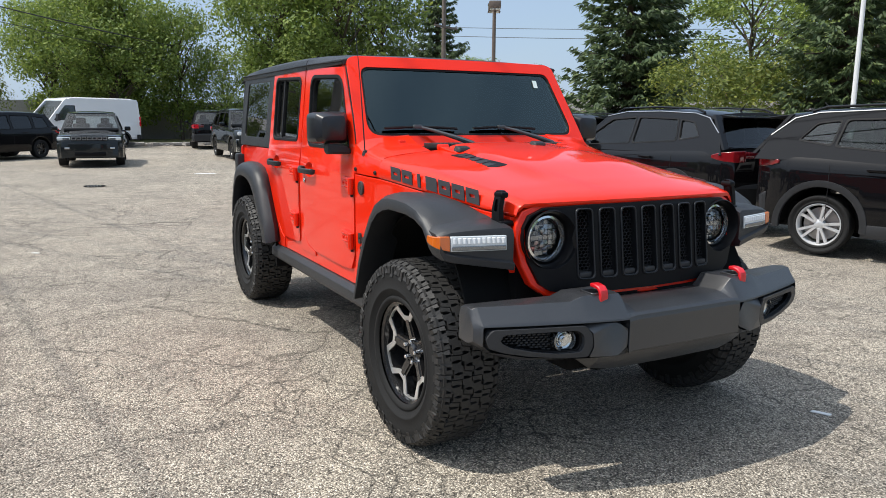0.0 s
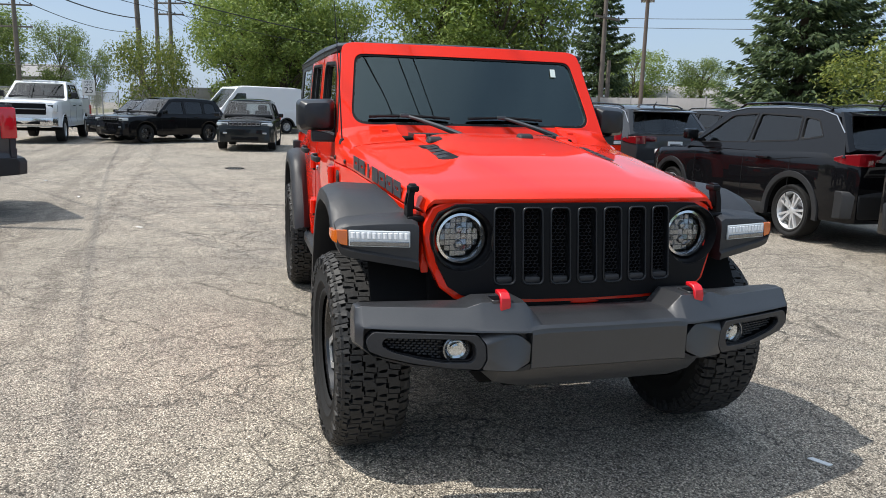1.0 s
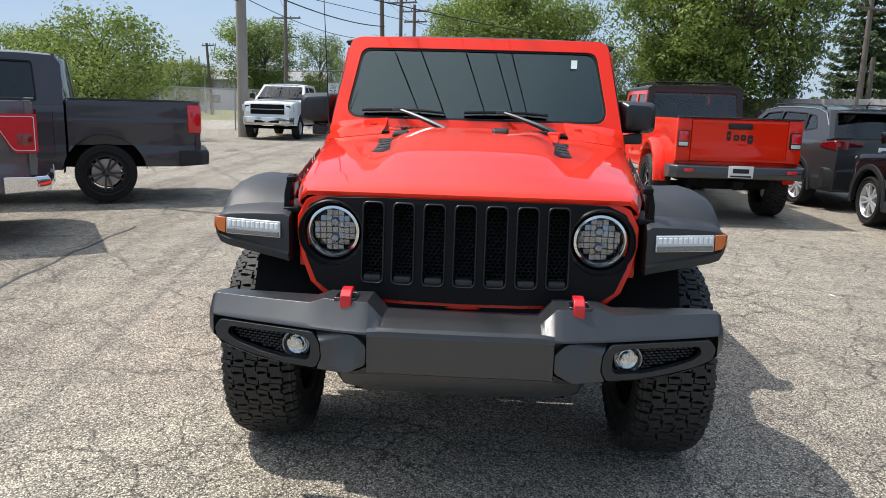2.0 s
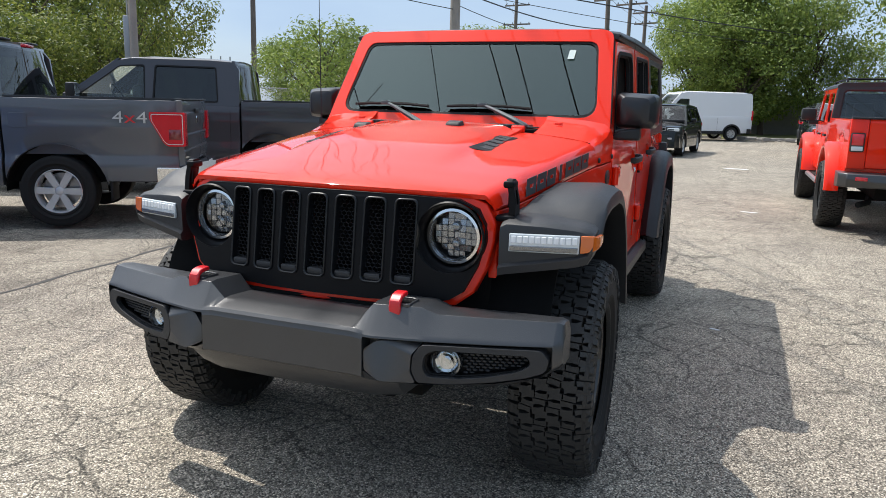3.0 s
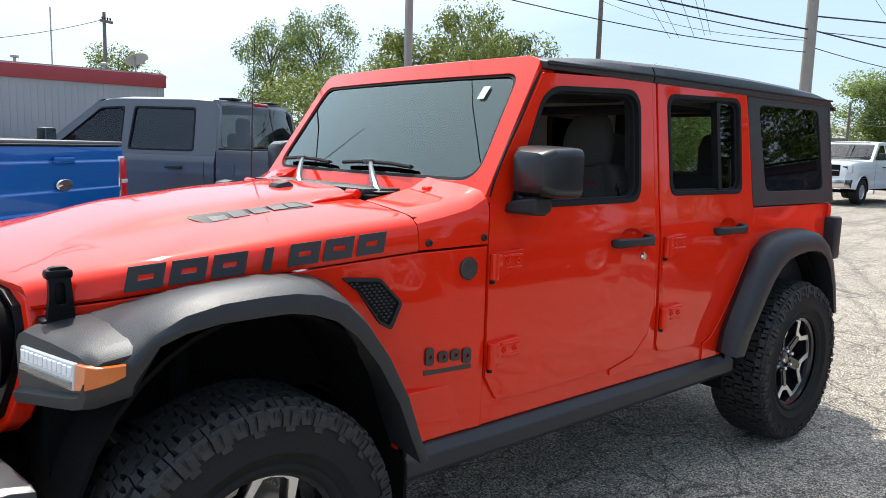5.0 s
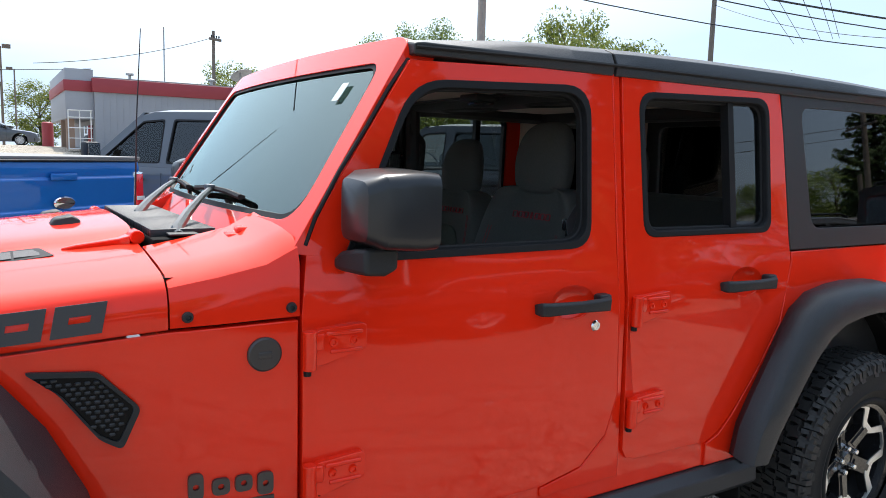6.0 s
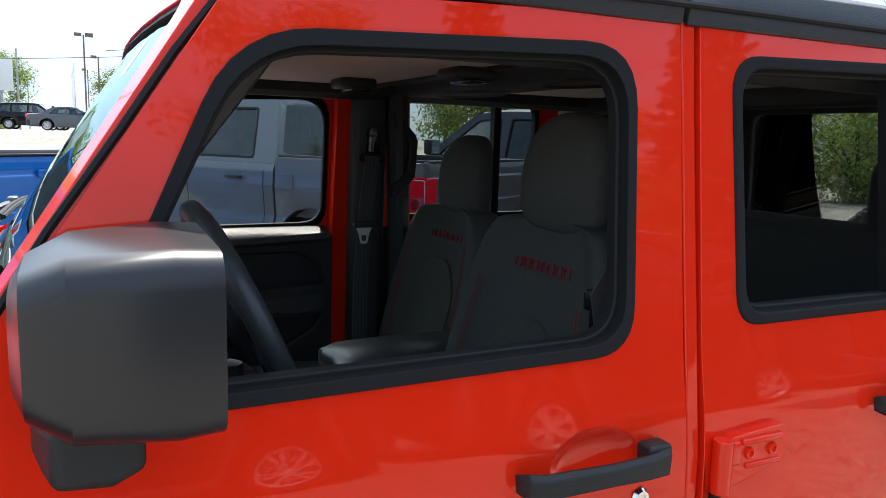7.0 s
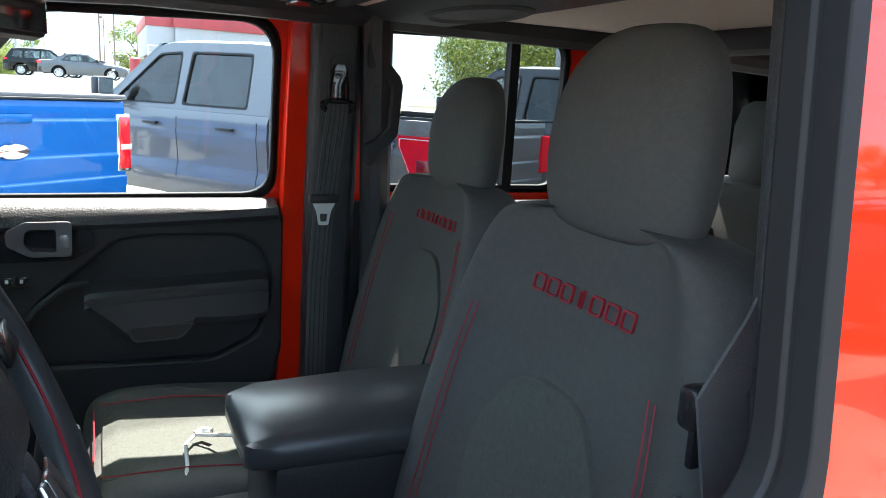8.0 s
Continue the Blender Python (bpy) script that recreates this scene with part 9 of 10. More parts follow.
def seat(y, s, dx, dz):
    """Front seat: cushion with bolsters, backrest, headrest and posts; s: +1 on the left; dx, dz: how far its back is set on and up."""
    st = part("seat", loft([[(x, y + dy, z) for dy, z in ((-0.26, zb), (-0.265, zt - 0.03), (-0.235, zt + 0.012), (-0.17, zt), (-0.10, zt - 0.018), (0, zt - 0.022), (0.10, zt - 0.018), (0.17, zt), (0.235, zt + 0.012), (0.265, zt - 0.03), (0.26, zb))] for x, zb, zt in ((-1.275, 0.74, 0.80), (-1.285, 0.70, 0.855), (-1.33, 0.68, 0.885), (-1.45, 0.67, 0.885), (-1.62, 0.67, 0.865), (-1.78, 0.67, 0.855), (-1.86, 0.67, 0.86))], True, True), CLOTH, jeep, "charcoal cloth front seat with red stitching", sharp=3.0)
    soften(st)

    def bx(z):
        return -1.765 + dx - (z - 0.85) * 0.24

    rings = []
    for z, w, t in ((0.80, 0.26, 0.12), (0.88, 0.285, 0.14), (1.0, 0.296, 0.14), (1.12, 0.294, 0.135), (1.22, 0.282, 0.125), (1.30, 0.262, 0.115), (1.36, 0.236, 0.10), (1.400, 0.200, 0.085), (1.412, 0.150, 0.06)):
        z += dz * (z - 0.8) / 0.6
        f = bx(z)
        rings.append([(f - t, y - w * 0.8, z), (f - t * 0.5, y - w, z), (f + 0.028, y - w * 0.93, z), (f + 0.040, y - w * 0.80, z), (f + 0.018, y - w * 0.64, z), (f + 0.004, y - w * 0.5, z), (f, y, z), (f + 0.004, y + w * 0.5, z), (f + 0.018, y + w * 0.64, z), (f + 0.040, y + w * 0.80, z), (f + 0.028, y + w * 0.93, z), (f - t * 0.5, y + w, z), (f - t, y + w * 0.8, z)])
    soften(part("backrest", loft(rings, True, True), CLOTH, st, sharp=3.0))
    # woven inserts
    ins = rpoly([(-0.115, 0.92), (0.115, 0.92), (0.135, 1.12), (0.06, 1.215), (-0.06, 1.215), (-0.135, 1.12)], 0.04, 5)
    part("insert", sheet(ins, [], lambda u, v: Vector((bx(v) + 0.011, y + u, v)), (-0.014, 0, 0)), CLOTH_MID, st, "woven centre panel", bevel=0.003)
    part("cushion_insert", sheet(rpoly([(-1.315, -0.145), (-1.315, 0.145), (-1.72, 0.13), (-1.72, -0.13)], 0.03, 4), [], lambda u, v: Vector((u, y + v, float(np.interp(u, [-1.78, -1.62, -1.45, -1.33, -1.285], [0.846, 0.853, 0.873, 0.873, 0.845])) )), (0, 0, -0.012)), CLOTH_MID, st, bevel=0.003)
    # stitching
    for k in (-1, 1):
        pts = [Vector((bx(z) + 0.030, y + k * w * 0.70, z)) for z, w in ((0.90, 0.265), (1.0, 0.275), (1.12, 0.272), (1.20, 0.262), (1.27, 0.242))]
        part("stitching", tube(pts, 0.0011, 4), THREAD, st)
        part("stitching", tube([p + Vector((0.003, k * 0.012, 0)) for p in pts], 0.0011, 4), THREAD, st)
        part("stitching", tube([(-1.312, y + k * 0.155, 0.884), (-1.45, y + k * 0.16, 0.884), (-1.62, y + k * 0.16, 0.865)], 0.0016, 4), THREAD, st)
    part("stitching", tube([(-1.30, y - 0.15, 0.878), (-1.302, y, 0.868), (-1.30, y + 0.15, 0.878)], 0.0016, 4), THREAD, st)
    # outlined letter-like blocks sewn on the shoulder
    for i in range(7):
        a0, a1 = -0.098 + i * 0.0285, -0.098 + i * 0.0285 + 0.0225
        if i == 3:
            a0, a1 = a0 + 0.008, a1 - 0.008
        z0, z1 = 1.306 + dz * 0.8, 1.327 + dz * 0.8
        o = rpoly([(a0, z0), (a1, z0), (a1, z1), (a0, z1)], 0.004, 2)
        part("sewn_block", sheet(o, [[(a0 + (u - a0) * 0.82 + (a1 - a0) * 0.09, z0 + (v - z0) * 0.78 + (z1 - z0) * 0.11) for u, v in o]], lambda u, v: Vector((bx(v) + 0.0055 + 0.5 * max(0.0, abs(u) - 0.055) * 0.10, y - u, v)), (-0.006, 0, 0)), THREAD, st, "red stitched letter-like outline")
    hr = []
    for z, w, f, t in ((1.384, 0.112, 0.000, 0.06), (1.404, 0.136, 0.012, 0.085), (1.46, 0.144, 0.018, 0.098), (1.525, 0.140, 0.016, 0.098), (1.578, 0.122, 0.004, 0.088), (1.610, 0.092, -0.014, 0.066), (1.622, 0.046, -0.03, 0.04)):
        c = -1.890 + dx - (z - 1.4) * 0.03 + f
        z += dz
        hr.append([(c - t, y - w * 0.75, z), (c - t * 0.4, y - w, z), (c - 0.012, y - w * 0.88, z), (c, y - w * 0.5, z), (c + 0.004, y, z), (c, y + w * 0.5, z), (c - 0.012, y + w * 0.88, z), (c - t * 0.4, y + w, z), (c - t, y + w * 0.75, z)])
    soften(part("headrest", loft(hr, True, True), CLOTH, st, sharp=3.0))
    part("side_shield", box(-1.84, -1.30, y + s * 0.255 - 0.02, y + s * 0.255 + 0.02, 0.62, 0.78, 0.015), CABIN, st)
    return st


seat(0.365, 1, 0.055, 0.0)
seat(-0.365, -1, -0.10, -0.045)
# rear bench
rb = part("rear_bench", join(box(-2.95, -2.45, -0.60, 0.60, 0.66, 0.88, 0.05), box(-3.02, -2.88, -0.62, 0.62, 0.84, 1.36, 0.05, m=None)), CLOTH, jeep, "dark cloth rear bench")
for y in (-0.40, 0.40):
    part("headrest", loft([[(x, y + dy, z) for x, dy in ((-3.03, -w), (-2.94, -w), (-2.91, -w * 0.8), (-2.91, w * 0.8), (-2.94, w), (-3.03, w))] for z, w in ((1.34, 0.10), (1.37, 0.135), (1.50, 0.135), (1.555, 0.11), (1.57, 0.06))], True, True), CLOTH, rb, sharp=0.9)

# door trims
for s in (1, -1):
    def inner(u, v, d=0.0):
        return Vector((u, ydoor(v) - 0.045 - d, v))
    trim = [(-0.90, 0.66), (-0.90, 1.235), (-1.20, 1.258), (-1.700, 1.262), (-1.715, 1.235), (-1.718, 0.90), (-1.67, 0.68), (-1.5, 0.64), (-1.0, 0.63)]
    scoop = rpoly([(-1.188, 1.040), (-1.283, 1.124), (-1.354, 1.186), (-1.425, 1.196), (-1.604, 1.195), (-1.668, 1.160), (-1.690, 1.096), (-1.684, 1.02), (-1.655, 0.945), (-1.56, 0.900), (-1.178, 0.912)], 0.022, 4)
    dt = part("door_trim", side(sheet(trim, [scoop], inner, (0, -0.045, 0)), s), CABIN, jeep, "black moulded door trim", bevel=0.010)
    part("trim_panel", side(sheet(shrink(scoop, -0.012), [], lambda u, v: inner(u, v, 0.004), (0, -0.016, 0)), s), CABIN, dt)
    part("trim_top", side(loft([[(x, ydoor(1.25) - o, z) for o, z in ((0.022, 1.250), (0.028, 1.270), (0.045, 1.277), (0.062, 1.275), (0.082, 1.263), (0.101, 1.240 + k), (0.104, 1.222 + k), (0.090, 1.21 + k))] for x, k in ((-0.92, 0.0), (-1.20, 0.003), (-1.40, 0.008), (-1.55, 0.014), (-1.70, 0.022))], True, True), s), CABIN_TOP, dt, sharp=0.9)
    arm = loft([[(x, ydoor(1.1) - o, z) for o, z in ((0.06, zt + 0.004), (0.125, zt + 0.004), (0.143, zt - 0.002), (0.150, zt - 0.012), (0.147, zt - 0.024), (0.152, zt - 0.028), (0.150, zb + 0.016), (0.140, zb), (0.06, zb - 0.004))] for x, zt, zb in ((-1.288, 1.080, 1.050), (-1.298, 1.086, 1.042), (-1.34, 1.088, 1.005), (-1.376, 1.089, 0.970), (-1.48, 1.093, 0.972), (-1.512, 1.095, 1.004), (-1.60, 1.098, 1.000), (-1.655, 1.100, 1.004), (-1.672, 1.097, 1.012))], True, True)
    part("armrest", side(arm, s), CABIN_TOP, dt, sharp=0.5)
    pocket = rpoly([(-1.372, 1.003), (-1.505, 1.005), (-1.478, 0.977), (-1.386, 0.975)], 0.010, 4)
    part("pull_pocket", side(sheet(shrink(pocket, -0.006), [pocket], lambda u, v: inner(u, v, 0.108), (0, 0.010, 0)), s), CABIN_TOP, dt, bevel=0.003)
    # flat black plate just behind the rim, for the shade inside the pocket
    part("pocket_shade", side(sheet(pocket, [], lambda u, v: inner(u, v, 0.1065), (0, 0.006, 0)), s), SIGN_BLACK, dt)
    bez = rpoly([(-1.04, 1.145), (-1.04, 1.243), (-1.262, 1.243), (-1.307, 1.213), (-1.311, 1.176), (-1.266, 1.148)], 0.012, 4)
    part("handle_bezel", side(sheet(bez, [], lambda u, v: inner(u, v, 0.051), (0, 0.012, 0)), s), RIM_BLACK, dt, bevel=0.005)
    loop = rpoly([(-1.148, 1.185), (-1.148, 1.216), (-1.184, 1.236), (-1.270, 1.236), (-1.268, 1.160), (-1.190, 1.160)], 0.009, 4)
    gap_ = rpoly([(-1.180, 1.186), (-1.182, 1.212), (-1.192, 1.220), (-1.240, 1.220), (-1.239, 1.169), (-1.194, 1.171)], 0.006, 3)
    lv = part("door_lever", side(sheet(loop, [gap_], lambda u, v: inner(u, v, 0.066), (0, 0.014, 0)), s), BRIGHT, dt, "brushed silver door lever", bevel=0.004)
    part("lever_pad", side(box(-1.264, -1.245, ydoor(1.19) - 0.1135, ydoor(1.19) - 0.108, 1.180, 1.214, 0.003), s), STEEL, lv)
    part("switch_plate", side(box(-1.192, -1.06, ydoor(1.11) - 0.097, ydoor(1.11) - 0.086, 1.090, 1.124, 0.010), s), CABIN_TOP, dt)
    for u in (-1.183, -1.156):
        part("lock_switch", side(box(u, u + 0.024, ydoor(1.11) - 0.1005, ydoor(1.11) - 0.094, 1.097, 1.117, 0.003), s), RIM_BLACK, dt)
        part("switch_mark", side(box(u + 0.009, u + 0.015, ydoor(1.11) - 0.1012, ydoor(1.11) - 0.1000, 1.103, 1.111), s), SIGN_WHITE, dt)
    # black disc on the panel, its colour standing for the dark of a screw hole
    part("screw_hole_shade", side(lathe([(0.0, 0.0), (0.010, 0.0), (0.011, 0.002)], 12, pose(-1.395, ydoor(1.125) - 0.0675, 1.125, 180)), s), SIGN_BLACK, dt)
    part("trim_rib", side(tube([(-1.175, ydoor(1.0) - 0.090, 1.020), (-1.192, ydoor(1.0) - 0.092, 1.042), (-1.246, ydoor(1.08) - 0.092, 1.086), (-1.268, ydoor(1.09) - 0.090, 1.092), (-1.296, ydoor(1.09) - 0.086, 1.092)], 0.007, 6), s), CABIN_TOP, dt)
    # rear door trim and quarter trim
    part("rear_trim", side(sheet([(-1.88, 0.64), (-1.88, 1.27), (-2.56, 1.27), (-2.58, 1.18), (-2.50, 0.95), (-2.30, 0.66)], [], inner, (0, -0.04, 0)), s), CABIN, jeep, bevel=0.006)
    part("hardtop_lining", side(sheet(rpoly([(-2.58, 1.23), (-2.56, 1.735), (-3.44, 1.738), (-3.47, 1.23)], 0.02, 3), [rpoly([(-2.80, 1.287), (-2.74, 1.690), (-3.31, 1.695), (-3.37, 1.287)], 0.06, 5)], lambda u, v: Vector((u, ydoor(v) - 0.040, v)), (0, -0.012, 0)), s), HEADLINER, jeep, "beige hardtop lining", bevel=0.004)
    part("lining_frame", side(sheet(rpoly([(-2.80, 1.287), (-2.74, 1.690), (-3.31, 1.695), (-3.37, 1.287)], 0.06, 5), [rpoly([(-2.84, 1.300), (-2.785, 1.665), (-3.28, 1.670), (-3.335, 1.300)], 0.05, 5)], lambda u, v: Vector((u, ydoor(v) - 0.036, v)), (0, -0.022, 0)), s), CABIN, jeep, bevel=0.004)
    part("quarter_trim", side(box(-3.46, -2.32, 0.50, 0.735, 0.60, 1.225, 0.03), s), CABIN, jeep)
    # B-pillar trim, belt, sport bar and grab handle
    px = 0.035 if s < 0 else 0.025
    bp_ = part("pillar_trim", side(loft([[(x + px, y, z) for x, y in ((-1.800, yo - 0.005), (-1.796, yo - 0.06), (-1.808, yo - 0.080), (-1.830, yo - 0.088), (-1.895, yo - 0.088), (-1.915, yo - 0.06), (-1.91, yo - 0.005))] for z, yo in ((0.62, 0.735), (1.10, 0.735), (1.25, 0.722), (1.45, 0.705), (1.70, 0.682))], True, True), s), CABIN_TOP, jeep, bevel=0.006)
    if s < 0:
        # adjustable anchor in its slot, guide loop, webbing
        slot = rpoly([(-1.793, 1.485), (-1.793, 1.612), (-1.843, 1.612), (-1.845, 1.485)], 0.022, 5)
        part("anchor_slot", side(sheet(slot, [shrink(slot, 0.003)], lambda u, v: Vector((u, 0.700 - (v - 1.45) * 0.092 - 0.089, v)), (0, -0.004, 0)), s), CABIN, bp_)
        part("belt_anchor", side(loft([[(-1.818 + dx_ * w, y, z) for dx_, y in ((-1, 0.618), (-1, 0.604), (-0.7, 0.596), (0.7, 0.596), (1, 0.604), (1, 0.618))] for z, w in ((1.590, 0.012), (1.578, 0.019), (1.545, 0.022), (1.510, 0.022))], True, True), s), RIM_BLACK, bp_, sharp=0.9)
        part("belt_ring", side(tube([(-1.812 + 0.036 * math.cos(a), 0.592, 1.500 + 0.012 * math.sin(a)) for a in span(0, 2 * math.pi, 18)], 0.0075, 6), s), RIM_BLACK, bp_)
        way = ((-1.812, 0.588, 1.505), (-1.806, 0.584, 1.46), (-1.797, 0.580, 1.40), (-1.788, 0.577, 1.32), (-1.780, 0.575, 1.25), (-1.772, 0.577, 1.10), (-1.77, 0.58, 0.80), (-1.77, 0.60, 0.66))
    else:
        way = ((-1.86, 0.640, 1.56), (-1.835, 0.640, 1.46), (-1.79, 0.644, 1.38), (-1.745, 0.650, 1.325), (-1.76, 0.665, 1.20), (-1.77, 0.67, 0.90), (-1.77, 0.67, 0.66))
    part("seat_belt", side(loft([[(x - 0.024, yb2 - 0.002, z), (x + 0.024, yb2 - 0.002, z), (x + 0.024, yb2 + 0.001, z), (x - 0.024, yb2 + 0.001, z)] for x, yb2, z in way], True, True), s), BELT, bp_, "black seat belt webbing")
    part("belt_rib", side(join(*(tube([(x + k, yb2 - 0.0025, z) for x, yb2, z in way], 0.0012, 4) for k in (-0.016, -0.006, 0.006, 0.016))), s), CABIN, bp_)
    if s < 0:
        tongue = rpoly([(-1.808, 1.292), (-1.750, 1.292), (-1.762, 1.268), (-1.768, 1.236), (-1.790, 1.236), (-1.796, 1.268)], 0.004, 2)
        # the tongue's colour carries the sun that falls on the steel
        part("buckle_tongue", side(sheet(tongue, [rpoly([(-1.788, 1.262), (-1.770, 1.262), (-1.772, 1.244), (-1.786, 1.244)], 0.003, 2)], lambda u, v: Vector((u, 0.566, v)), (0, 0.003, 0)), s), SUNLIT_STEEL, bp_, "steel belt tongue with its sunlit brightness put into the colour")
        part("tongue_cover", side(box(-1.814, -1.744, 0.556, 0.578, 1.286, 1.306, 0.006), s), CABIN, bp_)
    else:
        part("tongue_cover", box(-1.757, -1.720, 0.630, 0.650, 1.296, 1.331, 0.006), RIM_BLACK, bp_)
        part("buckle_tongue", box(-1.748, -1.731, 0.634, 0.642, 1.262, 1.298, 0.003), RIM_BLACK, bp_)
    part("sport_bar", side(tube([(-1.22, 0.60, 1.705), (-1.4, 0.605, 1.715), (-1.9, 0.61, 1.715), (-2.6, 0.61, 1.71), (-3.2, 0.61, 1.68), (-3.40, 0.62, 1.20)], 0.042, 10), s), CABIN_TOP, jeep)
    part("bar_hoop", side(tube([(-1.90, 0.60, 1.70), (-1.92, 0.63, 1.3), (-1.94, 0.66, 0.9)], 0.036, 10), s), CABIN_TOP, jeep)
    grab = [(-1.875, 1.640), (-1.893, 1.638), (-1.955, 1.572), (-1.962, 1.552), (-1.954, 1.440), (-1.892, 1.370), (-1.876, 1.372), (-1.876, 1.418), (-1.898, 1.430), (-1.928, 1.462), (-1.932, 1.548), (-1.900, 1.580), (-1.876, 1.588)]
    part("grab_handle", side(sheet(grab, [], lambda u, v: Vector((u, 0.602, v)), (0, -0.026, 0)), s), CABIN, jeep, "black angular grab handle on the hoop", bevel=0.006)
    part("pillar_a_trim", side(tube([(-0.94, 0.685, 1.34), (-1.085, 0.655, 1.52), (-1.215, 0.63, 1.685)], 0.028, 8), s), CABIN_TOP, jeep)
    part("visor", side(box(-1.30, -1.16, 0.14, 0.56, 1.700, 1.722, 0.010), s), VINYL, jeep, "grey sun visor folded up")

# headliner and overhead bar with speakers
part("headliner", join(box(-1.785, -1.17, -0.645, 0.645, 1.716, 1.7285, 0.004), box(-3.40, -1.83, -0.645, 0.645, 1.716, 1.7285, 0.004)), HEADLINER, jeep)
for x, y in ((-1.67, -0.36), (-1.77, 0.11)):
    lt = part("headliner_latch", box(x - 0.05, x + 0.05, y - 0.055, y + 0.055, 1.690, 1.717, 0.010), CABIN, jeep)
    part("latch_lever", box(x - 0.035, x + 0.02, y - 0.045, y + 0.045, 1.682, 1.694, 0.005), RIM_BLACK, lt)
part("headliner_seam", box(-1.822, -1.792, -0.60, 0.60, 1.708, 1.722, 0.004), CABIN, jeep)
oc = part("overhead_console", loft([[(x, y, z) for y, z in ((-w, 1.745), (-w, 1.715), (-w + 0.03, 1.700), (w - 0.03, 1.700), (w, 1.715), (w, 1.745))] for x, w in ((-1.12, 0.10), (-1.15, 0.13), (-1.25, 0.13), (-1.29, 0.10))], True, True), VINYL, jeep, "grey overhead console with lamps", sharp=0.8)
for y in (-0.06, 0.06):
    part("map_lamp", box(-1.25, -1.20, y - 0.035, y + 0.035, 1.694, 1.704, 0.004), LENS_WHITE, oc)
part("switch_bank", box(-1.185, -1.155, -0.07, 0.07, 1.694, 1.704, 0.004), RIM_BLACK, oc)
part("header_trim", box(-1.265, -1.185, -0.60, 0.60, 1.700, 1.740, 0.012), CABIN_TOP, jeep)
sb = part("sound_bar", loft([[(x, y, z) for x, z in ((-1.87, 1.755), (-1.86, 1.715), (-1.90, 1.690), (-2.06, 1.690), (-2.10, 1.715), (-2.09, 1.755))] for y in (-0.60, -0.5, 0.5, 0.60)], True, True), CABIN_TOP, jeep, sharp=0.8)
part("rear_bar", box(-2.70, -2.60, -0.60, 0.60, 1.664, 1.720, 0.02), CABIN_TOP, jeep)
for y in (-0.28, 0.28):
    part("speaker", lathe([(0.0, 0.004), (0.085, 0.002), (0.098, -0.006), (0.108, -0.002), (0.112, 0.012)], 32, pose(-1.985, y, 1.690, 90) @ Matrix.Diagonal((0.75, 1, 1.6, 1))), CABIN, sb, "round overhead speaker")
# dash, instruments, steering wheel, mirror, console
dash = part("dashboard", loft([[(x, y, z) for x, z in ((-0.70, 1.20), (-0.80, 1.275), (-0.92, 1.288), (-1.02, 1.270), (-1.055, 1.235), (-1.045, 1.10), (-1.0, 0.98), (-0.90, 0.80), (-0.70, 0.80))] for y in (-0.70, -0.66, 0, 0.66, 0.70)], True, True), CABIN_TOP, jeep, "black dashboard with silver vents", sharp=0.6)
part("dash_band", box(-1.062, -1.04, -0.62, 0.20, 1.12, 1.20, 0.01), CABIN, dash)
for y in (-0.60, -0.22, 0.16, 0.60):
    part("air_vent", join(lathe([(0.030, 0.0), (0.046, 0.004), (0.048, 0.014), (0.040, 0.016)], 20, pose(-1.058, y, 1.165, 0, 0, 90)), box(-1.066, -1.056, y - 0.035, y + 0.035, 1.162, 1.168)), BRIGHT, dash)
part("screen", box(-1.075, -1.055, -0.13, 0.10, 1.10, 1.235, 0.006), SIGN_BLACK, dash)
part("cluster_hood", loft([[(x, y, z) for x, z in ((-0.90, 1.26), (-0.94, 1.325), (-1.07, 1.330), (-1.085, 1.315), (-1.0, 1.26))] for y in (0.20, 0.24, 0.52, 0.56)], True, True), CABIN_TOP, dash, bevel=0.01)
part("knob", join(*(lathe([(0.0, 0.02), (0.016, 0.018), (0.018, 0.0)], 14, pose(-1.05, y, 1.02, 0, 0, 90)) for y in (-0.12, -0.02, 0.08))), BRIGHT, dash)
tilt = pose(-1.235, 0.365, 1.268, 0, -66, 0)
swh = tube([(0.187 * math.cos(a), 0.187 * math.sin(a), 0) for a in span(0, 2 * math.pi, 40)], 0.0195, 12)
swh.transform(tilt)
sw = part("steering_wheel", swh, LEATHER, jeep, "leather steering wheel with red stitching")
hubm = join(box(-0.075, 0.075, -0.085, 0.085, -0.04, 0.012, 0.03), box(-0.02, 0.03, -0.18, -0.07, -0.012, 0.008, 0.008), box(-0.02, 0.03, 0.07, 0.18, -0.012, 0.008, 0.008), box(-0.18, -0.06, -0.022, 0.022, -0.012, 0.006, 0.008))
hubm.transform(tilt)
part("hub", hubm, CABIN_TOP, sw)
for a in (-38, 0, 38):
    b_ = box(-0.176, -0.085, -0.010, 0.010, 0.006, 0.013, 0.004)
    b_.transform(tilt @ pose(0, 0, 0, 0, 0, a * 0.35) if a else tilt)
    part("spoke_trim", b_, BRIGHT, sw)
for sgn in (-1, 1):
    b_ = box(-0.012, 0.022, sgn * 0.12 - 0.035, sgn * 0.12 + 0.035, 0.006, 0.014, 0.004)
    b_.transform(tilt)
    part("switch_pad", b_, RIM_BLACK, sw)
st_ = tube([(0.168 * math.cos(a), 0.168 * math.sin(a), 0.006) for a in span(0, 2 * math.pi, 60)], 0.0018, 4)
st_.transform(tilt)
part("stitching", st_, THREAD, sw)
part("column", tube([(-1.20, 0.365, 1.27), (-1.0, 0.365, 1.16)], 0.05, 10), CABIN, sw)
rvm = box(-0.018, 0.018, -0.12, 0.12, -0.038, 0.038, 0.016)
rvm.transform(pose(-1.20, 0.0, 1.610, 0, 0, -32))
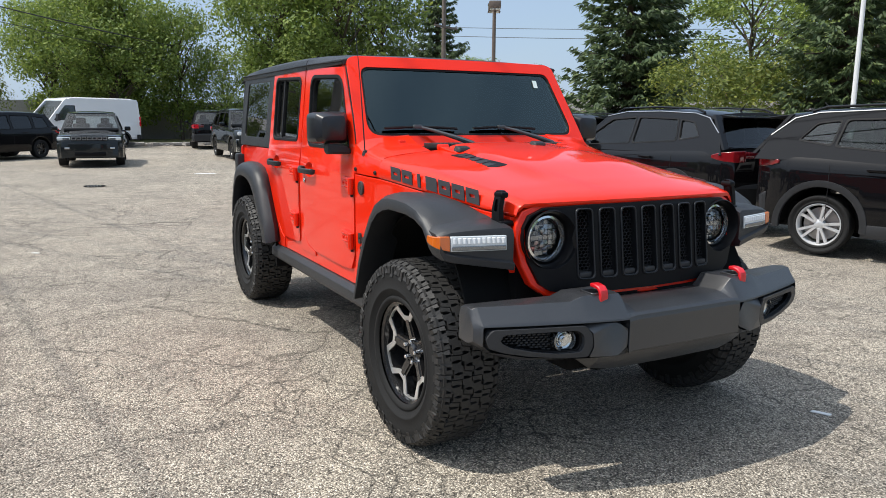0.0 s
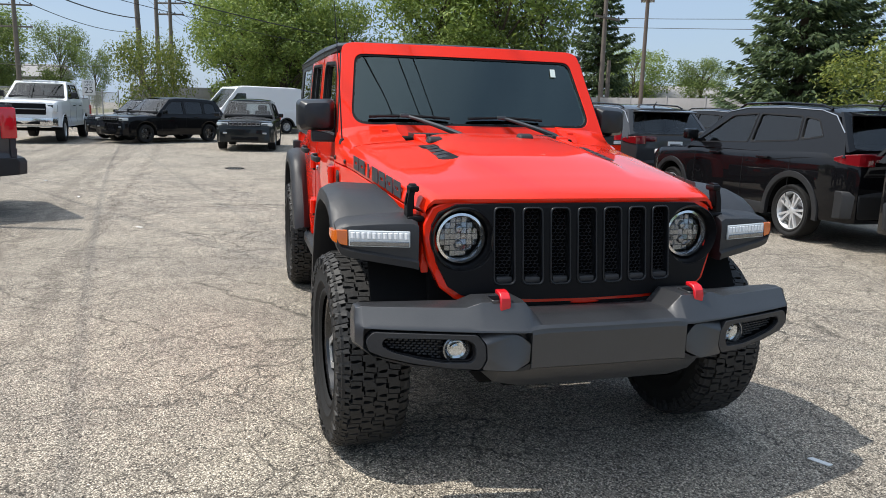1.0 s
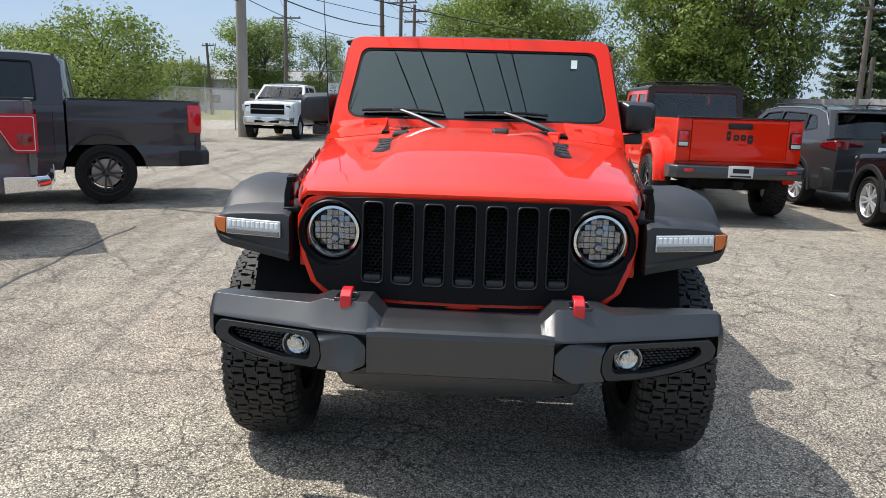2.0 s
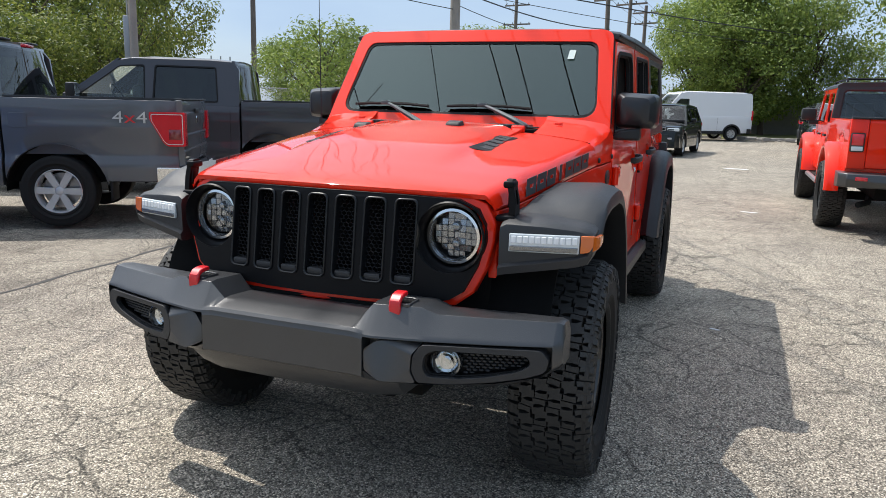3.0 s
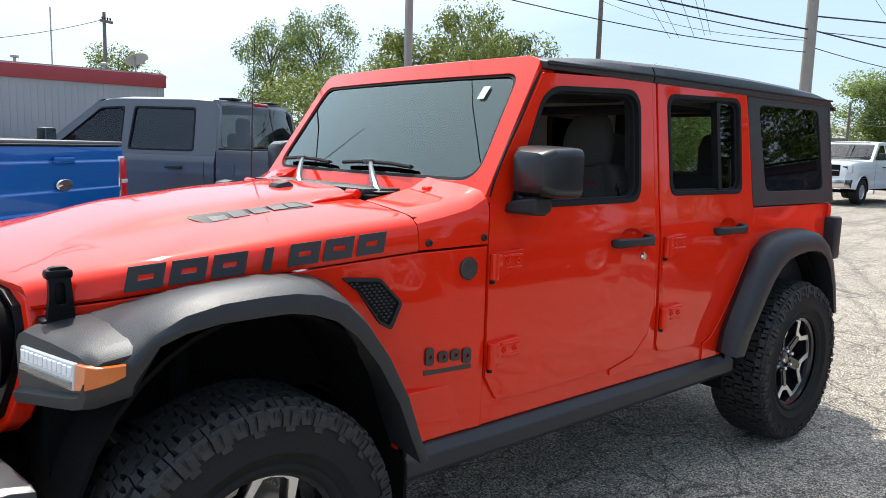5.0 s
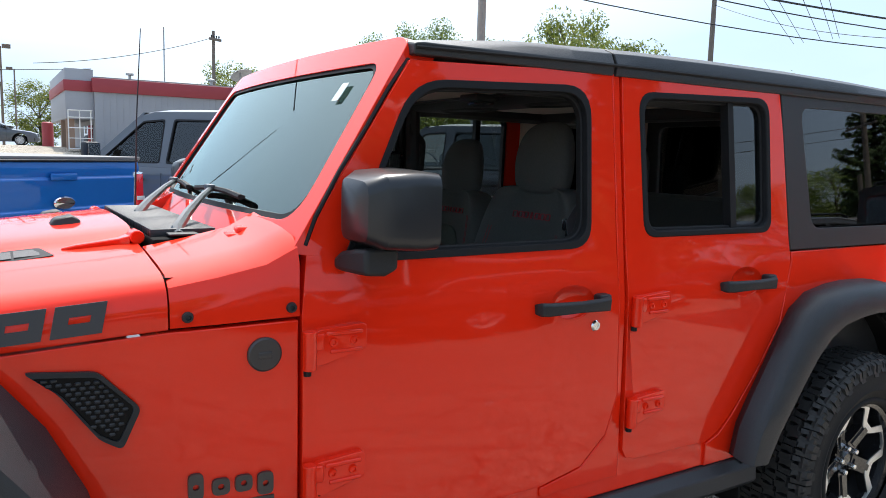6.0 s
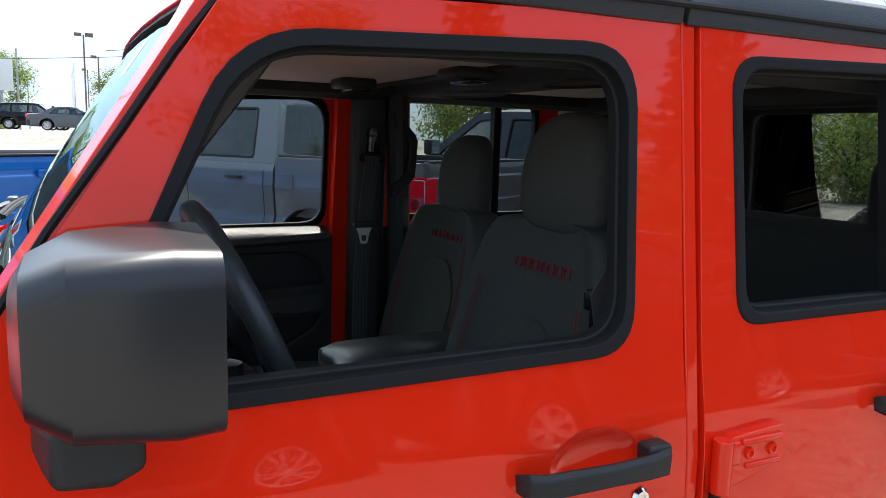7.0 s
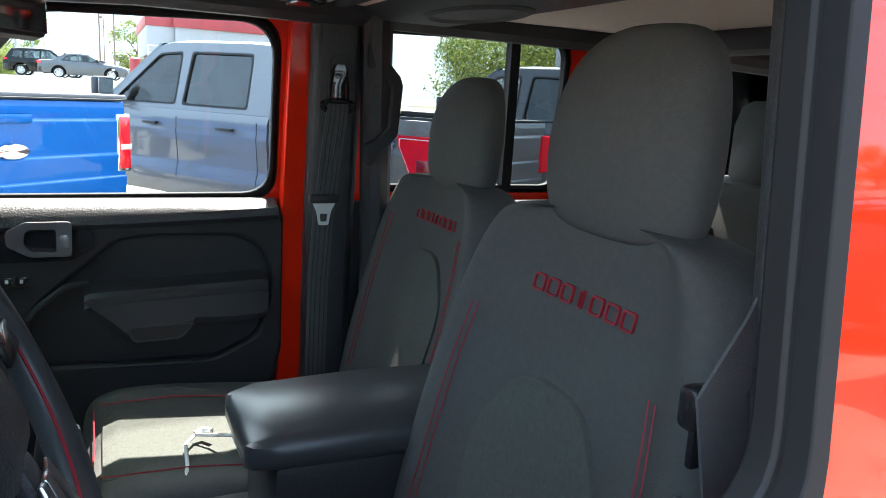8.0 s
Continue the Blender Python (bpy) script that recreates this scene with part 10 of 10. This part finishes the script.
rvg = box(-0.021, -0.0185, -0.106, 0.106, -0.029, 0.029, 0.002)
rvg.transform(pose(-1.20, 0.0, 1.610, 0, 0, -32))
rv = part("rear_view_mirror", join(rvm, tube([(-1.185, 0, 1.62), (-1.08, 0, 1.68)], 0.012, 8)), CABIN, jeep)
part("mirror_glass", rvg, CHROME, rv)
cn = part("console", join(box(-1.92, -1.05, -0.115, 0.115, 0.62, 0.88, 0.02), box(-1.90, -1.53, -0.105, 0.105, 0.86, 1.028, 0.02)), CABIN, jeep)
part("armrest_lid", loft([[(x, y, z) for y, z in ((-w, 1.022), (-w - 0.008, 1.034), (-w - 0.004, 1.056), (-w + 0.012, 1.070 + k), (0, 1.074 + k), (w - 0.012, 1.070 + k), (w + 0.004, 1.056), (w + 0.008, 1.034), (w, 1.022))] for x, w, k in ((-1.495, 0.085, -0.03), (-1.505, 0.098, -0.012), (-1.54, 0.106, 0.0), (-1.70, 0.110, 0.003), (-1.86, 0.110, 0.0), (-1.90, 0.10, -0.01))], True, True), LEATHER, cn, "black leather armrest lid", sharp=0.9)
part("armrest_seam", tube([(-1.508, -0.09, 1.048), (-1.508, 0.09, 1.048)], 0.0015, 4), THREAD, cn)
part("gear_lever", join(tube([(-1.25, 0.02, 0.88), (-1.27, 0.02, 1.02)], 0.012, 8), lathe([(0, 0.05), (0.025, 0.04), (0.032, 0.0), (0.02, -0.03)], 16, pose(-1.27, 0.02, 1.04, 90))), CABIN, cn)
part("cup_ring", lathe([(0.042, 0.0), (0.046, 0.006), (0.05, 0.0)], 24, pose(-1.40, -0.03, 0.882, 90)), BRIGHT, cn)
# white charging lead left on the passenger seat
cable = tube([(-1.545, -0.20, 0.878), (-1.535, -0.27, 0.90), (-1.50, -0.315, 0.885), (-1.475, -0.335, 0.880), (-1.455, -0.30, 0.880), (-1.45, -0.22, 0.880), (-1.44, -0.15, 0.884)], 0.0035, 6)
cable2 = tube([(-1.475, -0.335, 0.882), (-1.49, -0.345, 0.884), (-1.505, -0.33, 0.886)], 0.006, 6)
solo("charging_lead", join(cable, cable2), SIGN_WHITE, "white cable lying on the passenger seat", "cable")
